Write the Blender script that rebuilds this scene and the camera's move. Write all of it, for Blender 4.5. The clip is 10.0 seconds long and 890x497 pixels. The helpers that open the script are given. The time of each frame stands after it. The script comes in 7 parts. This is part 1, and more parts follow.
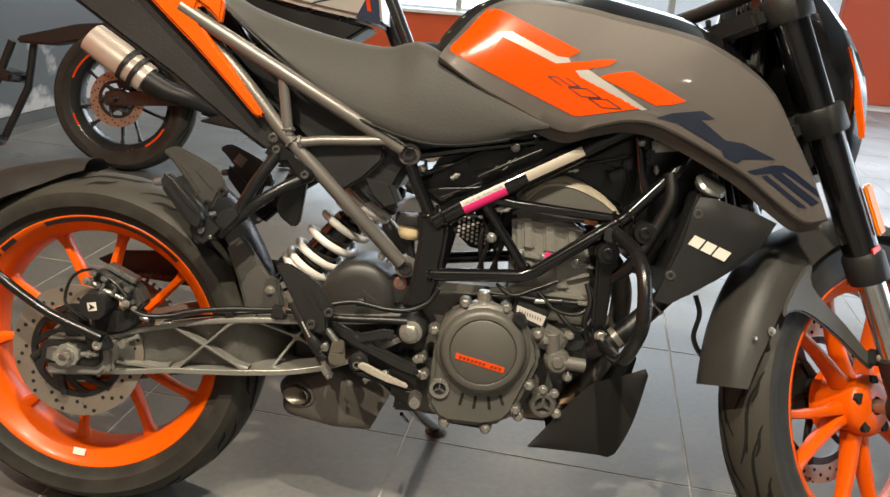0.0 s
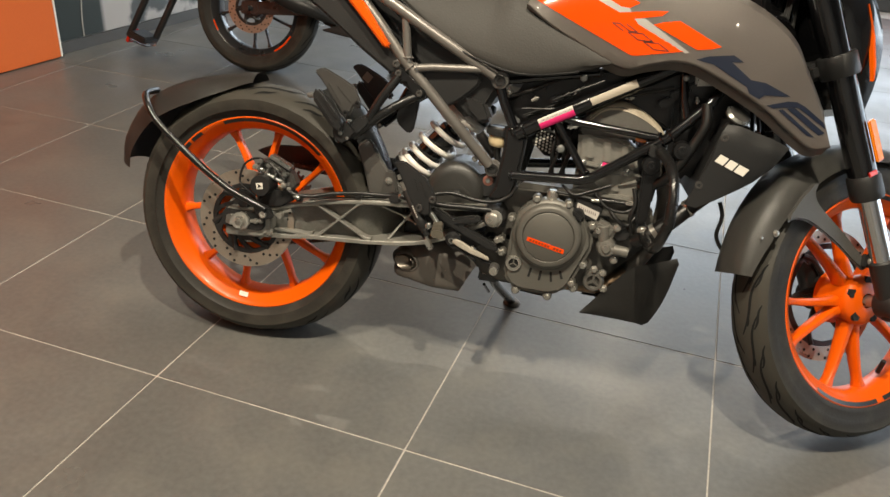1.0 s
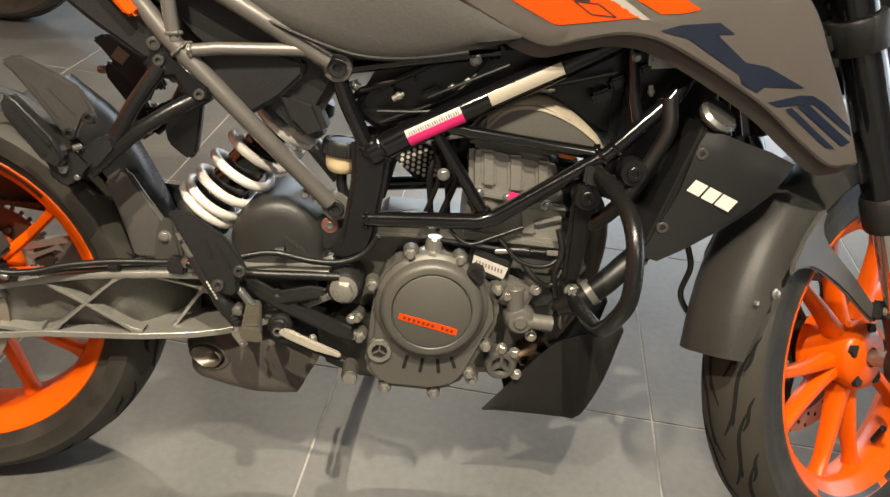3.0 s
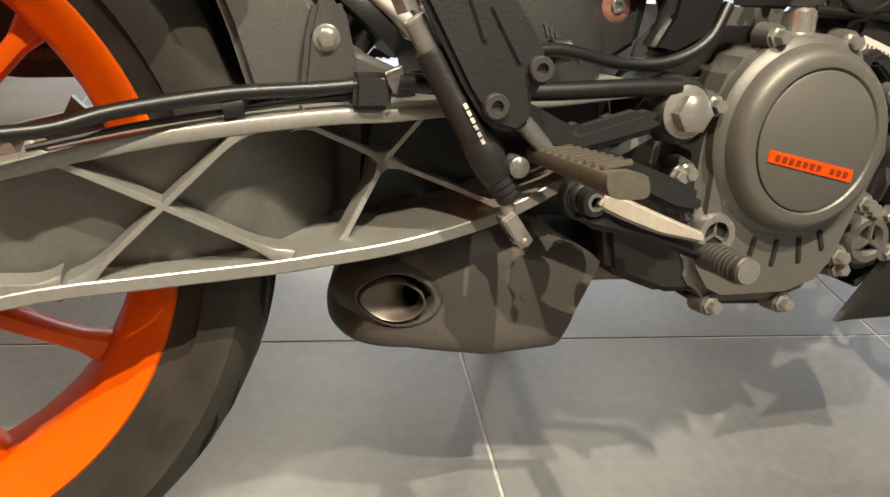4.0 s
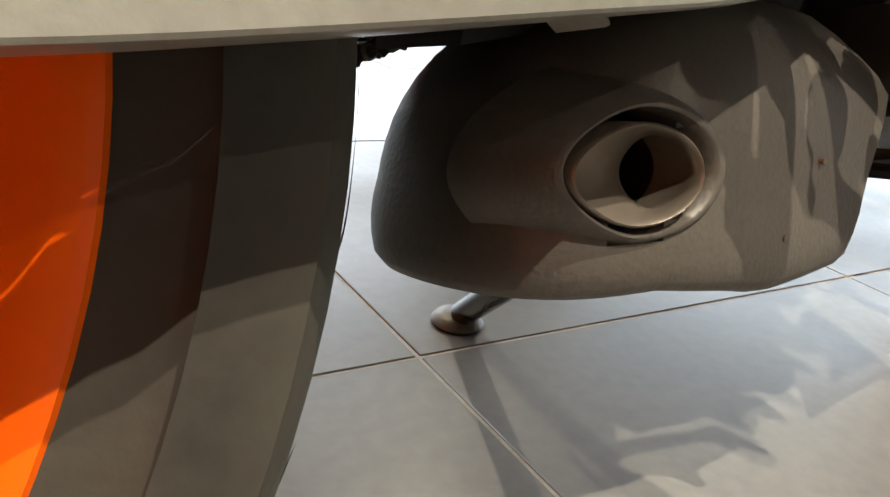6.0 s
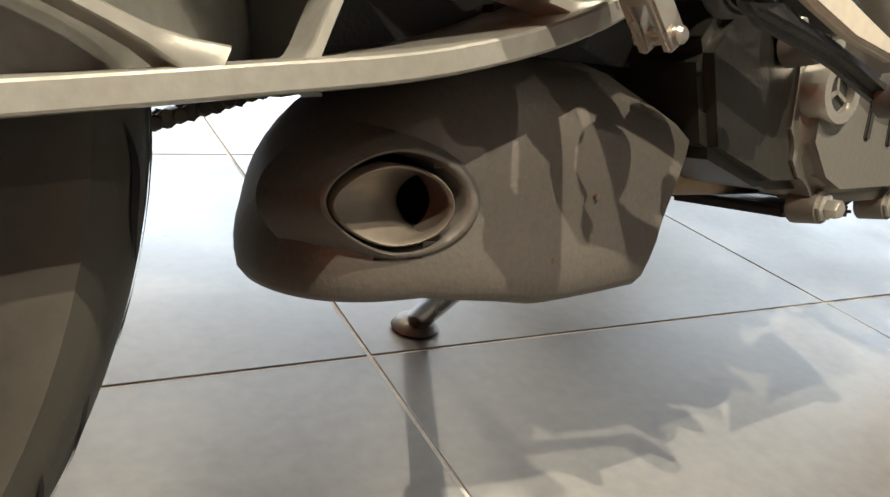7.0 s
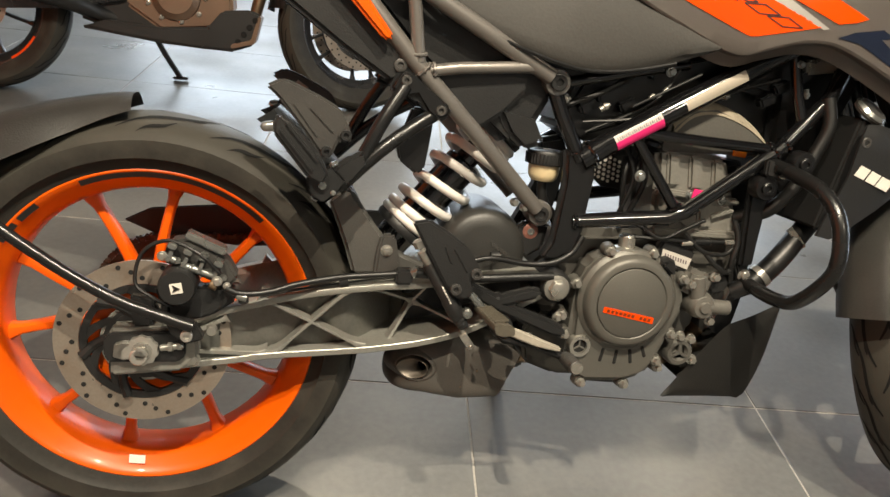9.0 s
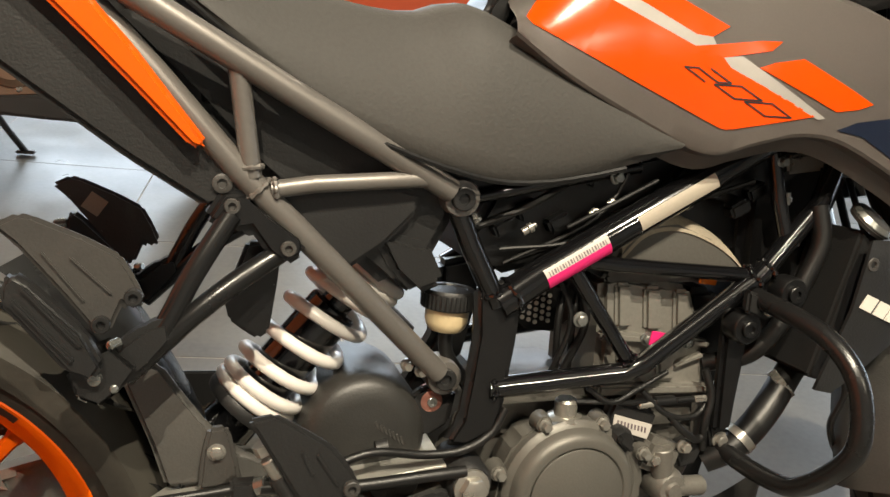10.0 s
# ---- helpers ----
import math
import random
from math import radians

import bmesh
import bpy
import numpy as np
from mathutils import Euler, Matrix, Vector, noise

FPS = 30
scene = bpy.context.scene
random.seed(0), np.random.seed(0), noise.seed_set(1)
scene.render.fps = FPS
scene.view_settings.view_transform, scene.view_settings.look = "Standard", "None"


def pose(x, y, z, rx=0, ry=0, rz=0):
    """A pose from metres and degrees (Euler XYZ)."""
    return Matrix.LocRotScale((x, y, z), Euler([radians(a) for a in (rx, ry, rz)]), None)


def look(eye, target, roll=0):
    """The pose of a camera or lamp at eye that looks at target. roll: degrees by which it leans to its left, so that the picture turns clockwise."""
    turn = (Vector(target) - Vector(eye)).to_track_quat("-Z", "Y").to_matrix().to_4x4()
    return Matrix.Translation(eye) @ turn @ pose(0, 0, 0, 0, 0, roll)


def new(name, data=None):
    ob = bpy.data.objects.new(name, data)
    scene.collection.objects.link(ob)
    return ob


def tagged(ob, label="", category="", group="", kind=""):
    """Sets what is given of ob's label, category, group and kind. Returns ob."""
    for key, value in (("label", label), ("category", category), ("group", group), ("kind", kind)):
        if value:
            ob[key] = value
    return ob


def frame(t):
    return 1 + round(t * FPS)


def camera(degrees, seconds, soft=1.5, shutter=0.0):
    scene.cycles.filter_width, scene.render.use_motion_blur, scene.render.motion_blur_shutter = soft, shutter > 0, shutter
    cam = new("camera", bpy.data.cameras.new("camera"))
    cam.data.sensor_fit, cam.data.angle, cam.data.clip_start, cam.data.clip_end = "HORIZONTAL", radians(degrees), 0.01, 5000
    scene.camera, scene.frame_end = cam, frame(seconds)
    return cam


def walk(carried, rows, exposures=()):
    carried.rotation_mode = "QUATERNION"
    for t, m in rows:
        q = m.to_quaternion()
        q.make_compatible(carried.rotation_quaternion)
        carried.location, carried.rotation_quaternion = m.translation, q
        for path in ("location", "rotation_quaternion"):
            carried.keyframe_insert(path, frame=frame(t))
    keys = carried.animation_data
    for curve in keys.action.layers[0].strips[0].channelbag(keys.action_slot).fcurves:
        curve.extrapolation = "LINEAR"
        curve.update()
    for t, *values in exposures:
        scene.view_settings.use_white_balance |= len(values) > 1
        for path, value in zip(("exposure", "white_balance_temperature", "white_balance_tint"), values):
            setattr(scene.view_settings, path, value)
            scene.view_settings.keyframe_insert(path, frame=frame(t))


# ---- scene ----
cam = camera(59.29, 10.0)
# seconds, place in metres, turn in degrees
ROWS = [
    (0.0, 0.6675, -1.1644, 1.0031, 68.88, -3.89, 4.22),
    (0.5, 0.7135, -1.4895, 1.1175, 63.51, -4.43, 9.47),
    (1.0, 0.7264, -1.5237, 1.1495, 61.35, -3.84, 11.91),
    (1.5, 0.7148, -1.4118, 1.1524, 59.07, -3.67, 9.04),
    (2.0, 0.7287, -1.1766, 1.1253, 57.26, -4.10, 7.40),
    (2.2, 0.7412, -1.0753, 1.1244, 56.46, -4.32, 7.31),
    (3.3, 0.5228, -0.7762, 0.9191, 57.56, -6.10, -4.20),
    (3.5, 0.4193, -0.6830, 0.8086, 58.06, -5.86, -7.29),
    (4.0, 0.2389, -0.4672, 0.5736, 60.74, -6.21, -16.63),
    (4.5, 0.1894, -0.3400, 0.4315, 63.98, -6.27, -25.52),
    (5.0, 0.1610, -0.2569, 0.3652, 66.24, -6.48, -33.07),
    (5.2, 0.1619, -0.2173, 0.3486, 66.53, -6.64, -35.50),
    (6.3, 0.2026, -0.1405, 0.3177, 68.07, -7.99, -38.65),
    (6.5, 0.2223, -0.1682, 0.3298, 68.37, -7.72, -37.47),
    (7.0, 0.2227, -0.2487, 0.3586, 67.90, -8.00, -32.89),
    (7.5, 0.1932, -0.3364, 0.4187, 67.04, -7.73, -26.53),
    (8.0, 0.1801, -0.5689, 0.5829, 65.38, -7.19, -17.98),
    (8.2, 0.1749, -0.6792, 0.6884, 64.11, -7.35, -15.27),
    (8.5, 0.1809, -0.8456, 0.8267, 63.46, -6.72, -11.32),
    (9.0, 0.1879, -0.9498, 0.9543, 62.81, -6.53, -9.27),
    (9.5, 0.2351, -0.8293, 0.9552, 64.61, -6.78, -11.55),
    (10.0, 0.3015, -0.6012, 0.9250, 67.32, -7.53, -16.02),
]
# seconds, stops: the camera brightens its picture close to the dark parts
STOPS = [(0.0, -0.08), (1.0, -0.17), (2.0, -0.09), (3.5, 0.28), (4.0, 0.42), (4.5, 0.70), (5.0, 0.73), (6.5, 0.63), (7.0, 0.74), (7.5, 0.88), (8.0, 0.46), (8.5, 0.15), (9.0, 0.06), (9.5, 0.07), (10.0, 0.03)]
walk(cam, [(t, pose(x, y, z, rx, ry, rz)) for t, x, y, z, rx, ry, rz in ROWS], STOPS)

# ---- light ----
from mathutils.bvhtree import BVHTree

world = bpy.data.worlds.new("world")
scene.world = world
world.use_nodes = True
wn = world.node_tree
sky = wn.nodes.new("ShaderNodeTexSky")
sky.sky_type, sky.sun_disc = "NISHITA", False
sky.sun_elevation, sky.sun_rotation = radians(40), radians(20)
wn.links.new(sky.outputs["Color"], wn.nodes["Background"].inputs["Color"])
wn.nodes["Background"].inputs["Strength"].default_value = 0.12

scene.view_settings.exposure = 0.0


def area_lamp(name, m, sx, sy, watts, color, shape="RECTANGLE", spread=180):
    data = bpy.data.lights.new(name, "AREA")
    data.shape, data.size, data.size_y = shape, sx, sy
    data.energy, data.color = watts, color
    data.spread = radians(spread)
    ob = new(name, data)
    ob.matrix_world = m
    return ob


# daylight through the shop front behind the motorcycles
area_lamp("window_daylight", look((1.6, 5.66, 1.55), (1.2, 0, 0.6)), 6.4, 2.1, 232, (0.78, 0.90, 1.0))

# bluish fill light added at the showroom's front end, through assumed glass doors
area_lamp("added_side_fill", look((5.96, 1.55, 1.15), (0.9, 0.6, 0.3)), 5.3, 2.1, 105, (0.78, 0.90, 1.0))

CEIL = 3.1
# ceiling downlights: x, y, watts
LAMPS = [
    (0.82, -1.11, 112), (-0.24, -1.37, 105), (1.7, -2.9, 30),
    (0.45, 2.3, 40), (-1.0, 2.9, 20), (2.6, 2.6, 30), (1.2, 4.4, 25),
]
for x, y, w in LAMPS:
    area_lamp("downlight_lamp", look((x, y, CEIL - 0.045), (x, y + 0.001, 0)), 0.03, 0.03, w, (1.0, 0.88, 0.68), "DISK")


# ---- materials ----
def mat(name, color, rough=0.5, metal=0.0, var=0.12, scale=6.0, fine=90.0, bump=0.04, coat=0.0, rvar=0.12, dirt=None, dirt_amt=0.0, object_random=0.0, world_space=False):
    m = bpy.data.materials.new(name)
    m.use_nodes = True
    t = m.node_tree
    n, l = t.nodes, t.links
    b = n["Principled BSDF"]
    tc = n.new("ShaderNodeTexCoord")
    n1 = n.new("ShaderNodeTexNoise")
    n1.inputs["Scale"].default_value, n1.inputs["Detail"].default_value = scale, 6
    n2 = n.new("ShaderNodeTexNoise")
    n2.inputs["Scale"].default_value, n2.inputs["Detail"].default_value = fine, 4
    place = n.new("ShaderNodeNewGeometry").outputs["Position"] if world_space else tc.outputs["Object"]
    l.new(place, n1.inputs["Vector"])
    l.new(place, n2.inputs["Vector"])
    add = n.new("ShaderNodeMath")
    add.operation = "ADD"
    l.new(n1.outputs["Fac"], add.inputs[0])
    l.new(n2.outputs["Fac"], add.inputs[1])
    ramp = n.new("ShaderNodeMapRange")
    ramp.inputs["From Min"].default_value, ramp.inputs["From Max"].default_value = 0.6, 1.4
    ramp.inputs["To Min"].default_value, ramp.inputs["To Max"].default_value = 1 - var, 1 + var
    l.new(add.outputs[0], ramp.inputs["Value"])
    mul = n.new("ShaderNodeVectorMath")
    mul.operation = "SCALE"
    mul.inputs[0].default_value = color
    fac = ramp.outputs["Result"]
    if object_random:
        oi = n.new("ShaderNodeObjectInfo")
        orr = n.new("ShaderNodeMapRange")
        orr.inputs["To Min"].default_value, orr.inputs["To Max"].default_value = 1 - object_random, 1 + object_random
        l.new(oi.outputs["Random"], orr.inputs["Value"])
        mm = n.new("ShaderNodeMath")
        mm.operation = "MULTIPLY"
        l.new(fac, mm.inputs[0])
        l.new(orr.outputs["Result"], mm.inputs[1])
        fac = mm.outputs[0]
    l.new(fac, mul.inputs["Scale"])
    out = mul.outputs[0]
    if dirt:
        n3 = n.new("ShaderNodeTexNoise")
        n3.inputs["Scale"].default_value, n3.inputs["Detail"].default_value = scale * 2.3, 8
        l.new(place, n3.inputs["Vector"])
        r3 = n.new("ShaderNodeMapRange")
        r3.inputs["From Min"].default_value, r3.inputs["From Max"].default_value = 0.48, 0.72
        r3.inputs["To Max"].default_value = dirt_amt
        l.new(n3.outputs["Fac"], r3.inputs["Value"])
        mx = n.new("ShaderNodeMix")
        mx.data_type = "RGBA"
        l.new(r3.outputs["Result"], mx.inputs["Factor"])
        l.new(out, mx.inputs["A"])
        mx.inputs["B"].default_value = (*dirt, 1)
        out = mx.outputs["Result"]
    l.new(out, b.inputs["Base Color"])
    b.inputs["Metallic"].default_value = metal
    rr = n.new("ShaderNodeMapRange")
    rr.inputs["From Min"].default_value, rr.inputs["From Max"].default_value = 0.3, 0.7
    rr.inputs["To Min"].default_value, rr.inputs["To Max"].default_value = max(0.02, rough * (1 - rvar)), min(1, rough * (1 + rvar))
    l.new(n1.outputs["Fac"], rr.inputs["Value"])
    l.new(rr.outputs["Result"], b.inputs["Roughness"])
    b.inputs["Coat Weight"].default_value = coat
    b.inputs["Coat Roughness"].default_value = 0.06
    if bump:
        bp = n.new("ShaderNodeBump")
        bp.inputs["Strength"].default_value, bp.inputs["Distance"].default_value = bump, 0.002
        l.new(n2.outputs["Fac"], bp.inputs["Height"])
        l.new(bp.outputs["Normal"], b.inputs["Normal"])
    return m


def glow(name, color, strength):
    m = bpy.data.materials.new(name)
    m.use_nodes = True
    b = m.node_tree.nodes["Principled BSDF"]
    b.inputs["Base Color"].default_value = (*color, 1)
    b.inputs["Emission Color"].default_value = (*color, 1)
    b.inputs["Emission Strength"].default_value = strength
    return m


ORANGE = mat("orange_paint", (0.68, 0.092, 0.0010), 0.34, 0, 0.05, 5, 60, 0.01, 0.15)
MUDGUARD = mat("dusty_grey_mudguard_plastic", (0.062, 0.060, 0.056), 0.44, 0, 0.15, 5, 420, 0.16, dirt=(0.14, 0.13, 0.115), dirt_amt=0.15)
ORANGE_DECAL = mat("orange_decal", (0.72, 0.058, 0.0004), 0.21, 0, 0.04, 5, 60, 0.01, 0.30)
TANK = mat("warm_grey_satin_paint", (0.172, 0.151, 0.137), 0.50, 0.15, 0.05, 3, 400, 0.02, 0.15)
SEAT = mat("grey_seat_vinyl", (0.047, 0.045, 0.042), 0.62, 0, 0.10, 5, 260, 0.25)
PLASTIC = mat("black_moulded_plastic", (0.012, 0.012, 0.0122), 0.46, 0, 0.18, 7, 420, 0.18)
PLASTIC_GREY = mat("dark_grey_moulded_plastic", (0.040, 0.038, 0.036), 0.46, 0, 0.15, 6, 420, 0.18, dirt=(0.13, 0.12, 0.10), dirt_amt=0.12)
GLOSS = mat("gloss_black_frame_paint", (0.004, 0.004, 0.0045), 0.13, 0, 0.1, 9, 130, 0.06, 0.5)
BLACK = mat("deep_black_moulded_plastic", (0.0055, 0.0055, 0.0058), 0.33, 0, 0.15, 7, 300, 0.08)
SUMP = mat("dark_oily_alloy", (0.024, 0.023, 0.020), 0.36, 0.3, 0.15, 9, 260, 0.10)
PAN = mat("dusty_black_pan_plastic", (0.030, 0.029, 0.027), 0.42, 0, 0.2, 6, 420, 0.18)
BAR_PAINT = mat("satin_black_bar_paint", (0.008, 0.008, 0.0082), 0.27, 0, 0.1, 9, 200, 0.05)
DUST = mat("dusty_tan_alloy", (0.30, 0.26, 0.195), 0.55, 0.1, 0.2, 18, 240, 0.08)
COVER_PLASTIC = mat("worn_black_cover_plastic", (0.023, 0.0225, 0.021), 0.42, 0, 0.2, 8, 420, 0.16)
SATIN = mat("satin_black_plastic", (0.034, 0.035, 0.036), 0.28, 0, 0.12, 6, 300, 0.06)
SUBFRAME = mat("titanium_grey_tube_paint", (0.175, 0.163, 0.150), 0.38, 0.5, 0.07, 8, 300, 0.03)
SWING = mat("cast_grey_aluminium", (0.285, 0.281, 0.256), 0.36, 0.5, 0.14, 9, 210, 0.10, dirt=(0.20, 0.17, 0.13), dirt_amt=0.25)
ENGINE = mat("dark_cast_engine_alloy", (0.105, 0.100, 0.090), 0.50, 0.35, 0.10, 10, 300, 0.14)
ENGINE_LIGHT = mat("raw_cast_alloy", (0.170, 0.162, 0.145), 0.46, 0.45, 0.14, 12, 260, 0.14)
COVER = mat("clutch_cover_grey", (0.112, 0.107, 0.095), 0.44, 0.35, 0.06, 8, 420, 0.10)
def tyre_rubber(name, c, r0, r1):
    """Black sidewall that turns into dusty scuffed tread further out from the axle c; overhead light is in the tread's
    tone.
    """
    m = mat(name, (0.025, 0.023, 0.020), 0.56, 0, 0.22, 7, 170, 0.14, dirt=(0.085, 0.076, 0.062), dirt_amt=0.32)
    n, l = m.node_tree.nodes, m.node_tree.links
    b = n["Principled BSDF"]
    tc = n.new("ShaderNodeTexCoord")
    off = n.new("ShaderNodeVectorMath")
    off.operation = "MULTIPLY_ADD"
    off.inputs[1].default_value, off.inputs[2].default_value = (1, 0, 1), (-c[0], 0, -c[2])
    l.new(tc.outputs["Object"], off.inputs[0])
    ln = n.new("ShaderNodeVectorMath")
    ln.operation = "LENGTH"
    l.new(off.outputs[0], ln.inputs[0])
    no = n.new("ShaderNodeTexNoise")
    no.inputs["Scale"].default_value, no.inputs["Detail"].default_value = 14, 5
    l.new(tc.outputs["Object"], no.inputs["Vector"])
    jit = n.new("ShaderNodeMath")
    jit.operation = "MULTIPLY_ADD"
    jit.inputs[1].default_value, jit.inputs[2].default_value = 0.022, -0.011
    l.new(no.outputs["Fac"], jit.inputs[0])
    sm = n.new("ShaderNodeMath")
    sm.operation = "ADD"
    l.new(ln.outputs["Value"], sm.inputs[0])
    l.new(jit.outputs[0], sm.inputs[1])
    ramp = n.new("ShaderNodeMapRange")
    ramp.interpolation_type = "SMOOTHSTEP"
    ramp.inputs["From Min"].default_value, ramp.inputs["From Max"].default_value = r0, r1
    ramp.inputs["To Max"].default_value = 0.85
    l.new(sm.outputs[0], ramp.inputs["Value"])
    mx = n.new("ShaderNodeMix")
    mx.data_type = "RGBA"
    l.new(ramp.outputs["Result"], mx.inputs["Factor"])
    l.new(b.inputs["Base Color"].links[0].from_socket, mx.inputs["A"])
    # the tread's lighter tone: scuffs, with overhead light put into the colour
    mx.inputs["B"].default_value = (0.046, 0.043, 0.036, 1)
    l.new(mx.outputs["Result"], b.inputs["Base Color"])
    b.inputs["Specular IOR Level"].default_value = 0.22
    return m


GUNMETAL = mat("dark_machined_alloy", (0.28, 0.285, 0.27), 0.27, 0.8, 0.2, 20, 200, 0.06)
GROOVE_SHADE = mat("tyre_groove_shade", (0.008, 0.008, 0.008), 0.9, 0, 0.1, 6, 100, 0.05)
for _m in (GROOVE_SHADE, SEAT, ORANGE, ORANGE_DECAL):
    _m.node_tree.nodes["Principled BSDF"].inputs["Specular IOR Level"].default_value = 0.25
HOSE = mat("rubber_hose", (0.0055, 0.0055, 0.0055), 0.40, 0, 0.15, 10, 140, 0.06)
AXLE = mat("bright_zinc_axle_steel", (0.52, 0.50, 0.46), 0.30, 0.75, 0.10, 20, 200, 0.05)
STEEL = mat("zinc_steel", (0.38, 0.365, 0.33), 0.28, 0.75, 0.10, 20, 200, 0.05)
DISC = mat("brake_disc_steel", (0.36, 0.31, 0.26), 0.30, 0.65, 0.12, 12, 300, 0.06, dirt=(0.30, 0.20, 0.13), dirt_amt=0.35)
CHROME = mat("fork_chrome", (0.72, 0.72, 0.72), 0.16, 1.0, 0.05, 8, 100, 0.01)
SPRING = mat("white_coil_paint", (0.68, 0.65, 0.61), 0.32, 0, 0.05, 8, 100, 0.02, 0.3)
WHITE = mat("white_sticker", (0.66, 0.63, 0.57), 0.45, 0, 0.05, 20, 200, 0.01)
CREAM = mat("cream_label", (0.36, 0.32, 0.26), 0.5, 0, 0.05, 20, 200, 0.01)
CODE_PAPER = mat("greyish_paper_label", (0.50, 0.47, 0.43), 0.4, 0, 0.05, 20, 200, 0.01)
CODE_INK = mat("faded_code_print", (0.13, 0.10, 0.11), 0.4, 0, 0.05, 20, 200, 0.01)
PINK = mat("magenta_sticker", (0.72, 0.02, 0.16), 0.45, 0, 0.05, 20, 200, 0.01)
INK = mat("dark_blue_decal", (0.006, 0.010, 0.024), 0.35, 0, 0.05, 20, 200, 0.01, 0.2)
BLACK_INK = mat("black_decal", (0.012, 0.012, 0.012), 0.4, 0, 0.05, 20, 200, 0.01)
BADGE_INK = mat("dark_orange_print", (0.16, 0.022, 0.002), 0.4, 0, 0.05, 20, 200, 0.01)
RESERVOIR = mat("cream_reservoir_plastic", (0.62, 0.50, 0.30), 0.35, 0, 0.08, 20, 150, 0.03)
AMBER = mat("amber_reflector", (0.75, 0.20, 0.01), 0.15, 0, 0.08, 60, 400, 0.3, 0.6)
EXHAUST = mat("black_muffler_coating", (0.066, 0.060, 0.053), 0.50, 0.1, 0.18, 8, 420, 0.16, dirt=(0.10, 0.085, 0.07), dirt_amt=0.25)
PIPE = mat("heat_stained_pipe", (0.20, 0.14, 0.09), 0.40, 0.85, 0.2, 14, 160, 0.06)
TIP = mat("stainless_exhaust_tip", (0.15, 0.13, 0.108), 0.38, 0.6, 0.12, 18, 220, 0.06)
# black for bore soot, and for shade in holes and slots put into colour
SOOT_SHADE = mat("soot_and_shade_black", (0.006, 0.006, 0.006), 0.9, 0, 0.1, 10, 100, 0.05)
CHAIN = mat("chain_steel", (0.075, 0.062, 0.050), 0.45, 0.7, 0.2, 20, 200, 0.08)
RUST = mat("brown_anodised_collar", (0.34, 0.15, 0.115), 0.4, 0.5, 0.1, 20, 150, 0.03)
TILE = mat("grey_floor_tile", (0.100, 0.0995, 0.0955), 0.37, 0, 0.22, 2.6, 70, 0.03, 0, 0.32, dirt=(0.18, 0.17, 0.145), dirt_amt=0.28, object_random=0.06, world_space=True)
GROUT = mat("pale_grout", (0.34, 0.32, 0.29), 0.8, 0, 0.30, 9, 120, 0.2)
WALL_ORANGE = mat("orange_wall_paint", (0.62, 0.125, 0.02), 0.45, 0, 0.04, 2, 120, 0.03)
WALL_RED = mat("red_orange_wall_paint", (0.60, 0.085, 0.022), 0.42, 0, 0.04, 2, 120, 0.03)
WALL_GREY = mat("grey_wall_paint", (0.34, 0.335, 0.32), 0.7, 0, 0.06, 2, 120, 0.05)
CEILING = mat("dark_ceiling_paint", (0.16, 0.16, 0.16), 0.8, 0, 0.06, 2, 120, 0.05)
SKIRTING = mat("dark_grey_skirting", (0.06, 0.06, 0.06), 0.5, 0, 0.1, 4, 120, 0.05)
ALU = mat("brushed_aluminium", (0.62, 0.62, 0.60), 0.35, 0.9, 0.05, 6, 300, 0.03)
WHITE_PAINT = mat("white_paint", (0.75, 0.74, 0.71), 0.4, 0, 0.04, 5, 100, 0.02)
BODY_WHITE = mat("white_gloss_bodywork", (0.50, 0.46, 0.42), 0.3, 0, 0.04, 5, 100, 0.01, 0.4)
NAVY = mat("navy_gloss_bodywork", (0.02, 0.03, 0.07), 0.25, 0, 0.04, 5, 100, 0.01, 0.4)
BROWN_ALLOY = mat("bronze_engine_alloy", (0.20, 0.13, 0.09), 0.45, 0.6, 0.1, 10, 200, 0.08)
RED_LENS = mat("red_reflector", (0.55, 0.02, 0.01), 0.15, 0, 0.08, 60, 300, 0.2, 0.5)
SILVER_PIPE = mat("satin_silver_silencer", (0.62, 0.53, 0.46), 0.36, 0.3, 0.05, 8, 220, 0.03)

GLASS = bpy.data.materials.new("window_glass")
GLASS.use_nodes = True
gb = GLASS.node_tree.nodes["Principled BSDF"]
gb.inputs["Roughness"].default_value, gb.inputs["Transmission Weight"].default_value, gb.inputs["IOR"].default_value = 0.02, 1.0, 1.45
LAMP_GLOW = glow("downlight_diffuser", (1.0, 0.86, 0.70), 12)


OUTSIDE = glow("bright_street_haze", (0.80, 0.90, 1.0), 0.7)


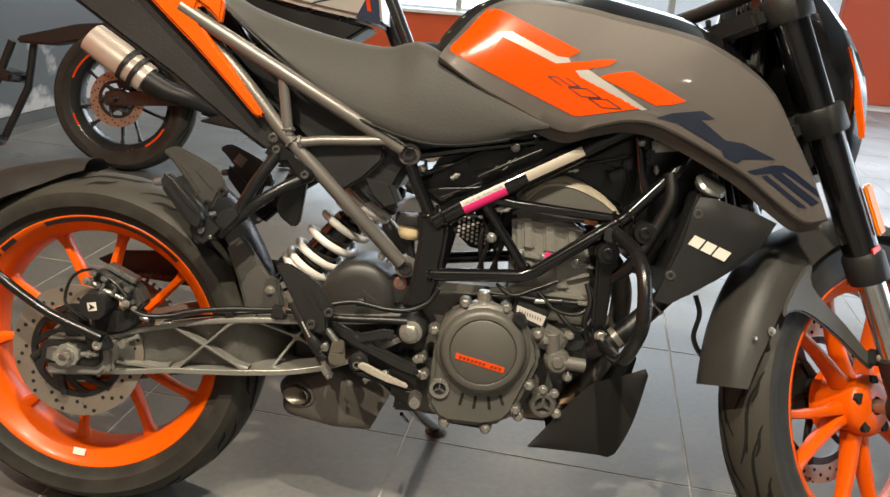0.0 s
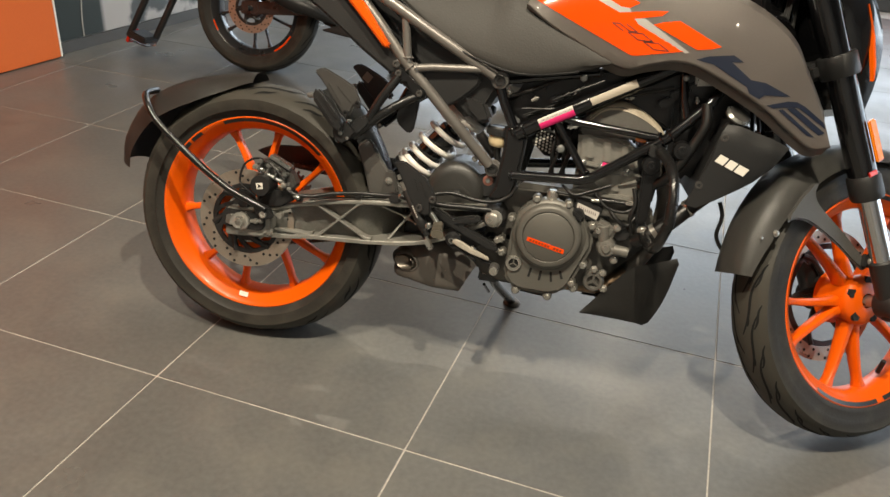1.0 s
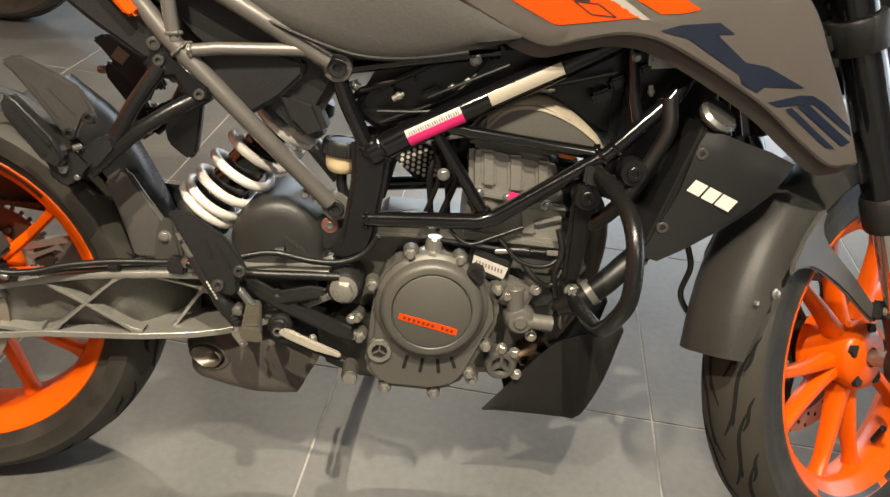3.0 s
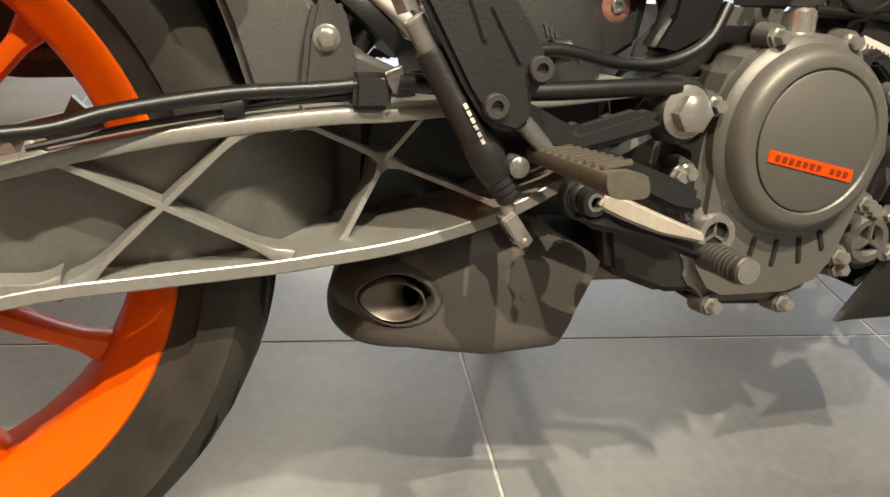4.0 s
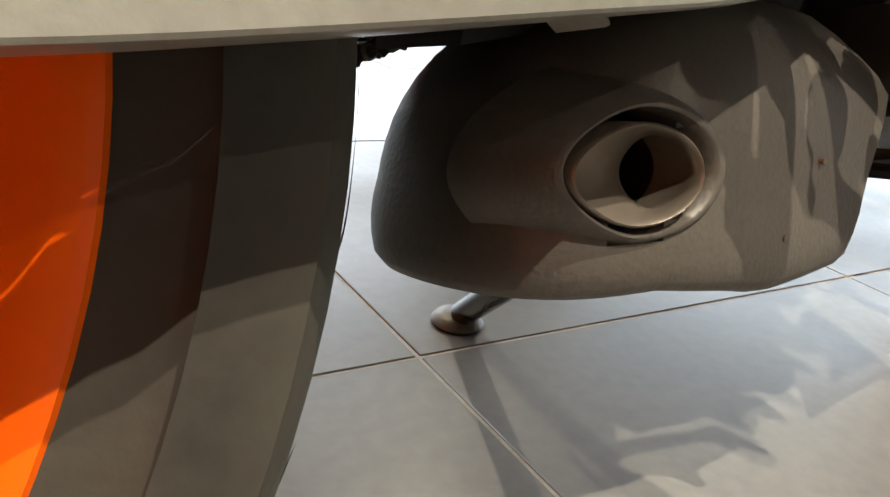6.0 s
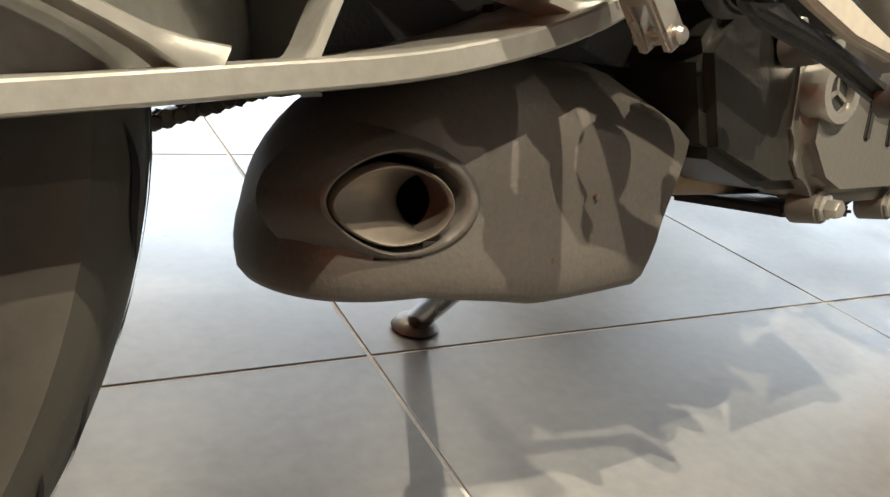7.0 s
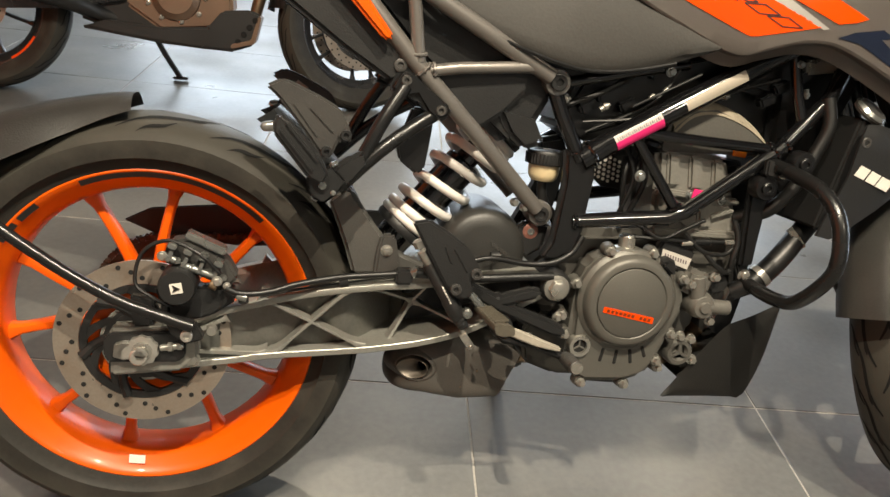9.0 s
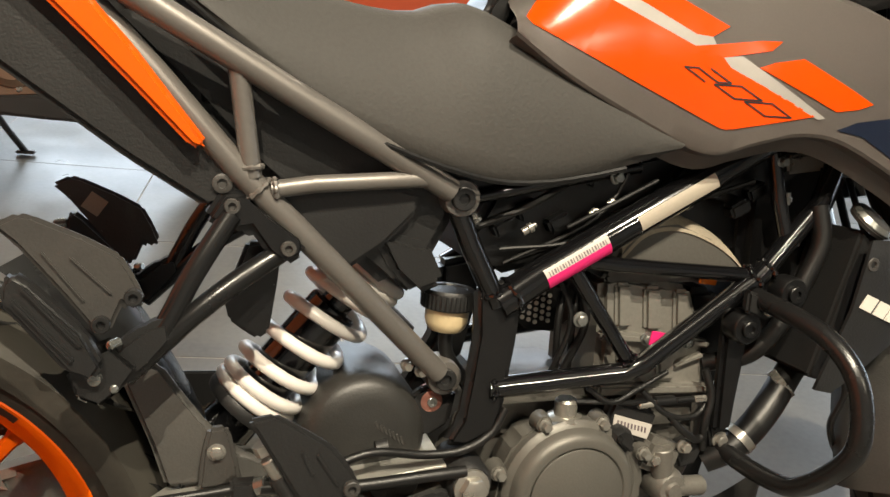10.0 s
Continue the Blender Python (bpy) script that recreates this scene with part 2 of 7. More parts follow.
def poster_material():
    m = bpy.data.materials.new("dark_poster_print")
    m.use_nodes = True
    n, l = m.node_tree.nodes, m.node_tree.links
    b = n["Principled BSDF"]
    tc = n.new("ShaderNodeTexCoord")
    sep = n.new("ShaderNodeSeparateXYZ")
    l.new(tc.outputs["Object"], sep.inputs[0])
    no = n.new("ShaderNodeTexNoise")
    no.inputs["Scale"].default_value, no.inputs["Detail"].default_value = 3.5, 9
    l.new(tc.outputs["Object"], no.inputs["Vector"])
    # spray: noise pushed up against the height over the floor
    hi = n.new("ShaderNodeMapRange")
    hi.inputs["From Min"].default_value, hi.inputs["From Max"].default_value = 0.05, 0.50
    hi.inputs["To Min"].default_value, hi.inputs["To Max"].default_value = 0.16, -0.22
    l.new(sep.outputs["Z"], hi.inputs["Value"])
    ad = n.new("ShaderNodeMath")
    ad.operation = "ADD"
    l.new(no.outputs["Fac"], ad.inputs[0])
    l.new(hi.outputs["Result"], ad.inputs[1])
    st = n.new("ShaderNodeMapRange")
    st.inputs["From Min"].default_value, st.inputs["From Max"].default_value = 0.545, 0.60
    l.new(ad.outputs[0], st.inputs["Value"])
    # the print's dark half
    ed = n.new("ShaderNodeMapRange")
    ed.inputs["From Min"].default_value, ed.inputs["From Max"].default_value = 0.33, 0.36
    l.new(sep.outputs["Y"], ed.inputs["Value"])
    mu = n.new("ShaderNodeMath")
    mu.operation = "MULTIPLY"
    l.new(st.outputs["Result"], mu.inputs[0])
    l.new(ed.outputs["Result"], mu.inputs[1])
    base = n.new("ShaderNodeMix")
    base.data_type = "RGBA"
    base.inputs["A"].default_value, base.inputs["B"].default_value = (0.016, 0.023, 0.021, 1), (0.062, 0.070, 0.074, 1)
    l.new(ed.outputs["Result"], base.inputs["Factor"])
    mx = n.new("ShaderNodeMix")
    mx.data_type = "RGBA"
    mx.inputs["B"].default_value = (0.36, 0.35, 0.35, 1)
    l.new(base.outputs["Result"], mx.inputs["A"])
    l.new(mu.outputs[0], mx.inputs["Factor"])
    l.new(mx.outputs["Result"], b.inputs["Base Color"])
    b.inputs["Roughness"].default_value = 0.35
    return m


POSTER = poster_material()


# ---- mesh helpers ----
def B():
    return bmesh.new()


def add(bm, verts, faces):
    vs = [bm.verts.new(v) for v in verts]
    for f in faces:
        try:
            bm.faces.new([vs[i] for i in f])
        except ValueError:
            pass
    return bm


def join(bm, other):
    me = bpy.data.meshes.new("temp")
    other.to_mesh(me)
    other.free()
    bm.from_mesh(me)
    bpy.data.meshes.remove(me)
    return bm


def mesh_of(name, bm, angle=38):
    bmesh.ops.recalc_face_normals(bm, faces=bm.faces[:])
    me = bpy.data.meshes.new(name)
    bm.to_mesh(me)
    bm.free()
    me.polygons.foreach_set("use_smooth", [True] * len(me.polygons))
    me.set_sharp_from_angle(angle=radians(angle))
    return me


def part(name, bm, material, parent, label="", m=None, angle=38):
    me = mesh_of(name, bm, angle) if isinstance(bm, bmesh.types.BMesh) else bm
    if material is not None and not me.materials:
        me.materials.append(material)
    ob = new(name, me)
    if parent is not None:
        ob.parent = parent
    if m is not None:
        ob.matrix_basis = m
    if label:
        tagged(ob, label)
    return ob


def pieces(name, bm, material, parent, label="", m=None, angle=38):
    """Every loose piece of a bmesh as a part of its own."""
    left = set(bm.verts)
    bm.verts.index_update()
    while left:
        first = min(left, key=lambda v: v.index)
        island, stack = {first}, [first]
        while stack:
            for e in stack.pop().link_edges:
                for w in e.verts:
                    if w not in island:
                        island.add(w)
                        stack.append(w)
        left -= island
        own = sorted(island, key=lambda v: v.index)
        at = {v: i for i, v in enumerate(own)}
        faces = sorted({f for v in own for f in v.link_faces}, key=lambda f: f.index)
        t = B()
        add(t, [v.co.copy() for v in own], [tuple(at[v] for v in f.verts) for f in faces])
        part(name, t, material, parent, label, m, angle)


def prism(bm, poly, y0, y1, bev=0.003, seg=2, taper=0.0):
    """A plate: a polygon of (x, z) from y0 to y1, with rounded edges. taper draws the y0 face in."""
    t = B()
    cx, cz = sum(p[0] for p in poly) / len(poly), sum(p[1] for p in poly) / len(poly)
    k = 1 - taper
    lo = [t.verts.new((cx + (x - cx) * k, y0, cz + (z - cz) * k)) for x, z in poly]
    hi = [t.verts.new((x, y1, z)) for x, z in poly]
    n = len(poly)
    t.faces.new(lo)
    t.faces.new(hi[::-1])
    for i in range(n):
        t.faces.new((lo[i], hi[i], hi[(i + 1) % n], lo[(i + 1) % n]))
    bmesh.ops.recalc_face_normals(t, faces=t.faces[:])
    if bev:
        bmesh.ops.bevel(t, geom=t.edges[:], offset=bev, segments=seg, affect="EDGES", clamp_overlap=True)
    bmesh.ops.triangulate(t, faces=[f for f in t.faces if len(f.verts) > 4])
    return join(bm, t)


def box(bm, c, s, bev=0.003, rot=None, seg=2):
    t = B()
    bmesh.ops.create_cube(t, size=1)
    bmesh.ops.scale(t, vec=s, verts=t.verts)
    if bev:
        bmesh.ops.bevel(t, geom=t.edges[:], offset=bev, segments=seg, affect="EDGES", clamp_overlap=True)
    if rot:
        bmesh.ops.rotate(t, cent=(0, 0, 0), matrix=Euler([radians(a) for a in rot]).to_matrix(), verts=t.verts)
    bmesh.ops.translate(t, vec=c, verts=t.verts)
    return join(bm, t)


def resample(pts, per=6):
    """A smooth curve through points (Catmull-Rom)."""
    P = [Vector(p) for p in pts]
    if len(P) < 3:
        return P
    P = [2 * P[0] - P[1]] + P + [2 * P[-1] - P[-2]]
    out = []
    for i in range(1, len(P) - 2):
        a, b, c, d = P[i - 1:i + 3]
        for k in range(per):
            t = k / per
            out.append(0.5 * (2 * b + (c - a) * t + (2 * a - 5 * b + 4 * c - d) * t * t + (3 * b - a - 3 * c + d) * t ** 3))
    out.append(P[-2])
    return out


def tube(bm, pts, r, n=12, smooth=True, per=6, flat=1.0):
    """A round bar along points; r is one radius, or one for each given point."""
    Q = resample(pts, per) if smooth else [Vector(p) for p in pts]
    m = len(Q)
    if isinstance(r, (int, float)):
        R = [r] * m
    else:
        R = [float(np.interp(i / (m - 1) * (len(r) - 1), range(len(r)), r)) for i in range(m)]
    rings, up = [], None
    for i, q in enumerate(Q):
        d = ((Q[min(i + 1, m - 1)] - q).normalized() + (q - Q[max(i - 1, 0)]).normalized()).normalized()
        if up is None:
            up = d.orthogonal().normalized()
        up = (up - d * up.dot(d)).normalized()
        side = d.cross(up)
        rings.append([q + R[i] * (math.cos(a) * up + math.sin(a) * side * flat) for a in [2 * math.pi * k / n for k in range(n)]])
    verts = [v for ring in rings for v in ring]
    faces = [(i * n + k, i * n + (k + 1) % n, (i + 1) * n + (k + 1) % n, (i + 1) * n + k) for i in range(m - 1) for k in range(n)]
    faces += [tuple(range(n))[::-1], tuple((m - 1) * n + k for k in range(n))]
    return add(bm, verts, faces)


def lathe(bm, prof, c=(0, 0, 0), axis=(0, 1, 0), n=48, closed=False):
    """Turns (radius, along) points round an axis through c."""
    ax = Vector(axis).normalized()
    u = Vector((1, 0, 0)) if abs(ax.x) < 0.9 else Vector((0, 0, 1))
    u = (u - ax * u.dot(ax)).normalized()
    w = ax.cross(u)
    m, C = len(prof), Vector(c)
    verts = [C + ax * h + r * (math.cos(a) * u + math.sin(a) * w) for a in [2 * math.pi * k / n for k in range(n)] for r, h in prof]
    faces = [(k * m + i, k * m + i + 1, ((k + 1) % n) * m + i + 1, ((k + 1) % n) * m + i) for k in range(n) for i in range(m - 1)]
    if closed:
        faces += [(k * m + m - 1, k * m, ((k + 1) % n) * m, ((k + 1) % n) * m + m - 1) for k in range(n)]
    t = add(B(), verts, faces)
    bmesh.ops.remove_doubles(t, verts=t.verts[:], dist=1e-6)
    return join(bm, t)


def rod(bm, a, b, r, n=16, bev=0.0012):
    """A straight round bar with chamfered ends."""
    a, b = Vector(a), Vector(b)
    h = (b - a).length
    return lathe(bm, [(0, 0), (r - bev, 0), (r, bev), (r, h - bev), (r - bev, h), (0, h)], a, b - a, n)


def loft(bm, rings, cap=True, closed=True):
    n = len(rings[0])
    verts = [v for ring in rings for v in ring]
    k_end = n if closed else n - 1
    faces = [(i * n + k, i * n + (k + 1) % n, (i + 1) * n + (k + 1) % n, (i + 1) * n + k) for i in range(len(rings) - 1) for k in range(k_end)]
    if cap and closed:
        faces += [tuple(range(n))[::-1], tuple((len(rings) - 1) * n + k for k in range(n))]
    return add(bm, verts, faces)


def curve2(pts, u):
    """A point at u (0 to 1) along a smooth line through points."""
    q = resample([(*p, 0) if len(p) == 2 else p for p in pts], 8)
    L = [0.0]
    for a, b in zip(q, q[1:]):
        L.append(L[-1] + (b - a).length)
    s = u * L[-1]
    for i in range(len(q) - 1):
        if L[i + 1] >= s - 1e-9:
            k = (s - L[i]) / max(1e-9, L[i + 1] - L[i])
            return q[i].lerp(q[i + 1], min(1, k))
    return q[-1]


def hexbolt(bm, c, r, h, axis=(0, -1, 0), flange=True):
    """A bolt head that stands on c and points along axis."""
    ax = Vector(axis).normalized()
    if flange:
        lathe(bm, [(0, 0), (r * 1.35, 0), (r * 1.35, h * 0.25), (r * 1.05, h * 0.34), (0, h * 0.34)], c, ax, 20)
    lathe(bm, [(0, h * 0.3), (r, h * 0.3), (r, h * 0.9), (r * 0.82, h), (0, h)], c, ax, 6)
    return bm


def capbolt(bm, c, r, h, axis=(0, -1, 0)):
    """A round head with a socket."""
    return lathe(bm, [(0, 0), (r, 0), (r, h * 0.85), (r * 0.9, h), (r * 0.5, h), (r * 0.45, h * 0.4), (0, h * 0.4)], c, axis, 18)


def laid(poly, bvh, cuts=3, off=0.0012, y=-0.6):
    """A film of the outline poly (x, z), laid on to a body seen along y."""
    t = B()
    t.faces.new([t.verts.new((x, y, z)) for x, z in poly])
    bmesh.ops.triangulate(t, faces=t.faces[:])
    for _ in range(cuts):
        long = [e for e in t.edges if e.calc_length() > 0.012]
        if not long:
            break
        bmesh.ops.subdivide_edges(t, edges=long, cuts=1, use_grid_fill=False)
        bmesh.ops.triangulate(t, faces=[f for f in t.faces if len(f.verts) > 3])
    for v in t.verts:
        hit, nor, _, _ = bvh.ray_cast(Vector((v.co.x, y, v.co.z)), Vector((0, 1, 0)))
        if hit is None:
            hit, nor, _, _ = bvh.find_nearest(Vector((v.co.x, -0.15, v.co.z)))
        if nor.y > 0:
            nor = -nor
        v.co = hit + nor * off
    return t


def ribbon(pts, w):
    """A stroke of width w through (x, z) points, as outlines of its pieces."""
    out = []
    for (x0, z0), (x1, z1) in zip(pts, pts[1:]):
        d = math.hypot(x1 - x0, z1 - z0)
        ux, uz = (x1 - x0) / d, (z1 - z0) / d
        ex, ez = ux * w / 2, uz * w / 2
        px, pz = -uz * w / 2, ux * w / 2
        out.append([(x0 - ex + px, z0 - ez + pz), (x1 + ex + px, z1 + ez + pz), (x1 + ex - px, z1 + ez - pz), (x0 - ex - px, z0 - ez - pz)])
    return out


def thing(name, m, label, category, group=""):
    ob = new(name)
    ob.matrix_basis = m
    ob.empty_display_size = 0.1
    return tagged(ob, label, category, group)


# ---- the showroom ----
def block(name, lo, hi, material, label, m=None, bev=0.004, category=""):
    bm = B()
    box(bm, [(a + b) / 2 for a, b in zip(lo, hi)], [b - a for a, b in zip(lo, hi)], bev)
    return tagged(part(name, bm, material, None, "", m), label, category, "", "structure")


floor = block("floor", (-4.5, -5.2, -0.12), (6.2, 6.0, -0.0012), GROUT, "dark grey showroom floor of large square tiles with pale grout")
block("ceiling", (-4.5, -5.2, CEIL), (6.2, 6.0, CEIL + 0.15), CEILING, "plain dark painted showroom ceiling")
block("wall_east", (6.0, -5.2, 0), (6.2, -1.2, CEIL), WALL_GREY, "plain grey painted showroom wall")
block("wall_east_far", (6.0, 4.3, 0), (6.2, 6.0, CEIL), WALL_GREY, "plain grey painted showroom wall")
# unseen doors and outdoor glow, added to go with the side fill light
block("wall_east_header", (6.0, -1.2, 2.3), (6.2, 4.3, CEIL), WALL_GREY, "grey wall over the unseen glass doors added for fill light")
block("backdrop_east", (9.0, -6.0, -0.5), (9.05, 6.0, 4.0), OUTSIDE, "plain glow added outside the unseen glass doors")
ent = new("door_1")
tagged(ent, "unseen glass doors in an aluminium frame, added for fill light", "door", "", "structure")
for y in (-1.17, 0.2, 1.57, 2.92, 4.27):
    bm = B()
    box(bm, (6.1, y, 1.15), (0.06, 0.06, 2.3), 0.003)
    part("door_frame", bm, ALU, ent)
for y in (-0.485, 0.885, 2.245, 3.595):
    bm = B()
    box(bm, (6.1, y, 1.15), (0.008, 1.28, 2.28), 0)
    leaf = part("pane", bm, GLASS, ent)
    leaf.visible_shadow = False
block("wall_south", (-4.5, -5.2, 0), (6.0, -5.0, CEIL), WALL_GREY, "plain grey painted showroom wall behind the viewer")

WEST = pose(-1.90, 1.87, 0, 0, 0, -11.3)
block("wall_west", (-0.16, -7.0, 0), (0, 4.2, CEIL), WALL_GREY, "grey side wall that carries a printed panel", WEST)
orange_panel = block("wall_panel", (0.002, -5.0, 0.004), (0.055, 0, 2.6), WALL_ORANGE, "bright orange painted wall panel beside the printed wall", WEST)
pe = B()
box(pe, (0.028, 0.006, 1.3), (0.052, 0.010, 2.59), 0.001)
part("edge_strip", pe, WHITE_PAINT, orange_panel, "cream edge strip")
poster = block("wall_print", (0.002, 0.014, 0.06), (0.008, 3.9, 2.6), POSTER, "dark printed wall panel with pale splashing spray", WEST, 0)
arc = B()
tube(arc, [(0.009, 0.20 + 0.55 * (1 - math.cos(a)), 0.06 + 0.75 * math.sin(a)) for a in [k * 0.12 for k in range(14)]], 0.0035, 6)
part("printed_line", arc, WALL_GREY, poster, "thin pale curved line")
block("baseboard", (0.002, 0.014, 0), (0.014, 4.0, 0.056), SKIRTING, "dark grey skirting along the printed wall", WEST, 0.002)

block("backdrop", (-6.0, 9.0, -0.5), (12.0, 9.05, 5.0), OUTSIDE, "plain bright street haze outside the shop window")
# the shop front behind the motorcycles: low wall, sill, glass between posts
block("wall_north", (-1.6, 5.80, 0.115), (6.0, 5.98, 0.46), WALL_RED, "low red-orange wall below the shop window")
block("skirting", (-1.6, 5.785, 0), (6.0, 5.98, 0.112), SKIRTING, "dark grey skirting under the red-orange wall")
block("window_sill", (-1.6, 5.76, 0.463), (6.0, 6.0, 0.49), WHITE_PAINT, "white window sill on the low wall")
block("window_header", (-1.6, 5.80, 2.6), (6.0, 5.98, CEIL), WALL_GREY, "grey wall over the shop window")
block("pillar", (3.45, 5.70, 0.0), (4.75, 5.795, 2.6), WALL_RED, "red-orange pillar in front of the shop window")
win = new("window_1")
tagged(win, "wide shop window with slim aluminium posts", "window", "", "structure")
for x in (-1.5, 0.3, 2.1, 3.8, 5.9):
    bm = B()
    box(bm, (x, 5.88, 1.545), (0.05, 0.07, 2.1), 0.003)
    part("window_frame", bm, ALU, win)
for a, b in ((-1.47, 0.27), (0.33, 2.07), (2.13, 3.77), (3.83, 5.87)):
    bm = B()
    box(bm, ((a + b) / 2, 5.89, 1.545), (b - a, 0.006, 2.1), 0)
    pane = part("pane", bm, GLASS, win)
    pane.visible_shadow = False

for x, y, w in LAMPS:
    dl = thing("ceiling_light", pose(x, y, CEIL), "round recessed white ceiling downlight", "ceiling light", "ceiling downlights")
    bm = B()
    lathe(bm, [(0.062, -0.02), (0.085, -0.006), (0.085, -0.001), (0.058, -0.001)], (0, 0, 0), (0, 0, 1), 32, True)
    part("trim_ring", bm, WHITE_PAINT, dl)
    bm = B()
    lathe(bm, [(0, -0.012), (0.060, -0.012), (0.060, -0.009), (0, -0.009)], (0, 0, 0), (0, 0, 1), 24)
    part("diffuser", bm, LAMP_GLOW, dl, "glowing diffuser")


# ---- wheels ----
def tyre_point(a, s, R, w, c):
    """A point on a tyre's tread: a round the axle, s from -1 to 1 across the crown."""
    f = s * 1.15
    y = w * math.sin(f) / math.sin(1.15)
    r = R - (1 - math.cos(f)) * w * 0.72
    return Vector((c[0] + r * math.cos(a), c[1] + y, c[2] + r * math.sin(a)))


def make_tyre(name, parent, c, R, w, rim_r, rim_w, label, m=None, grooves=17, turn=-1, gw=1.0):
    bm = B()
    crown = []
    for k in range(17):
        s = -1 + k / 8
        p = tyre_point(0, s, R, w, (0, 0, 0))
        crown.append((p.x, p.y))
    ys, rs = crown[-1][1], crown[-1][0]
    side = [(rs - 0.012, ys * 1.0 - 0.0005), (rs - 0.024, ys * 0.975), ((rs + rim_r) / 2, ys * 0.95), (rim_r + 0.012, rim_w + 0.006), (rim_r + 0.004, rim_w + 0.004), (rim_r - 0.004, rim_w - 0.002)]
    prof = [(r, -y) for r, y in side[::-1]] + crown + side
    lathe(bm, prof, c, (0, 1, 0), 112)
    ty = part(name, bm, tyre_rubber("dusty_tyre_rubber", c, rs - 0.018, rs + 0.012), parent, label, m)
    # tread grooves: long flame-shaped strips on both sides of the crown, inner shade put into colour
    g = B()
    for k in range(grooves):
        for sgn, ph in ((-1, 0.0), (1, 0.5)):
            a0 = 2 * math.pi * (k + ph) / grooves
            for lo, hi, sweep, w0, off in ((0.05, 0.66, 0.44, 0.0048, 0.0), (0.50, 0.80, 0.17, 0.0044, 0.24), (0.26, 0.36, 0.10, 0.0034, -0.06)):
                left, right = [], []
                N = 11
                for i in range(N):
                    t = i / (N - 1)
                    s = lo + (hi - lo) * (t + 0.13 * math.sin(2 * math.pi * t))
                    a = a0 - turn * off + turn * sweep * t
                    hw = gw * w0 * math.sin(math.pi * min(0.97, 0.06 + 0.9 * t)) ** 0.7 / w / 2
                    left.append(tyre_point(a, sgn * (s - hw), R + 0.0006, w + 0.0006, c))
                    right.append(tyre_point(a + 0.006, sgn * (s + hw), R + 0.0006, w + 0.0006, c))
                add(g, left + right, [(i, i + 1, N + i + 1, N + i) for i in range(N - 1)])
    tagged(part("tread_pattern", g, GROOVE_SHADE, ty if parent is None or parent.parent is None else parent, "", m if not (parent is None or parent.parent is None) else None), "", "", "", "stuff")
    return ty


def rim_profile(w, r_lip, r_well):
    return [(r_lip - 0.004, -w + 0.002), (r_lip, -w), (r_lip - 0.003, -w - 0.002), (r_lip - 0.010, -w + 0.001), (r_lip - 0.014, -w + 0.008), (r_well + 0.006, -w + 0.017), (r_well, -w * 0.45),
            (r_well - 0.001, 0), (r_well, w * 0.45), (r_well + 0.006, w - 0.017), (r_lip - 0.014, w - 0.008), (r_lip - 0.010, w - 0.001), (r_lip - 0.003, w + 0.002), (r_lip, w), (r_lip - 0.004, w - 0.002),
            (r_well + 0.016, w - 0.02), (r_well + 0.008, 0), (r_well + 0.016, -w + 0.02)]


def spoke(bm, c, a0, r0, a1, r1, w0, w1, d0, d1):
    """A cast spoke from the hub to the rim, with a rounded section."""
    rings = []
    for k in range(9):
        t = k / 8
        r = r0 + (r1 - r0) * t
        a = a0 + (a1 - a0) * t
        flare = 1 + 1.0 * max(0, t - 0.86) / 0.14 + 0.5 * max(0, 0.15 - t) / 0.15
        w = (w0 + (w1 - w0) * t) * flare / 2
        d = (d0 + (d1 - d0) * t) * (1 + 0.3 * max(0, t - 0.86) / 0.14) / 2
        ra, ta = Vector((math.cos(a), 0, math.sin(a))), Vector((-math.sin(a), 0, math.cos(a)))
        o = Vector(c) + r * ra
        rings.append([o + ta * (w * math.copysign(abs(math.cos(q)) ** 0.7, math.cos(q))) + Vector((0, d * math.copysign(abs(math.sin(q)) ** 0.7, math.sin(q)), 0)) for q in [2 * math.pi * j / 12 for j in range(12)]])
    return loft(bm, rings)


def brake_disc(parent, c, y, r, ri, steel, carrier, m=None, holes=14, name="brake_disc", web=0.014):
    """A drilled disc on a dark carrier with slots and buttons."""
    bm = B()
    N = 112
    lathe(bm, [(ri, -0.0022), (r, -0.0022), (r, 0.0022), (ri, 0.0022)], (c[0], y, c[2]), (0, 1, 0), N, True)
    d = part(name, bm, steel, parent, "drilled steel brake disc", m)
    # black plugs through the disc: the holes' inner shade put into colour
    h = B()
    for k in range(holes):
        for rr, da in ((ri + (r - ri) * 0.25, 0), (ri + (r - ri) * 0.52, 0.14), (ri + (r - ri) * 0.80, 0.28)):
            a = 2 * math.pi * k / holes + da
            lathe(h, [(0, -0.0030), (0.0034, -0.0030), (0.0034, 0.0030), (0, 0.0030)], (c[0] + rr * math.cos(a), y, c[2] + rr * math.sin(a)), (0, 1, 0), 8)
    sub = d if parent is None or parent.parent is None else parent
    pieces("hole_shade", h, SOOT_SHADE, sub, "", m if sub is parent else None)
    k = B()
    for j in range(6):
        a = 2 * math.pi * j / 6 + 0.2
        tube(k, [(c[0] + q * math.cos(a + b), y, c[2] + q * math.sin(a + b)) for q, b in ((0.040, -0.45), (ri * 0.75, -0.15), (ri - 0.001, 0.05))], [0.007, 0.006, 0.008], 8, True, 4)
    lathe(k, [(ri - web, -0.003), (ri - 0.001, -0.003), (ri - 0.001, 0.003), (ri - web, 0.003)], (c[0], y, c[2]), (0, 1, 0), 64, True)
    lathe(k, [(0.030, -0.004), (0.046, -0.004), (0.046, 0.004), (0.030, 0.004)], (c[0], y, c[2]), (0, 1, 0), 40, True)
    pieces("disc_carrier", k, carrier, sub, "black disc carrier", m if sub is parent else None)
    return d


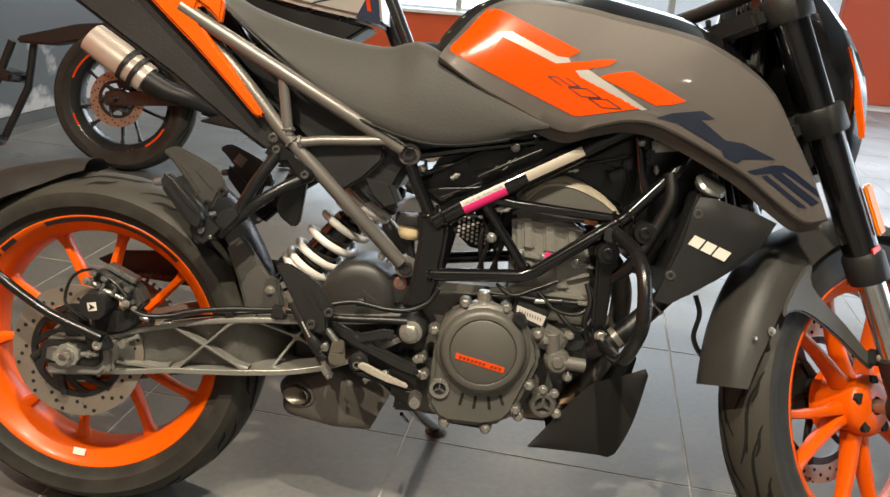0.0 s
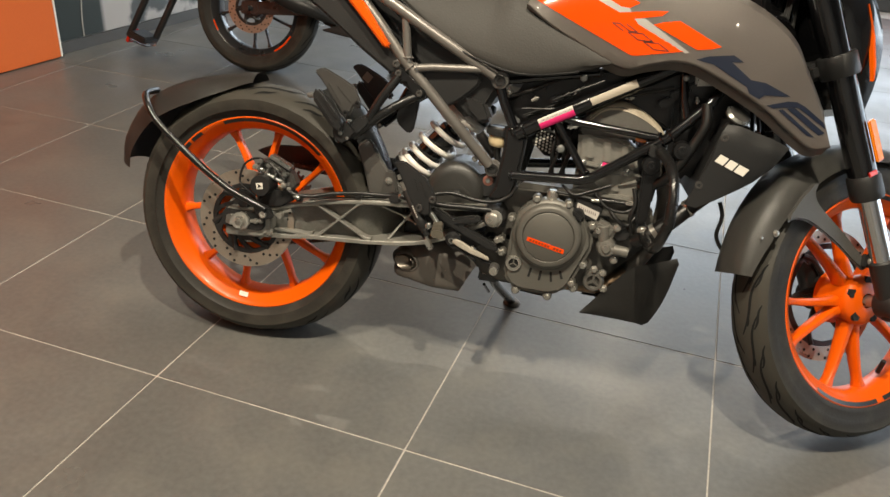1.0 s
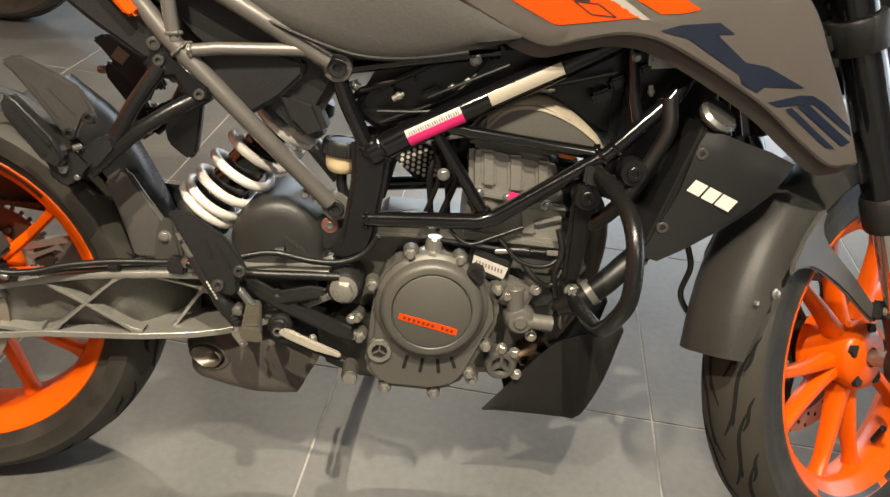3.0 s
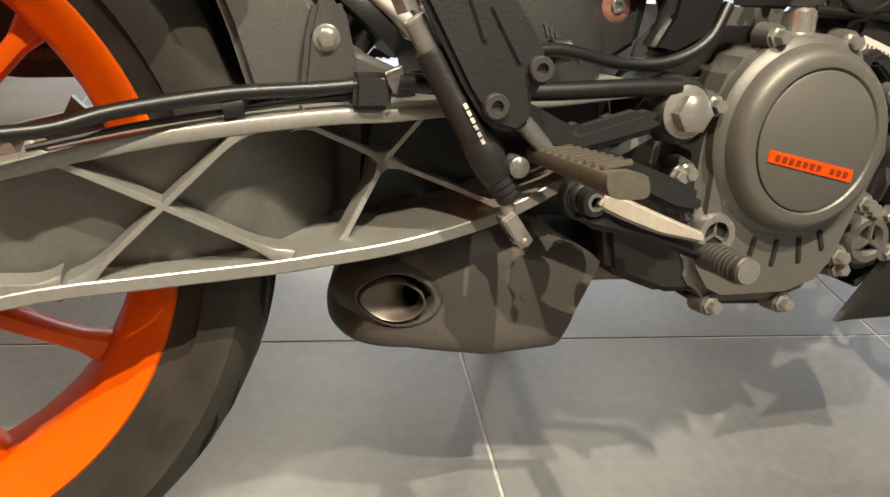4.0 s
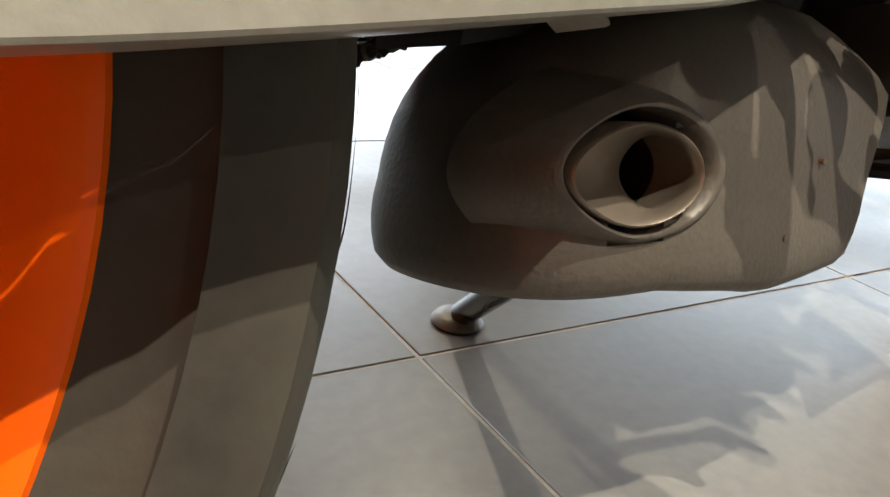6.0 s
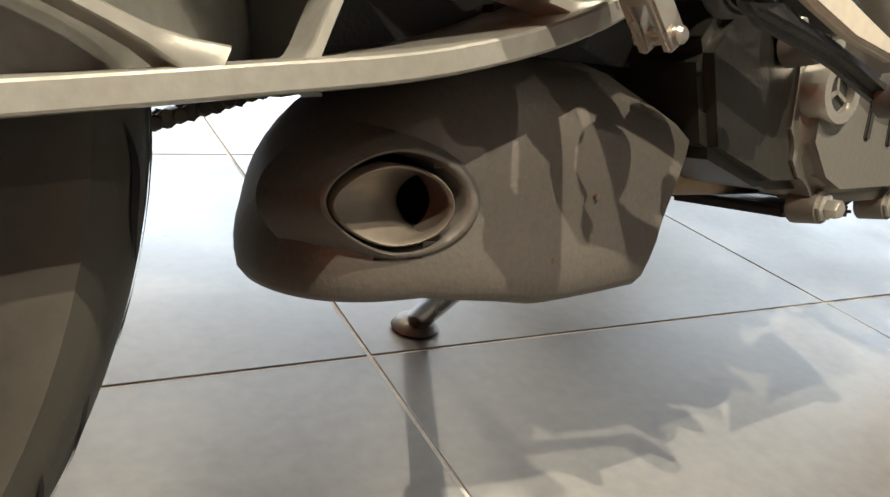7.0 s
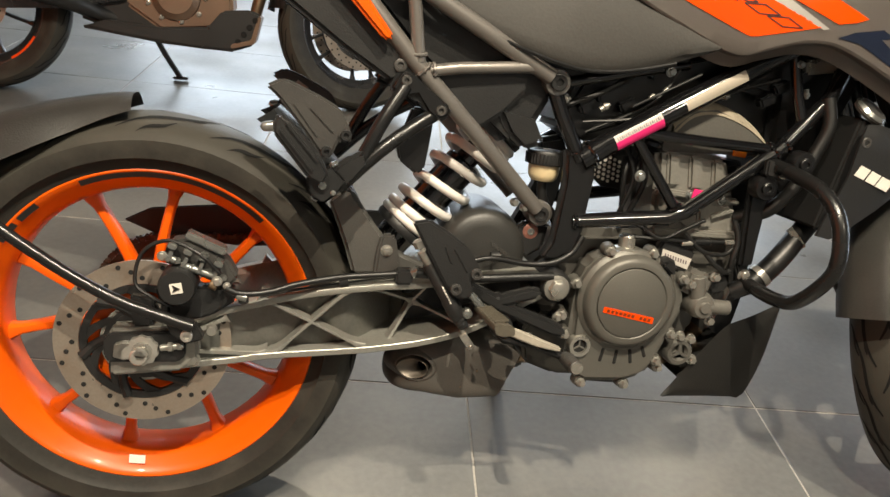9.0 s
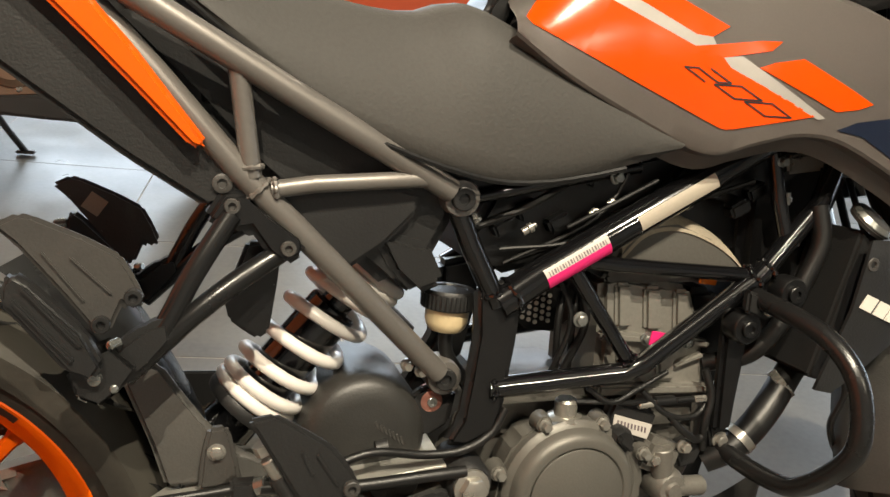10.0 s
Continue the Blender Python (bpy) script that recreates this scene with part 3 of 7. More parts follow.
# ---- the grey and orange motorcycle ----
PEDAL_STRIP = mat("dusty_cream_plastic", (0.33, 0.30, 0.25), 0.5, 0, 0.15, 30, 200, 0.05)
PEG = mat("dusty_footpeg_rubber", (0.088, 0.078, 0.060), 0.55, 0.2, 0.2, 30, 200, 0.15)
STRIPE = mat("pale_grey_decal", (0.33, 0.312, 0.290), 0.35, 0.2, 0.05, 5, 200, 0.01)
CYL = mat("grey_cylinder_alloy", (0.205, 0.197, 0.176), 0.42, 0.35, 0.12, 12, 260, 0.12)

# built upright: x ahead from under the rear axle, y to its left, z up; then leaned on to its stand
LEAN_DEG = 12.61
bike = thing("motorcycle", pose(0, 0, -0.002, -LEAN_DEG), "grey and orange naked motorcycle leaning on its side stand", "motorcycle")
RC = (0.0, 0.0, 0.306)

# rear wheel
bm = B()
lathe(bm, rim_profile(0.057, 0.2315, 0.199), RC, (0, 1, 0), 112, True)
rear = part("rear_wheel", bm, ORANGE, bike, "gloss orange cast wheel with ten spokes", Matrix.Translation((-0.003, 0.009, -0.002)))
make_tyre("tyre", rear, RC, 0.302, 0.074, 0.229, 0.056, "dusty black road tyre with curved tread grooves", None, 15, 1, 1.7)
bm = B()
lathe(bm, [(0.018, -0.075), (0.040, -0.075), (0.048, -0.055), (0.050, -0.02), (0.050, 0.03), (0.060, 0.045), (0.060, 0.07), (0.018, 0.07)], RC, (0, 1, 0), 40, True)
part("hub", bm, ORANGE, rear)
for k in range(5):
    for sgn in (-1, 1):
        a = radians(97.5 + 72 * k)
        bm = B()
        spoke(bm, RC, a + sgn * radians(10), 0.045, a + sgn * radians(17), 0.201, 0.019, 0.0135, 0.036, 0.024)
        part("spoke", bm, ORANGE, rear)
# black stripe decals on the rim's flank
for a0, a1 in ((47, 112), (128, 136), (138, 146)):
    bm = B()
    N = 30
    vs = []
    for i in range(N + 1):
        a = radians(a0 + (a1 - a0) * i / N)
        for r, y in ((0.2265, -0.0592), (0.2185, -0.0545)):
            vs.append((r * math.cos(a), y - 0.0005, 0.306 + r * math.sin(a)))
    add(bm, vs, [(2 * i, 2 * i + 1, 2 * i + 3, 2 * i + 2) for i in range(N)])
    part("rim_stripe", bm, BLACK_INK, rear, "black rim stripe")
bm = B()
for i in range(9):
    a = radians(-99 + i * 0.7)
    box(bm, (0.2075 * math.cos(a), -0.0475, 0.306 + 0.2075 * math.sin(a)), (0.0022, 0.0012, 0.012), 0, (-30, 0, 0))
part("rim_label", bm, WHITE, rear, "small silver rim label")
brake_disc(rear, RC, -0.097, 0.115, 0.083, DISC, PLASTIC, None, 12, "brake_disc", 0.010)
bm = B()
NA, NR = 120, 8
vs = [((0.044 + 0.032 * j / NR) * math.cos(2 * math.pi * (i + 1.6 * j) / NA), -0.0995, 0.306 + (0.044 + 0.032 * j / NR) * math.sin(2 * math.pi * (i + 1.6 * j) / NA)) for i in range(NA) for j in range(NR + 1)]
fs = [(i * (NR + 1) + j, i * (NR + 1) + j + 1, ((i + 1) % NA) * (NR + 1) + j + 1, ((i + 1) % NA) * (NR + 1) + j) for i in range(NA) for j in range(NR) if not (2 <= j <= 6 and i % 12 < 7)]
add(bm, vs, fs)
bmesh.ops.delete(bm, geom=[v for v in bm.verts if not v.link_faces], context="VERTS")
bmesh.ops.solidify(bm, geom=bm.faces[:], thickness=0.005)
part("slotted_carrier", bm, PLASTIC, rear, "black disc carrier with curved slots")
bm = B()
lathe(bm, [(0.030, -0.086), (0.074, -0.086), (0.078, -0.082), (0.078, -0.074), (0.030, -0.070)], RC, (0, 1, 0), 48, True)
part("hub_flange", bm, ORANGE, rear)
bm = B()
for k in range(36):
    a = radians(10 * k)
    box(bm, (0.047 * math.cos(a), -0.094, 0.306 + 0.047 * math.sin(a)), (0.013, 0.003, 0.0042), 0.0005, (0, -10 * k, 0))
lathe(bm, [(0.052, -0.0955), (0.057, -0.0955), (0.057, -0.0925), (0.052, -0.0925)], RC, (0, 1, 0), 40, True)
lathe(bm, [(0.036, -0.0955), (0.041, -0.0955), (0.041, -0.0925), (0.036, -0.0925)], RC, (0, 1, 0), 40, True)
part("sensor_ring", bm, STEEL, rear, "toothed steel speed sensor ring")
# sprocket and chain on the far side
bm = B()
lathe(bm, [(0.055, 0.078), (0.098, 0.078), (0.098, 0.083), (0.055, 0.083)], RC, (0, 1, 0), 86, True)
for k in range(43):
    a = 2 * math.pi * k / 43
    box(bm, (0.101 * math.cos(a), 0.0805, 0.306 + 0.101 * math.sin(a)), (0.009, 0.005, 0.006), 0.001, (0, -math.degrees(a), 0))
for k in range(6):
    a = 2 * math.pi * k / 6
    rod(bm, (0.068 * math.cos(a), 0.070, 0.306 + 0.068 * math.sin(a)), (0.068 * math.cos(a), 0.09, 0.306 + 0.068 * math.sin(a)), 0.006, 8)
part("sprocket", bm, CHAIN, rear, "dark steel rear sprocket")

chain_pts = []
for z0, z1 in (((0.306 + 0.104), 0.425), ((0.306 - 0.104), 0.352)):
    for i in range(46):
        t = i / 45
        chain_pts.append((0.0 + 0.55 * t, z0 + (z1 - z0) * t - (0.010 * math.sin(math.pi * t) if z1 < 0.4 else 0), math.degrees(math.atan2(z1 - z0, 0.55))))
for i in range(22):
    a = radians(90 + i * 180 / 21)
    chain_pts.append((0.104 * math.cos(a), 0.306 + 0.104 * math.sin(a), math.degrees(a) + 90))
bm = B()
for i, (x, z, an) in enumerate(chain_pts):
    for y in ((0.0725, 0.0885) if i % 2 else (0.0745, 0.0865)):
        t = B()
        prism(t, [(-0.0085, -0.002), (-0.006, -0.0048), (-0.003, -0.0034), (0.003, -0.0034), (0.006, -0.0048), (0.0085, -0.002), (0.0085, 0.002), (0.006, 0.0048), (0.003, 0.0034), (-0.003, 0.0034), (-0.006, 0.0048), (-0.0085, 0.002)], y - 0.001, y + 0.001, 0)
        bmesh.ops.rotate(t, cent=(0, 0, 0), matrix=Euler((0, -radians(an), 0)).to_matrix(), verts=t.verts)
        bmesh.ops.translate(t, vec=(x, 0, z), verts=t.verts)
        join(bm, t)
    rod(bm, (x, 0.070, z), (x, 0.091, z), 0.0042, 8)
tagged(part("drive_chain", bm, CHAIN, bike, "oily steel roller chain"), "", "", "", "stuff")

# black guard over the chain
bm = B()
prism(bm, [(-0.060, 0.432), (-0.020, 0.452), (0.10, 0.462), (0.24, 0.462), (0.37, 0.458), (0.385, 0.476), (0.405, 0.474), (0.40, 0.430), (0.30, 0.400), (0.12, 0.395), (0.0, 0.405)], 0.084, 0.090, 0.002)
part("chain_guard", bm, PLASTIC, bike, "black plastic chain guard on the far side")
# axle, adjuster blocks
bm = B()
rod(bm, (0, -0.150, 0.306), (0, 0.150, 0.306), 0.011, 20)
axle = part("rear_axle", bm, AXLE, bike, "zinc-plated rear axle with nuts")
# black plate over the arm's end: shade inside the axle slot put into colour
bm = B()
prism(bm, [(-0.046, 0.300), (-0.040, 0.291), (0.046, 0.291), (0.056, 0.300), (0.056, 0.325), (0.034, 0.333), (-0.038, 0.331), (-0.046, 0.322)], -0.129, -0.120, 0.002)
part("slot_shade_plate", bm, PLASTIC, axle, "black plate that stands in for the axle slot's shade")
bm = B()
AC = (0.003, 0.310)
teeth = []
for k in range(40):
    a = 2 * math.pi * k / 40
    r = 0.0188 if k % 4 < 2 else 0.0206
    if math.cos(a) > -0.86:
        teeth.append((AC[0] + r * math.cos(a), AC[1] + r * math.sin(a)))
    elif not teeth or teeth[-1][0] > -0.030:
        teeth += [(AC[0] - 0.024, AC[1] + 0.012), (-0.031, AC[1] + 0.009), (-0.033, AC[1] - 0.008), (AC[0] - 0.024, AC[1] - 0.012)]
prism(bm, teeth, -0.1375, -0.127, 0.0008)
part("adjuster_block", bm, AXLE, axle, "serrated cast alloy chain adjuster block")
bm = B()
lathe(bm, [(0, 0), (0.0128, 0), (0.0128, 0.003), (0.010, 0.0035), (0, 0.0035)], (AC[0], -0.1375, AC[1]), (0, -1, 0), 28)
hexbolt(bm, (AC[0], -0.141, AC[1]), 0.0100, 0.009, (0, -1, 0), False)
pieces("axle_nut", bm, STEEL, axle)
bm = B()
rod(bm, (0.024, -0.131, 0.312), (0.054, -0.131, 0.316), 0.0045, 12)
hexbolt(bm, (0.032, -0.131, 0.313), 0.0070, 0.009, (1, 0, 0.08), False)
hexbolt(bm, (0.044, -0.131, 0.315), 0.0064, 0.008, (1, 0, 0.08), False)
pieces("adjuster_bolt", bm, STEEL, axle)

# swingarm: two lattice arms that draw in towards the pivot
def face(x):
    return float(np.interp(x, [0, 0.10, 0.22, 0.29, 0.372, 0.45, 0.52, 0.57], [-0.106, -0.102, -0.101, -0.105, -0.100, -0.095, -0.092, -0.094]))


def dip(x):
    """How far the front lattice lies behind the arm's face."""
    return float(np.interp(x, [0.300, 0.330, 0.366, 0.415, 0.446], [0.0, 0.020, 0.043, 0.022, 0.0]))


def bar(bm, a, b, w, y0, y1, bev=0.002):
    (x0, z0), (x1, z1) = a, b
    d = math.hypot(x1 - x0, z1 - z0)
    px, pz = -(z1 - z0) / d * w / 2, (x1 - x0) / d * w / 2
    prism(bm, [(x0 + px, z0 + pz), (x1 + px, z1 + pz), (x1 - px, z1 - pz), (x0 - px, z0 - pz)], y0, y1, bev)


ARM_TOP = [(0.040, 0.336), (0.064, 0.341), (0.119, 0.357), (0.192, 0.374), (0.265, 0.386), (0.321, 0.392), (0.358, 0.393), (0.393, 0.396), (0.470, 0.402), (0.545, 0.410)]
ARM_LOW = [(-0.036, 0.268), (0.05, 0.274), (0.107, 0.279), (0.157, 0.286), (0.220, 0.290), (0.300, 0.297), (0.374, 0.305), (0.442, 0.322), (0.500, 0.350), (0.555, 0.380)]


def flange(bm, line, w, s, samples=40, fillet=0.0):
    """A rounded bar along a side line whose face follows the arm's taper."""
    q = [curve2(line, i / samples) for i in range(samples + 1)]
    rings = []
    for i, p in enumerate(q):
        d = (q[min(i + 1, samples)] - q[max(i - 1, 0)]).normalized()
        n = Vector((-d.y, 0, d.x))
        f = face(p.x) + (0.0 if w > 0.009 else 0.0012 + dip(p.x))
        dep = 0.022 + 0.070 * min(1, max(0, (p.x - 0.25) / 0.06)) if w > 0.009 else 0.020
        c = Vector((p.x, 0, p.y))
        h = w / 2
        ww = h + fillet * (max(0, 1 - i / (samples * 0.18)) ** 2 + max(0, 1 - (samples - i) / (samples * 0.18)) ** 2)
        pts = [(-ww, 0.0026), (-ww * 0.90, 0.0007), (-ww * 0.72, 0.0), (ww * 0.72, 0.0), (ww * 0.90, 0.0007), (ww, 0.0026), (ww * 1.12, dep), (-ww * 1.12, dep)]
        rings.append([c + n * a + Vector((0, s * (f + b) if s > 0 else -(f + b), 0)) for a, b in pts])
    loft(bm, rings)


RIBS = (((0.272, 0.389), (0.169, 0.289), 0.0046), ((0.148, 0.374), (0.294, 0.301), 0.0046), ((0.328, 0.299), (0.366, 0.356), 0.0048), ((0.366, 0.356), (0.394, 0.392), 0.0042),
        ((0.300, 0.390), (0.366, 0.356), 0.0042), ((0.366, 0.356), (0.446, 0.326), 0.0042), ((0.056, 0.296), (0.160, 0.290), 0.0070), ((0.060, 0.320), (0.108, 0.344), 0.0060))


def arm(s, name, parent, label=""):
    """One lattice arm: the lower flange, with the upper flange, the ribs and the axle end as its parts."""
    bm = B()
    flange(bm, [(x, z + 0.0018) for x, z in ARM_LOW], 0.0100, s)
    ob = part(name, bm, SWING, parent, label, None, 36)
    top = ob if parent.parent is None else parent
    bm = B()
    flange(bm, ARM_TOP, 0.0100, s)
    part("upper_flange", bm, SWING, top)
    for a, c2, w in RIBS:
        bm = B()
        flange(bm, [a, ((a[0] + c2[0]) / 2, (a[1] + c2[1]) / 2), c2], w, s, 16, 0.006)
        part("rib", bm, SWING, top)
    y0, y1 = sorted((s * -0.122, s * -0.084))
    bm = B()
    prism(bm, [(-0.040, 0.268), (0.050, 0.275), (0.072, 0.295), (0.070, 0.338), (0.030, 0.338), (-0.040, 0.334)], y0, y1, 0.004)
    part("axle_end", bm, SWING, top)
    return ob


def arm_web(s):
    """The plate behind the lattice, and the deep pocket in front of the wheel."""
    bm = B()
    rings = []
    for i in range(37):
        x = -0.03 + 0.385 * i / 36
        zt = float(np.interp(x, [p[0] for p in ARM_TOP], [p[1] for p in ARM_TOP]))
        zb = float(np.interp(x, [p[0] for p in ARM_LOW], [p[1] for p in ARM_LOW]))
        y = face(x) + 0.007 + 0.021 * min(1, max(0, (x - 0.085) / 0.05)) + 0.098 * max(0, (x - 0.262) / 0.093) ** 1.7
        rings.append([(x, s * y, zb + (zt - zb) * v) for v in (0, 0.25, 0.5, 0.75, 1)])
    loft(bm, rings, False, False)
    bmesh.ops.solidify(bm, geom=bm.faces[:], thickness=0.003)
    return bm


swing = arm(1, "swingarm", bike, "grey cast aluminium lattice swingarm")
arm(-1, "far_arm", swing)
part("arm_web", arm_web(1), SWING, swing, "grey web behind the lattice")
part("far_arm_web", arm_web(-1), SWING, swing)
bm = B()
rod(bm, (0.500, -0.06, 0.385), (0.500, 0.06, 0.385), 0.028)
# dark plate added behind the front lattice, to close off the bright floor
prism(bm, [(0.345, 0.292), (0.44, 0.306), (0.52, 0.345), (0.55, 0.385), (0.54, 0.405), (0.40, 0.392), (0.362, 0.388)], -0.012, 0.05, 0.006)
part("cross_brace", bm, PLASTIC, swing)
bm = B()
for sy in (-1, 1):
    lathe(bm, [(0, sy * 0.1078), (0.020, sy * 0.1078), (0.024, sy * 0.103), (0.026, sy * 0.05), (0, sy * 0.05)], (0.567, 0, 0.397), (0, 1, 0), 32)
pieces("pivot_boss", bm, PLASTIC, swing, "black swingarm pivot boss")
bm = B()
hexbolt(bm, (0.567, -0.1075, 0.397), 0.0140, 0.017)
part("pivot_bolt", bm, STEEL, swing, "large zinc pivot bolt")
bm = B()
lathe(bm, [(0, -0.122), (0.006, -0.122), (0.007, -0.12), (0.007, -0.11), (0, -0.11)], (0.088, 0, 0.332), (0, 1, 0), 18)
hexbolt(bm, (0.062, -0.115, 0.290), 0.0085, 0.006)
hexbolt(bm, (0.062, -0.125, 0.335), 0.0078, 0.010)
pieces("arm_bolt", bm, STEEL, swing)

# rear brake caliper
bm = B()
prism(bm, [(0.026, 0.428), (0.034, 0.452), (0.060, 0.456), (0.108, 0.430), (0.122, 0.404), (0.108, 0.388), (0.075, 0.404), (0.050, 0.414)], -0.112, -0.080, 0.004)
cal = part("rear_caliper", bm, PLASTIC_GREY, bike, "black two-part rear brake caliper")
bm = B()
bar(bm, (0.056, 0.462), (0.106, 0.439), 0.010, -0.116, -0.092, 0.002)
for i in range(4):
    x, z = 0.041 + 0.019 * i, 0.4500 - 0.0075 * i
    box(bm, (x, -0.121, z), (0.011, 0.020, 0.008), 0.0015, (0, 24, 0))
    box(bm, (x - 0.004, -0.120, z - 0.014), (0.005, 0.016, 0.016), 0.0012, (0, 24, 0))
    box(bm, (x + 0.005, -0.117, z - 0.022), (0.008, 0.012, 0.007), 0.0012, (0, -16, 0))
rod(bm, (0.026, -0.120, 0.437), (0.044, -0.120, 0.428), 0.0055)
rod(bm, (0.050, -0.122, 0.424), (0.094, -0.120, 0.408), 0.0048)
pieces("caliper_piece", bm, GUNMETAL, cal, "worn grey machined piece")
bm = B()
lathe(bm, [(0, 0.0), (0.022, 0.0), (0.024, 0.006), (0.024, 0.045), (0, 0.045)], (0.047, -0.142, 0.398), (0, 1, 0), 32)
part("piston_housing", bm, PLASTIC, cal)
bm = B()
box(bm, (0.047, -0.1428, 0.398), (0.015, 0.001, 0.014), 0.0003, (0, -10, 0))
part("square_mark", bm, WHITE, cal, "small white square mark")
bm = B()
prism(bm, [(0.042, 0.393), (0.052, 0.398), (0.042, 0.403), (0.045, 0.398)], -0.1446, -0.1436, 0)
part("mark_shape", bm, BLACK_INK, cal)
bm = B()
hexbolt(bm, (0.028, -0.124, 0.436), 0.0048, 0.008)
hexbolt(bm, (0.096, -0.126, 0.404), 0.0050, 0.008)
hexbolt(bm, (0.108, -0.122, 0.396), 0.0038, 0.006)
pieces("caliper_bolt", bm, STEEL, cal)
bm = B()
rod(bm, (0.086, -0.126, 0.400), (0.096, -0.126, 0.396), 0.0060)
part("copper_washer", bm, PIPE, cal, "copper sealing washer")
bm = B()
prism(bm, [(-0.012, 0.336), (0.012, 0.336), (0.016, 0.376), (-0.014, 0.380)], -0.118, -0.104, 0.003)
prism(bm, [(0.030, 0.336), (0.088, 0.350), (0.120, 0.372), (0.116, 0.392), (0.060, 0.390), (0.040, 0.372)], -0.112, -0.088, 0.004)
part("caliper_bracket", bm, PLASTIC, cal)
bm = B()
tube(bm, [(0.106, -0.126, 0.394), (0.128, -0.124, 0.386), (0.165, -0.118, 0.388), (0.20, -0.112, 0.397), (0.26, -0.105, 0.406), (0.33, -0.102, 0.411), (0.41, -0.104, 0.424), (0.466, -0.098, 0.436), (0.52, -0.094, 0.428), (0.560, -0.094, 0.430), (0.590, -0.092, 0.445), (0.606, -0.088, 0.470)], 0.0046, 10)
line = part("brake_line", bm, HOSE, bike, "rubber brake line along the swingarm")
bm = B()
tube(bm, [(0.036, -0.135, 0.372), (0.018, -0.14, 0.385), (-0.004, -0.132, 0.402), (0.004, -0.125, 0.440), (0.035, -0.120, 0.455), (0.075, -0.13, 0.440), (0.10, -0.13, 0.415)], 0.0026, 8)
tube(bm, [(0.15, -0.100, 0.3745), (0.21, -0.098, 0.387), (0.28, -0.098, 0.398), (0.345, -0.098, 0.407)], 0.0020, 8)
tube(bm, [(0.36, -0.11, 0.415), (0.44, -0.112, 0.410), (0.52, -0.11, 0.413), (0.560, -0.108, 0.414)], 0.0062, 10)
pieces("sensor_cable", bm, HOSE, line)
bm = B()
for x, z in ((0.128, 0.375), (0.262, 0.398), (0.478, 0.434)):
    tube(bm, [(x - 0.006, -0.115 + 0.06 * x, z), (x + 0.006, -0.115 + 0.06 * x, z + 0.002)], 0.0085, 10, False)
box(bm, (0.345, -0.100, 0.408), (0.024, 0.018, 0.022), 0.003)
pieces("line_clip", bm, PLASTIC, line)
bm = B()
rod(bm, (0.120, -0.124, 0.384), (0.134, -0.124, 0.380), 0.0052)
rod(bm, (0.356, -0.104, 0.413), (0.366, -0.108, 0.418), 0.008)
pieces("line_fitting", bm, GUNMETAL, line)

# rear mudguard that follows the wheel, on a bent tube
bm = B()
rings = []
side_line = [(-0.352, 0.385), (-0.345, 0.445), (-0.300, 0.525), (-0.240, 0.572), (-0.165, 0.603), (-0.090, 0.621), (-0.050, 0.628), (-0.022, 0.630)]
for i in range(25):
    u = i / 24
    p = curve2(side_line, u)
    w = 0.066 + 0.022 * math.sin(math.pi * min(1, u * 1.2)) - 0.020 * max(0, u - 0.7) / 0.3
    drop = 0.040 + 0.030 * math.sin(math.pi * u) - 0.02 * u
    nx, nz = -p.x, 0.30 - p.y
    d = math.hypot(nx, nz)
    nx, nz = nx / d, nz / d
    ring = []
    for k in range(13):
        s = -1 + k / 6
        y = w * s
        dd = drop * abs(s) ** 3.2
        ring.append((p.x + nx * dd, y, p.y + nz * dd))
    rings.append(ring)
loft(bm, rings, False, False)
bmesh.ops.solidify(bm, geom=bm.faces[:], thickness=0.003)
guard = part("rear_mudguard", bm, PLASTIC_GREY, bike, "dull black plastic rear mudguard close over the tyre")
bm = B()
tube(bm, [(-0.265, -0.030, 0.562), (-0.258, -0.085, 0.560), (-0.236, -0.122, 0.545), (-0.200, -0.136, 0.505), (-0.105, -0.142, 0.432), (-0.030, -0.146, 0.386), (0.030, -0.148, 0.362), (0.068, -0.150, 0.349)], 0.0078, 12)
part("mudguard_stay", bm, BAR_PAINT, guard, "bent gloss black steel stay")
bm = B()
prism(bm, [(0.030, 0.362), (0.070, 0.352), (0.082, 0.330), (0.058, 0.322), (0.040, 0.335)], -0.146, -0.128, 0.003)
pieces("stay_foot", bm, PLASTIC, guard)
bm = B()
capbolt(bm, (0.060, -0.146, 0.336), 0.0078, 0.006)
pieces("stay_bolt", bm, AXLE, guard, "bright socket bolt")

# inner mudguard ahead of the rear wheel
bm = B()
rings = []
hug = [(0.150, 0.610), (0.215, 0.560), (0.255, 0.500), (0.285, 0.440), (0.300, 0.395)]
for i in range(15):
    p = curve2(hug, i / 14)
    ring = []
    for k in range(9):
        s = -1 + k / 4
        ring.append((p.x + 0.030 * (1 - abs(s) ** 2.5) - 0.010, 0.062 * s, p.y + 0.016 * (1 - abs(s) ** 2.5)))
    rings.append(ring)
loft(bm, rings, False, False)
bmesh.ops.solidify(bm, geom=bm.faces[:], thickness=0.004)
hugger = part("inner_mudguard", bm, SATIN, bike, "black plastic splash guard ahead of the tyre")
bm = B()
prism(bm, [(0.238, 0.506), (0.262, 0.524), (0.272, 0.520), (0.292, 0.490), (0.314, 0.460), (0.345, 0.430), (0.390, 0.412), (0.390, 0.400), (0.276, 0.398), (0.262, 0.444)], -0.066, -0.054, 0.005, 3)
part("side_flap", bm, MUDGUARD, hugger, "grey plastic flap")
bm = B()
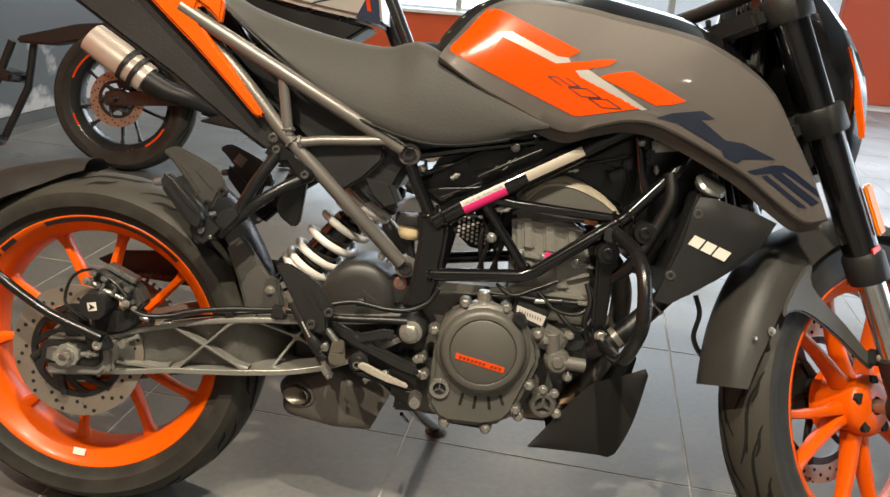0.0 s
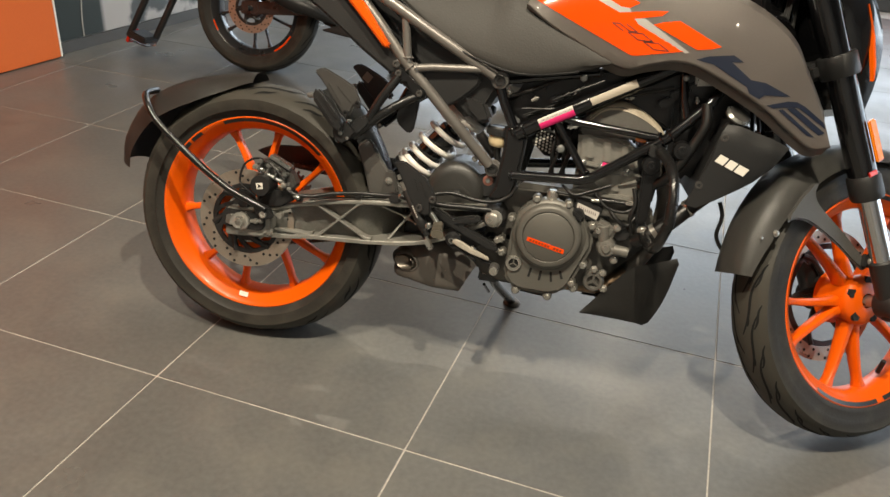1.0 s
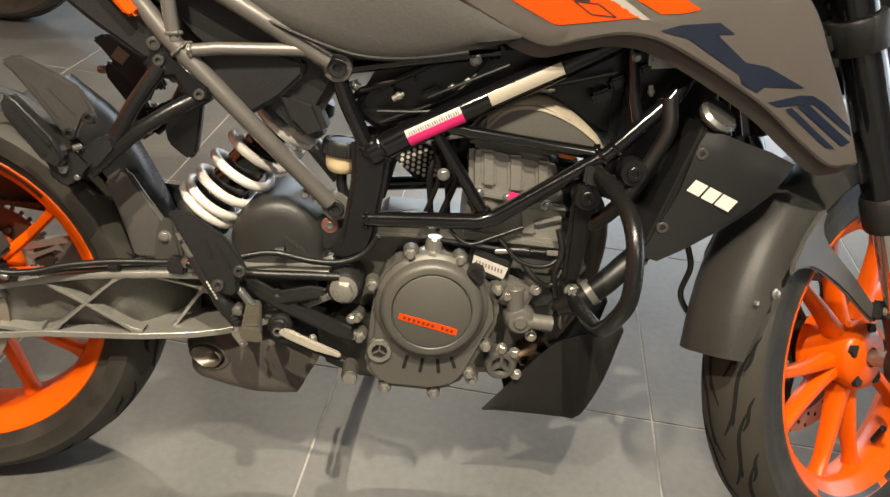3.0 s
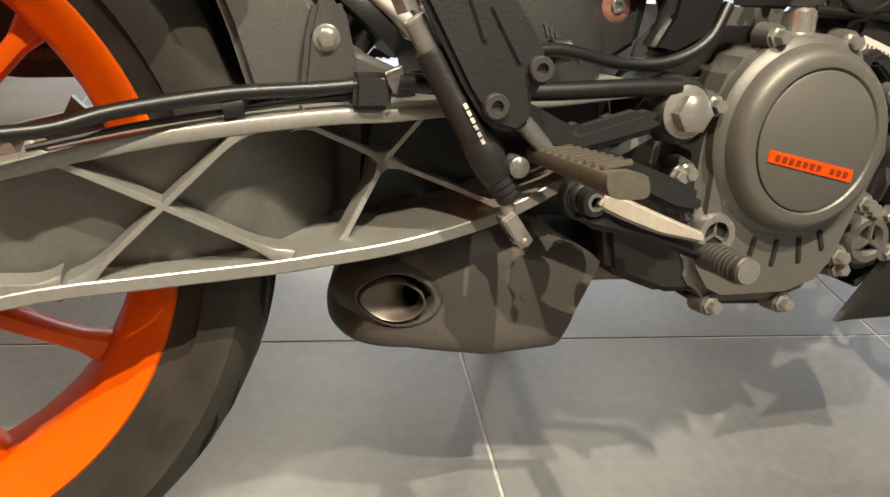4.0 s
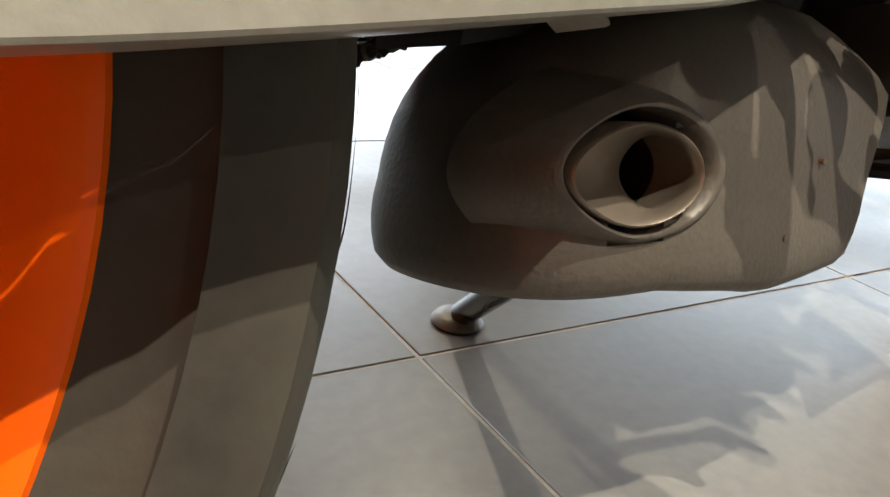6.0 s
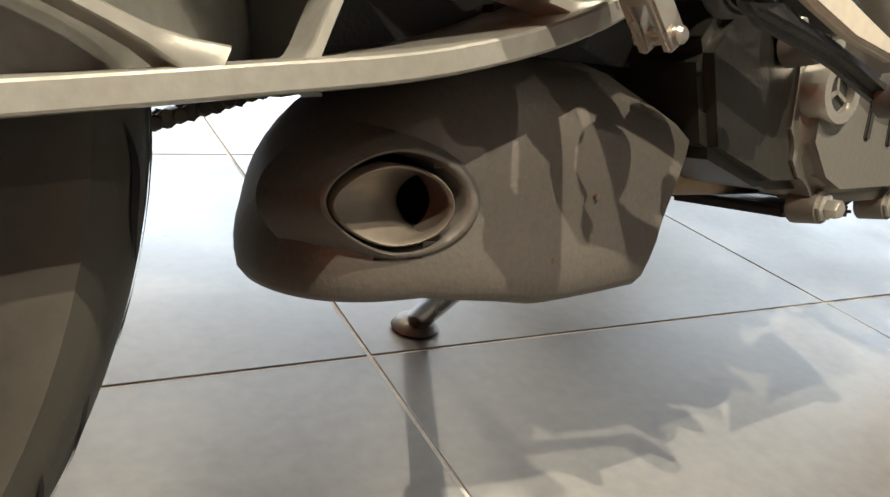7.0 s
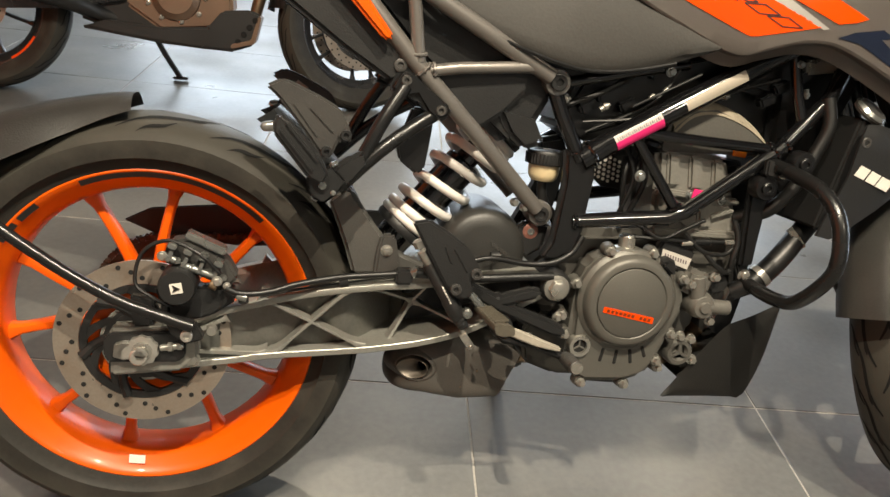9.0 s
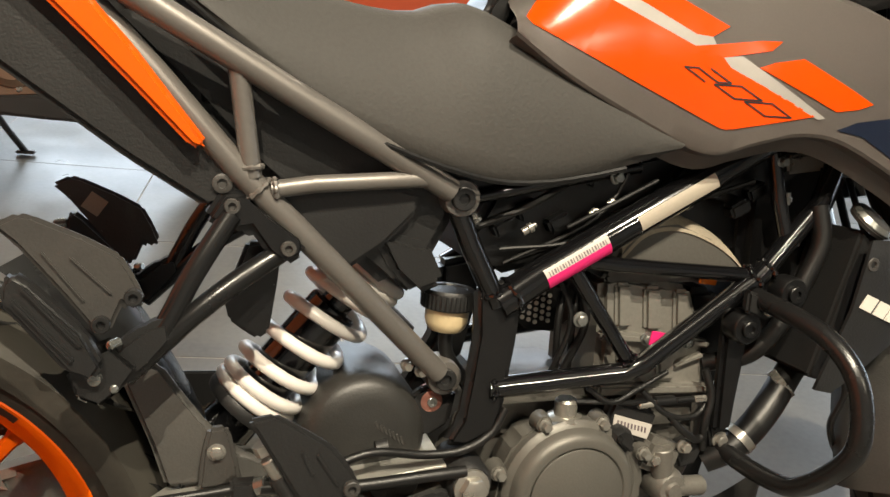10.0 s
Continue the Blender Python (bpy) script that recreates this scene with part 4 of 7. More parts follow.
prism(bm, [(0.305, 0.400), (0.345, 0.404), (0.342, 0.420), (0.334, 0.456), (0.330, 0.462), (0.314, 0.461), (0.309, 0.440)], -0.078, -0.066, 0.004)
part("shock_bracket", bm, PLASTIC_GREY, hugger)
bm = B()
hexbolt(bm, (0.3215, -0.077, 0.438), 0.0064, 0.006)
part("bracket_bolt", bm, STEEL, hugger)

# rear shock
SA, SB = Vector((0.350, -0.005, 0.452)), Vector((0.492, -0.005, 0.622))
D = (SB - SA).normalized()
bm = B()
rod(bm, SA - D * 0.03, SA + D * 0.14, 0.028, 28, 0.003)
rod(bm, SA + D * 0.10, SB + D * 0.03, 0.017, 24, 0.003)
shock = part("rear_shock", bm, GLOSS, bike, "rear shock absorber with white coil spring")
bm = B()
U = D.orthogonal().normalized()
V = D.cross(U)
pts = []
for i in range(8 * 22 + 1):
    t = i / (8 * 22)
    a = 2 * math.pi * 8.0 * t
    h = 0.012 + 0.182 * (t + 0.10 * math.sin(2 * math.pi * t) * -1)
    pts.append(SA + D * h + 0.041 * (math.cos(a) * U + math.sin(a) * V))
tube(bm, pts, 0.0068, 12, False)
part("coil_spring", bm, SPRING, shock, "white painted coil spring")
bm = B()
lathe(bm, [(0.016, 0.0), (0.044, 0.0), (0.046, 0.006), (0.044, 0.012), (0.016, 0.012)], SA - D * 0.002, D, 32, True)
lathe(bm, [(0.014, 0.0), (0.046, 0.0), (0.047, 0.008), (0.040, 0.016), (0.014, 0.016)], SA + D * 0.200, D, 32, True)
lathe(bm, [(0.012, 0.0), (0.036, 0.0), (0.038, 0.02), (0.030, 0.03), (0.012, 0.03)], SA + D * 0.217, D, 24, True)
pieces("spring_seat", bm, PLASTIC, shock)

# silver-grey subframe
bm = B()
tube(bm, [(0.170, -0.118, 0.886), (0.200, -0.118, 0.869), (0.391, -0.108, 0.766), (0.530, -0.094, 0.693)], 0.0118, 16, False)
sub = part("subframe", bm, SUBFRAME, bike, "matt titanium-grey tubular rear subframe")
for nm, pts, r in (("lower_tube", [(0.205, -0.100, 0.848), (0.268, -0.100, 0.782), (0.336, -0.104, 0.705), (0.430, -0.092, 0.612), (0.538, -0.066, 0.503)], 0.0115),
                   ("cross_tube", [(0.362, -0.106, 0.690), (0.400, -0.104, 0.696), (0.490, -0.101, 0.703), (0.510, -0.097, 0.7032)], 0.0080),
                   ("upright_tube", [(0.333, -0.108, 0.792), (0.339, -0.107, 0.750), (0.346, -0.106, 0.700)], 0.0088)):
    bm = B()
    tube(bm, pts, r, 14, False)
    part(nm, bm, SUBFRAME, sub)
for c in ((0.541, -0.082, 0.686), (0.546, -0.052, 0.496)):
    bm = B()
    lathe(bm, [(0, -0.012), (0.0172, -0.012), (0.0185, -0.010), (0.0185, 0.020), (0, 0.020)], c, (0, 1, 0), 28)
    part("lug", bm, SUBFRAME, sub)
    bm = B()
    capbolt(bm, (c[0], c[1] - 0.0125, c[2]), 0.0115, 0.006)
    pieces("lug_bolt", bm, PLASTIC, sub, "black socket bolt")
bm = B()
for y in (0.112,):
    tube(bm, [(0.170, y, 0.886), (0.391, 0.106, 0.766), (0.530, 0.094, 0.693)], 0.0135, 12, False)
    tube(bm, [(0.205, y, 0.828), (0.345, 0.110, 0.695), (0.538, 0.066, 0.503)], 0.0135, 12, False)
pieces("far_tube", bm, SUBFRAME, sub)

for c, d, r in (((0.366, -0.106, 0.691), (1, 0, 0.15), 0.0083), ((0.345, -0.106, 0.709), (0.12, 0, -1), 0.0091), ((0.352, -0.103, 0.690), (0.7, 0, -0.7), 0.0117)):
    bm = B()
    dd = Vector(d).normalized()
    u1 = dd.cross(Vector((0, 1, 0))).normalized()
    u2 = dd.cross(u1)
    ring = [Vector(c) + (u1 * math.cos(2 * math.pi * k / 30) + u2 * math.sin(2 * math.pi * k / 30)) * r for k in range(31)]
    tube(bm, ring, [0.0024 + 0.0008 * math.sin(9 * 2 * math.pi * k / 30) for k in range(31)], 7, False, 1)
    part("weld", bm, SUBFRAME, sub)

# tail: black side panel, orange stripe, under-seat box
bm = B()
prism(bm, [(-0.16, 0.985), (-0.007, 0.882), (0.068, 0.833), (0.152, 0.780), (0.247, 0.711), (0.309, 0.672), (0.336, 0.676), (0.346, 0.692), (0.330, 0.716), (0.290, 0.760), (0.225, 0.840), (0.19, 0.90), (0.13, 0.96), (0.0, 1.03)], -0.104, -0.080, 0.006)
tail = part("tail_panel", bm, PLASTIC, bike, "black plastic tail side panel")
bm = B()
prism(bm, [(-0.16, 0.985), (-0.007, 0.882), (0.152, 0.780), (0.309, 0.672), (0.336, 0.676), (0.290, 0.760), (0.19, 0.90), (0.0, 1.03)], 0.080, 0.104, 0.006)
box(bm, (0.17, 0, 0.80), (0.30, 0.165, 0.05), 0.01, (0, 34, 0))
part("far_panel", bm, PLASTIC, tail)
bm = B()
prism(bm, [(0.050, 0.960), (0.114, 0.900), (0.156, 0.862), (0.194, 0.828), (0.220, 0.803), (0.252, 0.771), (0.296, 0.7255), (0.304, 0.7225), (0.310, 0.729), (0.281, 0.766), (0.254, 0.801), (0.226, 0.832), (0.205, 0.860), (0.196, 0.880), (0.200, 0.892), (0.214, 0.884), (0.236, 0.862), (0.240, 0.90), (0.18, 0.965)], -0.1275, -0.110, 0.005, 3)
part("orange_stripe", bm, ORANGE, tail, "long tapered gloss orange panel")
bm = B()
capbolt(bm, (0.322, -0.104, 0.694), 0.0085, 0.004)
part("panel_bolt", bm, PLASTIC_GREY, tail)
bm = B()
prism(bm, [(0.215, 0.835), (0.300, 0.755), (0.352, 0.700), (0.480, 0.590), (0.510, 0.600), (0.545, 0.670), (0.54, 0.700), (0.40, 0.775), (0.27, 0.85)], -0.075, 0.075, 0.012)
boxy = part("airbox", bm, PLASTIC, bike, "black airbox and side covers inside the subframe")
bm = B()
prism(bm, [(0.356, 0.688), (0.46, 0.700), (0.500, 0.690), (0.500, 0.672), (0.470, 0.640), (0.430, 0.612), (0.400, 0.640)], -0.092, -0.074, 0.005)
prism(bm, [(0.455, 0.655), (0.515, 0.640), (0.535, 0.600), (0.505, 0.588), (0.480, 0.610)], -0.085, -0.04, 0.008)
part("side_cover", bm, PLASTIC, boxy)
bm = B()
prism(bm, [(0.326, 0.586), (0.330, 0.568), (0.345, 0.556), (0.356, 0.549), (0.366, 0.556), (0.372, 0.600), (0.376, 0.640), (0.345, 0.640)], -0.085, -0.070, 0.003)
part("hanger_plate", bm, BLACK, boxy)

# seat
seat_bot = [(0.215, 0.905), (0.262, 0.868), (0.343, 0.805), (0.428, 0.749), (0.540, 0.712), (0.612, 0.708), (0.700, 0.725), (0.756, 0.743)]
seat_top = [(0.150, 0.955), (0.240, 0.902), (0.327, 0.872), (0.412, 0.853), (0.488, 0.8455), (0.537, 0.858), (0.600, 0.833), (0.764, 0.757)]
rings = []
for i in range(33):
    u = i / 32
    b, t = curve2(seat_bot, u), curve2(seat_top, u)
    yb = 0.088 + 0.026 * min(1, u * 1.6)
    yt = 0.060 + 0.012 * u
    if u > 0.60:
        yt += (0.112 - yt) * ((u - 0.60) / 0.40) ** 0.5
    half = [(b.x, yb - 0.016, b.y + 0.004), (b.x, yb - 0.004, b.y), (b.x, yb, b.y + 0.007)]
    for k in range(1, 6):
        v = k / 6
        half.append((b.x + (t.x - b.x) * v, yb + (yt - yb) * v ** 1.3 + 0.006 * math.sin(math.pi * v), b.y + (t.y - b.y) * v))
    half += [(t.x, yt, t.y), (t.x, yt * 0.85, t.y + 0.008), (t.x, yt * 0.4, t.y + 0.012)]
    rings.append([(x, -y, z) for x, y, z in half] + [(x, y, z) for x, y, z in half[::-1]])
bm = B()
loft(bm, rings)
seat = part("seat", bm, SEAT, bike, "one-piece dark grey vinyl seat", None, 50)
bm = B()
sp = [curve2(seat_bot, k / 30) for k in range(28)]
tube(bm, [(p.x, -(0.091 + 0.024 * min(1, k / 30 * 1.6)), p.y - 0.002) for k, p in enumerate(sp)], 0.0028, 6, False)
part("seat_seam", bm, BLACK, seat)
# block added to darken the gap where light came through below the seat
bm = B()
prism(bm, [(0.43, 0.735), (0.54, 0.694), (0.62, 0.690), (0.74, 0.714), (0.74, 0.735), (0.62, 0.722), (0.54, 0.728), (0.44, 0.765)], -0.076, 0.076, 0.004)
part("under_seat_filler", bm, PLASTIC, seat, "black filler added under the seat to keep light out")

# tank cover with shrouds
tb = [(0.577, 0.840), (0.629, 0.808), (0.690, 0.779), (0.780, 0.743), (0.832, 0.755), (0.880, 0.766), (0.935, 0.757), (1.044, 0.706), (1.107, 0.664), (1.154, 0.636), (1.188, 0.642)]
tt = [(0.588, 0.868), (0.632, 0.913), (0.690, 0.935), (0.770, 0.930), (0.850, 0.914), (0.946, 0.895), (0.991, 0.880), (1.046, 0.851), (1.090, 0.814), (1.122, 0.765), (1.168, 0.690)]
rings = []
NU = 60
for i in range(NU + 1):
    u = i / NU
    b, t = curve2(tb, u), curve2(tt, u)
    yb = float(np.interp(u, [0, 0.22, 0.32, 0.42, 0.55, 0.75, 1], [0.107, 0.114, 0.121, 0.136, 0.147, 0.150, 0.146]))
    yt = float(np.interp(u, [0, 0.15, 0.40, 0.60, 0.8, 1], [0.056, 0.078, 0.110, 0.130, 0.140, 0.138]))
    bulge = float(np.interp(u, [0, 0.3, 0.6, 1], [0.008, 0.009, 0.005, 0.002]))
    half = [(b.x - 0.006, yb - 0.024, b.y - 0.018), (b.x - 0.001, yb - 0.012, b.y - 0.004), (b.x, yb - 0.002, b.y - 0.0015), (b.x, yb, b.y + 0.002)]
    for k in range(1, 10):
        v = k / 10
        half.append((b.x + (t.x - b.x) * v, yb + (yt - yb) * v + bulge * math.sin(math.pi * v), b.y + (t.y - b.y) * v))
    half += [(t.x, yt, t.y), (t.x + 0.002, yt - 0.007, t.y + 0.004), (t.x + 0.004, yt - 0.028, t.y + 0.013)]
    rings.append(half)
bm = B()
loft(bm, [[(x, -y, z) for x, y, z in r] for r in rings], False, False)
loft(bm, [[(x, y, z) for x, y, z in r] for r in rings], False, False)
bmesh.ops.solidify(bm, geom=bm.faces[:], thickness=0.003)
probe = B()
loft(probe, [[(x, -y, z) for x, y, z in r] for r in rings], False, False)
bmesh.ops.recalc_face_normals(probe, faces=probe.faces[:])
TANK_BVH = BVHTree.FromBMesh(probe)
probe.free()
tank = part("tank_cover", bm, TANK, bike, "warm grey satin tank cover with pointed shrouds", None, 30)
bm = B()
rt = []
for i in range(4, 49):
    x, y, z = rings[i][-1]
    rt.append([(x, y * s, z - 0.004 + (0.012 + 0.030 * min(1, max(0, (x - 0.72) / 0.12))) * (1 - s * s)) for s in (-1, -0.6, -0.2, 0.2, 0.6, 1)] + [(x, y * s, z - 0.05) for s in (1, -1)])
loft(bm, rt)
part("tank_top", bm, GLOSS, tank, "gloss black tank top")
bm = B()
prism(bm, [(0.5630, 0.846), (0.5685, 0.871), (0.5836, 0.893), (0.6049, 0.919), (0.6356, 0.941), (0.672, 0.953), (0.705, 0.950), (0.650, 0.926), (0.615, 0.892), (0.594, 0.846)], -0.042, 0.042, 0.008, 3)
part("rear_arch", bm, BLACK, tank, "black arched rear edge of the tank")
bm = B()
prism(bm, [(0.60, 0.835), (0.70, 0.782), (0.79, 0.752), (0.89, 0.762), (0.96, 0.745), (1.06, 0.715), (1.06, 0.80), (0.95, 0.87), (0.72, 0.92)], -0.095, 0.095, 0.01)
part("fuel_tank", bm, PLASTIC, tank, "black fuel tank under the cover")


def film(name, polys, material, parent, label="", off=0.0012):
    bm = B()
    for p in polys:
        join(bm, laid(p, TANK_BVH, 4, off))
    return part(name, bm, material, parent, label)


film("orange_graphic", [[(0.596, 0.850), (0.592, 0.857), (0.648, 0.926), (0.668, 0.922), (0.665, 0.886), (0.673, 0.880), (0.645, 0.829)],
                        [(0.668, 0.922), (0.795, 0.865), (0.777, 0.854), (0.760, 0.855), (0.687, 0.889), (0.665, 0.886)],
                        [(0.673, 0.880), (0.759, 0.844), (0.789, 0.835), (0.797, 0.826), (0.8885, 0.785), (0.868, 0.781), (0.805, 0.7675), (0.7965, 0.7665), (0.790, 0.768), (0.645, 0.829)],
                        [(0.759, 0.844), (0.781, 0.847), (0.828, 0.854), (0.850, 0.855), (0.838, 0.845), (0.808, 0.839), (0.789, 0.835)],
                        [(0.826, 0.828), (0.842, 0.834), (0.873, 0.840), (0.956, 0.801), (0.938, 0.795), (0.912, 0.791)]], ORANGE_DECAL, tank, "orange tank graphic")
film("pale_stripe", [[(0.687, 0.889), (0.760, 0.855), (0.777, 0.854), (0.781, 0.847), (0.759, 0.844), (0.673, 0.880), (0.665, 0.886)], [(0.789, 0.835), (0.808, 0.838), (0.900, 0.784), (0.892, 0.782), (0.797, 0.826)]], STRIPE, tank, "pale grey stripe")
film("dark_graphic", [[(0.914, 0.773), (0.937, 0.782), (0.981, 0.789), (1.001, 0.778), (0.980, 0.776), (0.947, 0.768)], [(0.947, 0.768), (0.980, 0.776), (1.020, 0.748), (1.015, 0.734)],
                      [(1.015, 0.734), (1.020, 0.748), (1.047, 0.746), (1.097, 0.726), (1.049, 0.723), (1.041, 0.715), (1.021, 0.723)],
                      [(1.057, 0.705), (1.093, 0.717), (1.110, 0.718), (1.114, 0.708), (1.089, 0.705), (1.070, 0.701)], [(1.110, 0.718), (1.127, 0.711), (1.172, 0.682), (1.172, 0.674), (1.152, 0.686), (1.114, 0.708)],
                      [(1.094, 0.704), (1.108, 0.707), (1.172, 0.667), (1.162, 0.661)], [(1.080, 0.699), (1.087, 0.702), (1.155, 0.657), (1.142, 0.658)]], INK, tank, "dark blue angular lettering shapes")


def slant(x, z):
    """From flat lettering to the slanted line of the tank's digits."""
    return 0.749 + 0.0275 * x + 0.0212 * (1 - z), 0.8235 - 0.0123 * (1 - z)


strokes = []
for k, pts in enumerate(([(1, 1), (1, 0), (0.5, 0), (0.5, 1), (0, 1), (0, 0)], [(0, 0), (0, 1), (1, 1), (1, 0), (0, 0)], [(0, 0), (0, 1), (1, 1), (1, 0), (0, 0)])):
    strokes += [[(x + 0.032 * k, z - 0.0145 * k) for x, z in q] for q in ribbon([slant(x, z) for x, z in pts], 0.0014)]
film("number_200", strokes, BLACK_INK, tank, "black outlined digits 200", 0.0020)

# radiator, its side guards
bm = B()
prism(bm, [(0.955, 0.500), (0.990, 0.490), (1.035, 0.655), (1.00, 0.668)], -0.118, 0.118, 0.004)
rad = part("radiator", bm, PLASTIC, bike, "black radiator behind its side guards")
bm = B()
for k in range(30):
    z = 0.51 + 0.0048 * k
    x = 0.992 + (z - 0.49) * 0.27
    box(bm, (x + 0.002, 0, z), (0.004, 0.22, 0.0014), 0)
part("radiator_fins", bm, ENGINE_LIGHT, rad)
for s in (1, -1):
    rings = []
    prof = [[(0.945, 0.494), (0.978, 0.583), (0.988, 0.640), (0.998, 0.658)], [(0.968, 0.489), (1.005, 0.580), (1.020, 0.640), (1.020, 0.658)], [(1.000, 0.508), (1.045, 0.580), (1.055, 0.620), (1.050, 0.650)], [(1.037, 0.534), (1.080, 0.586), (1.092, 0.620), (1.085, 0.641)], [(1.066, 0.556), (1.098, 0.590), (1.112, 0.615), (1.121, 0.627)]]
    for i, row in enumerate(prof):
        rings.append([(x, -s * (0.131 + 0.008 * math.sin(j / 3 * math.pi) - 0.010 * (i / 4) ** 2 + (0.006 if j == 0 else 0)), z) for j, (x, z) in enumerate(row)])
    bm = B()
    loft(bm, rings, False, False)
    bmesh.ops.subdivide_edges(bm, edges=bm.edges[:], cuts=2, use_grid_fill=True, smooth=0.3)
    bmesh.ops.solidify(bm, geom=bm.faces[:], thickness=0.004)
    part("radiator_guard", bm, PLASTIC, rad, "matt black radiator side guard")
    if s == 1:
        bm = B()
        for x, z in ((0.996, 0.634), (0.966, 0.535)):
            capbolt(bm, (x, -0.138, z), 0.0078, 0.005)
        pieces("guard_bolt", bm, PLASTIC_GREY, rad)
        # white brand shapes as three slanted blocks
        bm = B()
        o, ux, uz = Vector((0.985, 0, 0.587)), Vector((0.056, 0, -0.0215)), Vector((0.008, 0, 0.0150))
        for x0, x1 in ((0.02, 0.32), (0.38, 0.66), (0.72, 1.06)):
            vs = [o + ux * x + uz * z for x, z in ((x0, 0), (x1, 0), (x1 + 0.02, 1), (x0 + 0.02, 1))]
            prism(bm, [(v.x, v.z) for v in vs], -0.1425, -0.1400, 0)
        pieces("white_emblem", bm, WHITE, rad, "plain white slanted emblem block")
# block added to darken the see-through gap between frame and radiator
bm = B()
prism(bm, [(0.905, 0.545), (0.955, 0.520), (1.010, 0.620), (1.050, 0.720), (0.965, 0.775), (0.900, 0.740)], -0.045, 0.080, 0.012)
part("radiator_gap_filler", bm, BLACK, rad, "black filler added in the gap behind the radiator")
bm = B()
lathe(bm, [(0, 0), (0.024, 0), (0.026, 0.006), (0.022, 0.012), (0, 0.014)], (1.016, -0.105, 0.672), (0.35, -0.55, 0.8), 28)
part("radiator_cap", bm, PLASTIC_GREY, rad, "round dark radiator cap")
bm = B()
lathe(bm, [(0.021, 0.004), (0.0255, 0.004), (0.0262, 0.0075), (0.022, 0.0125)], (1.016, -0.105, 0.672), (0.35, -0.55, 0.8), 28, True)
part("cap_ring", bm, GUNMETAL, rad, "worn metal rim of the cap")
bm = B()
tube(bm, [(1.000, -0.055, 0.505), (0.975, -0.065, 0.482), (0.945, -0.078, 0.453), (0.918, -0.084, 0.426), (0.892, -0.084, 0.403), (0.866, -0.074, 0.384)], [0.0165, 0.0165, 0.017, 0.017, 0.016, 0.013], 16)
part("coolant_hose", bm, HOSE, rad, "thick black coolant hose")
bm = B()
for c, d in (((0.905, -0.084, 0.4145), (0.026, 0.0, 0.023)), ((0.965, -0.069, 0.4725), (0.030, -0.011, 0.028))):
    lathe(bm, [(0.0172, -0.005), (0.0190, -0.005), (0.0190, 0.005), (0.0172, 0.005)], c, d, 28, True)
pieces("hose_clamp", bm, STEEL, rad)
bm = B()
tube(bm, [(1.02, -0.10, 0.50), (1.03, -0.10, 0.47), (1.028, -0.09, 0.43), (1.045, -0.08, 0.40), (1.075, -0.06, 0.375)], 0.0042, 8)
part("overflow_hose", bm, HOSE, rad)
bm = B()
tube(bm, [(0.958, -0.092, 0.690), (0.962, -0.10, 0.650), (0.948, -0.10, 0.610), (0.925, -0.10, 0.560), (0.895, -0.09, 0.52), (0.86, -0.06, 0.50)], 0.0105, 12)
part("upper_hose", bm, HOSE, rad)

# front frame: gloss black tubes, gusset, right and left
bm = B()
tube(bm, [(0.588, -0.086, 0.580), (0.630, -0.083, 0.607), (0.802, -0.083, 0.705), (0.900, -0.075, 0.762), (1.00, -0.05, 0.85)], 0.0170, 18, False)
fr = part("frame", bm, GLOSS, bike, "gloss black steel trellis frame")
for nm, pts, r in (("lower_rail", [(0.585, -0.086, 0.492), (0.735, -0.088, 0.503), (0.760, -0.090, 0.513), (0.893, -0.092, 0.611), (0.965, -0.085, 0.690), (1.02, -0.06, 0.79)], 0.0112),
                   ("brace_tube", [(0.668, -0.083, 0.618), (0.746, -0.088, 0.512)], 0.0082),
                   ("brace_tube", [(0.672, -0.083, 0.626), (0.720, -0.083, 0.620), (0.890, -0.090, 0.610)], 0.0082),
                   ("brace_tube", [(0.903, -0.070, 0.760), (0.915, -0.080, 0.69), (0.930, -0.088, 0.640)], 0.0082),
                   ("brace_tube", [(0.530, -0.080, 0.700), (0.556, -0.084, 0.640), (0.588, -0.086, 0.580)], 0.0110),
                   ("seat_rail", [(0.541, -0.078, 0.682), (0.62, -0.08, 0.700), (0.74, -0.07, 0.722)], 0.0075)):
    bm = B()
    tube(bm, pts, r, 16, False)
    part(nm, bm, GLOSS, fr)
bm = B()
prism(bm, [(0.562, 0.600), (0.606, 0.606), (0.613, 0.572), (0.612, 0.545), (0.607, 0.505), (0.604, 0.470), (0.596, 0.445), (0.566, 0.430), (0.540, 0.434), (0.556, 0.462), (0.561, 0.502), (0.566, 0.550)], -0.092, -0.074, 0.007, 3)
part("gusset_plate", bm, BLACK, fr, "black pressed frame gusset")
for c, d, r in (((0.590, -0.086, 0.4925), (1, 0, 0.07), 0.0115), ((0.741, -0.089, 0.518), (0.6, 0, -0.8), 0.009), ((0.886, -0.091, 0.606), (0.8, 0, 0.58), 0.0118), ((0.604, -0.085, 0.590), (0.84, 0, 0.5), 0.0174),
                ((0.582, -0.086, 0.592), (0.4, 0, -0.9), 0.0115), ((0.902, -0.091, 0.618), (0.75, 0, 0.6), 0.0118), ((0.680, -0.083, 0.624), (1, 0, -0.05), 0.0088), ((0.930, -0.088, 0.646), (0.3, 0, -0.9), 0.0088), ((0.878, -0.089, 0.6115), (1, 0, -0.05), 0.0088)):
    bm = B()
    dd = Vector(d).normalized()
    u1 = dd.cross(Vector((0, 1, 0))).normalized()
    u2 = dd.cross(u1)
    ring = []
    for k in range(40):
        a = 2 * math.pi * k / 40
        ring.append(Vector(c) + (u1 * math.cos(a) + u2 * math.sin(a)) * r + dd * 0.0012 * math.sin(5 * a))
    ring.append(ring[0])
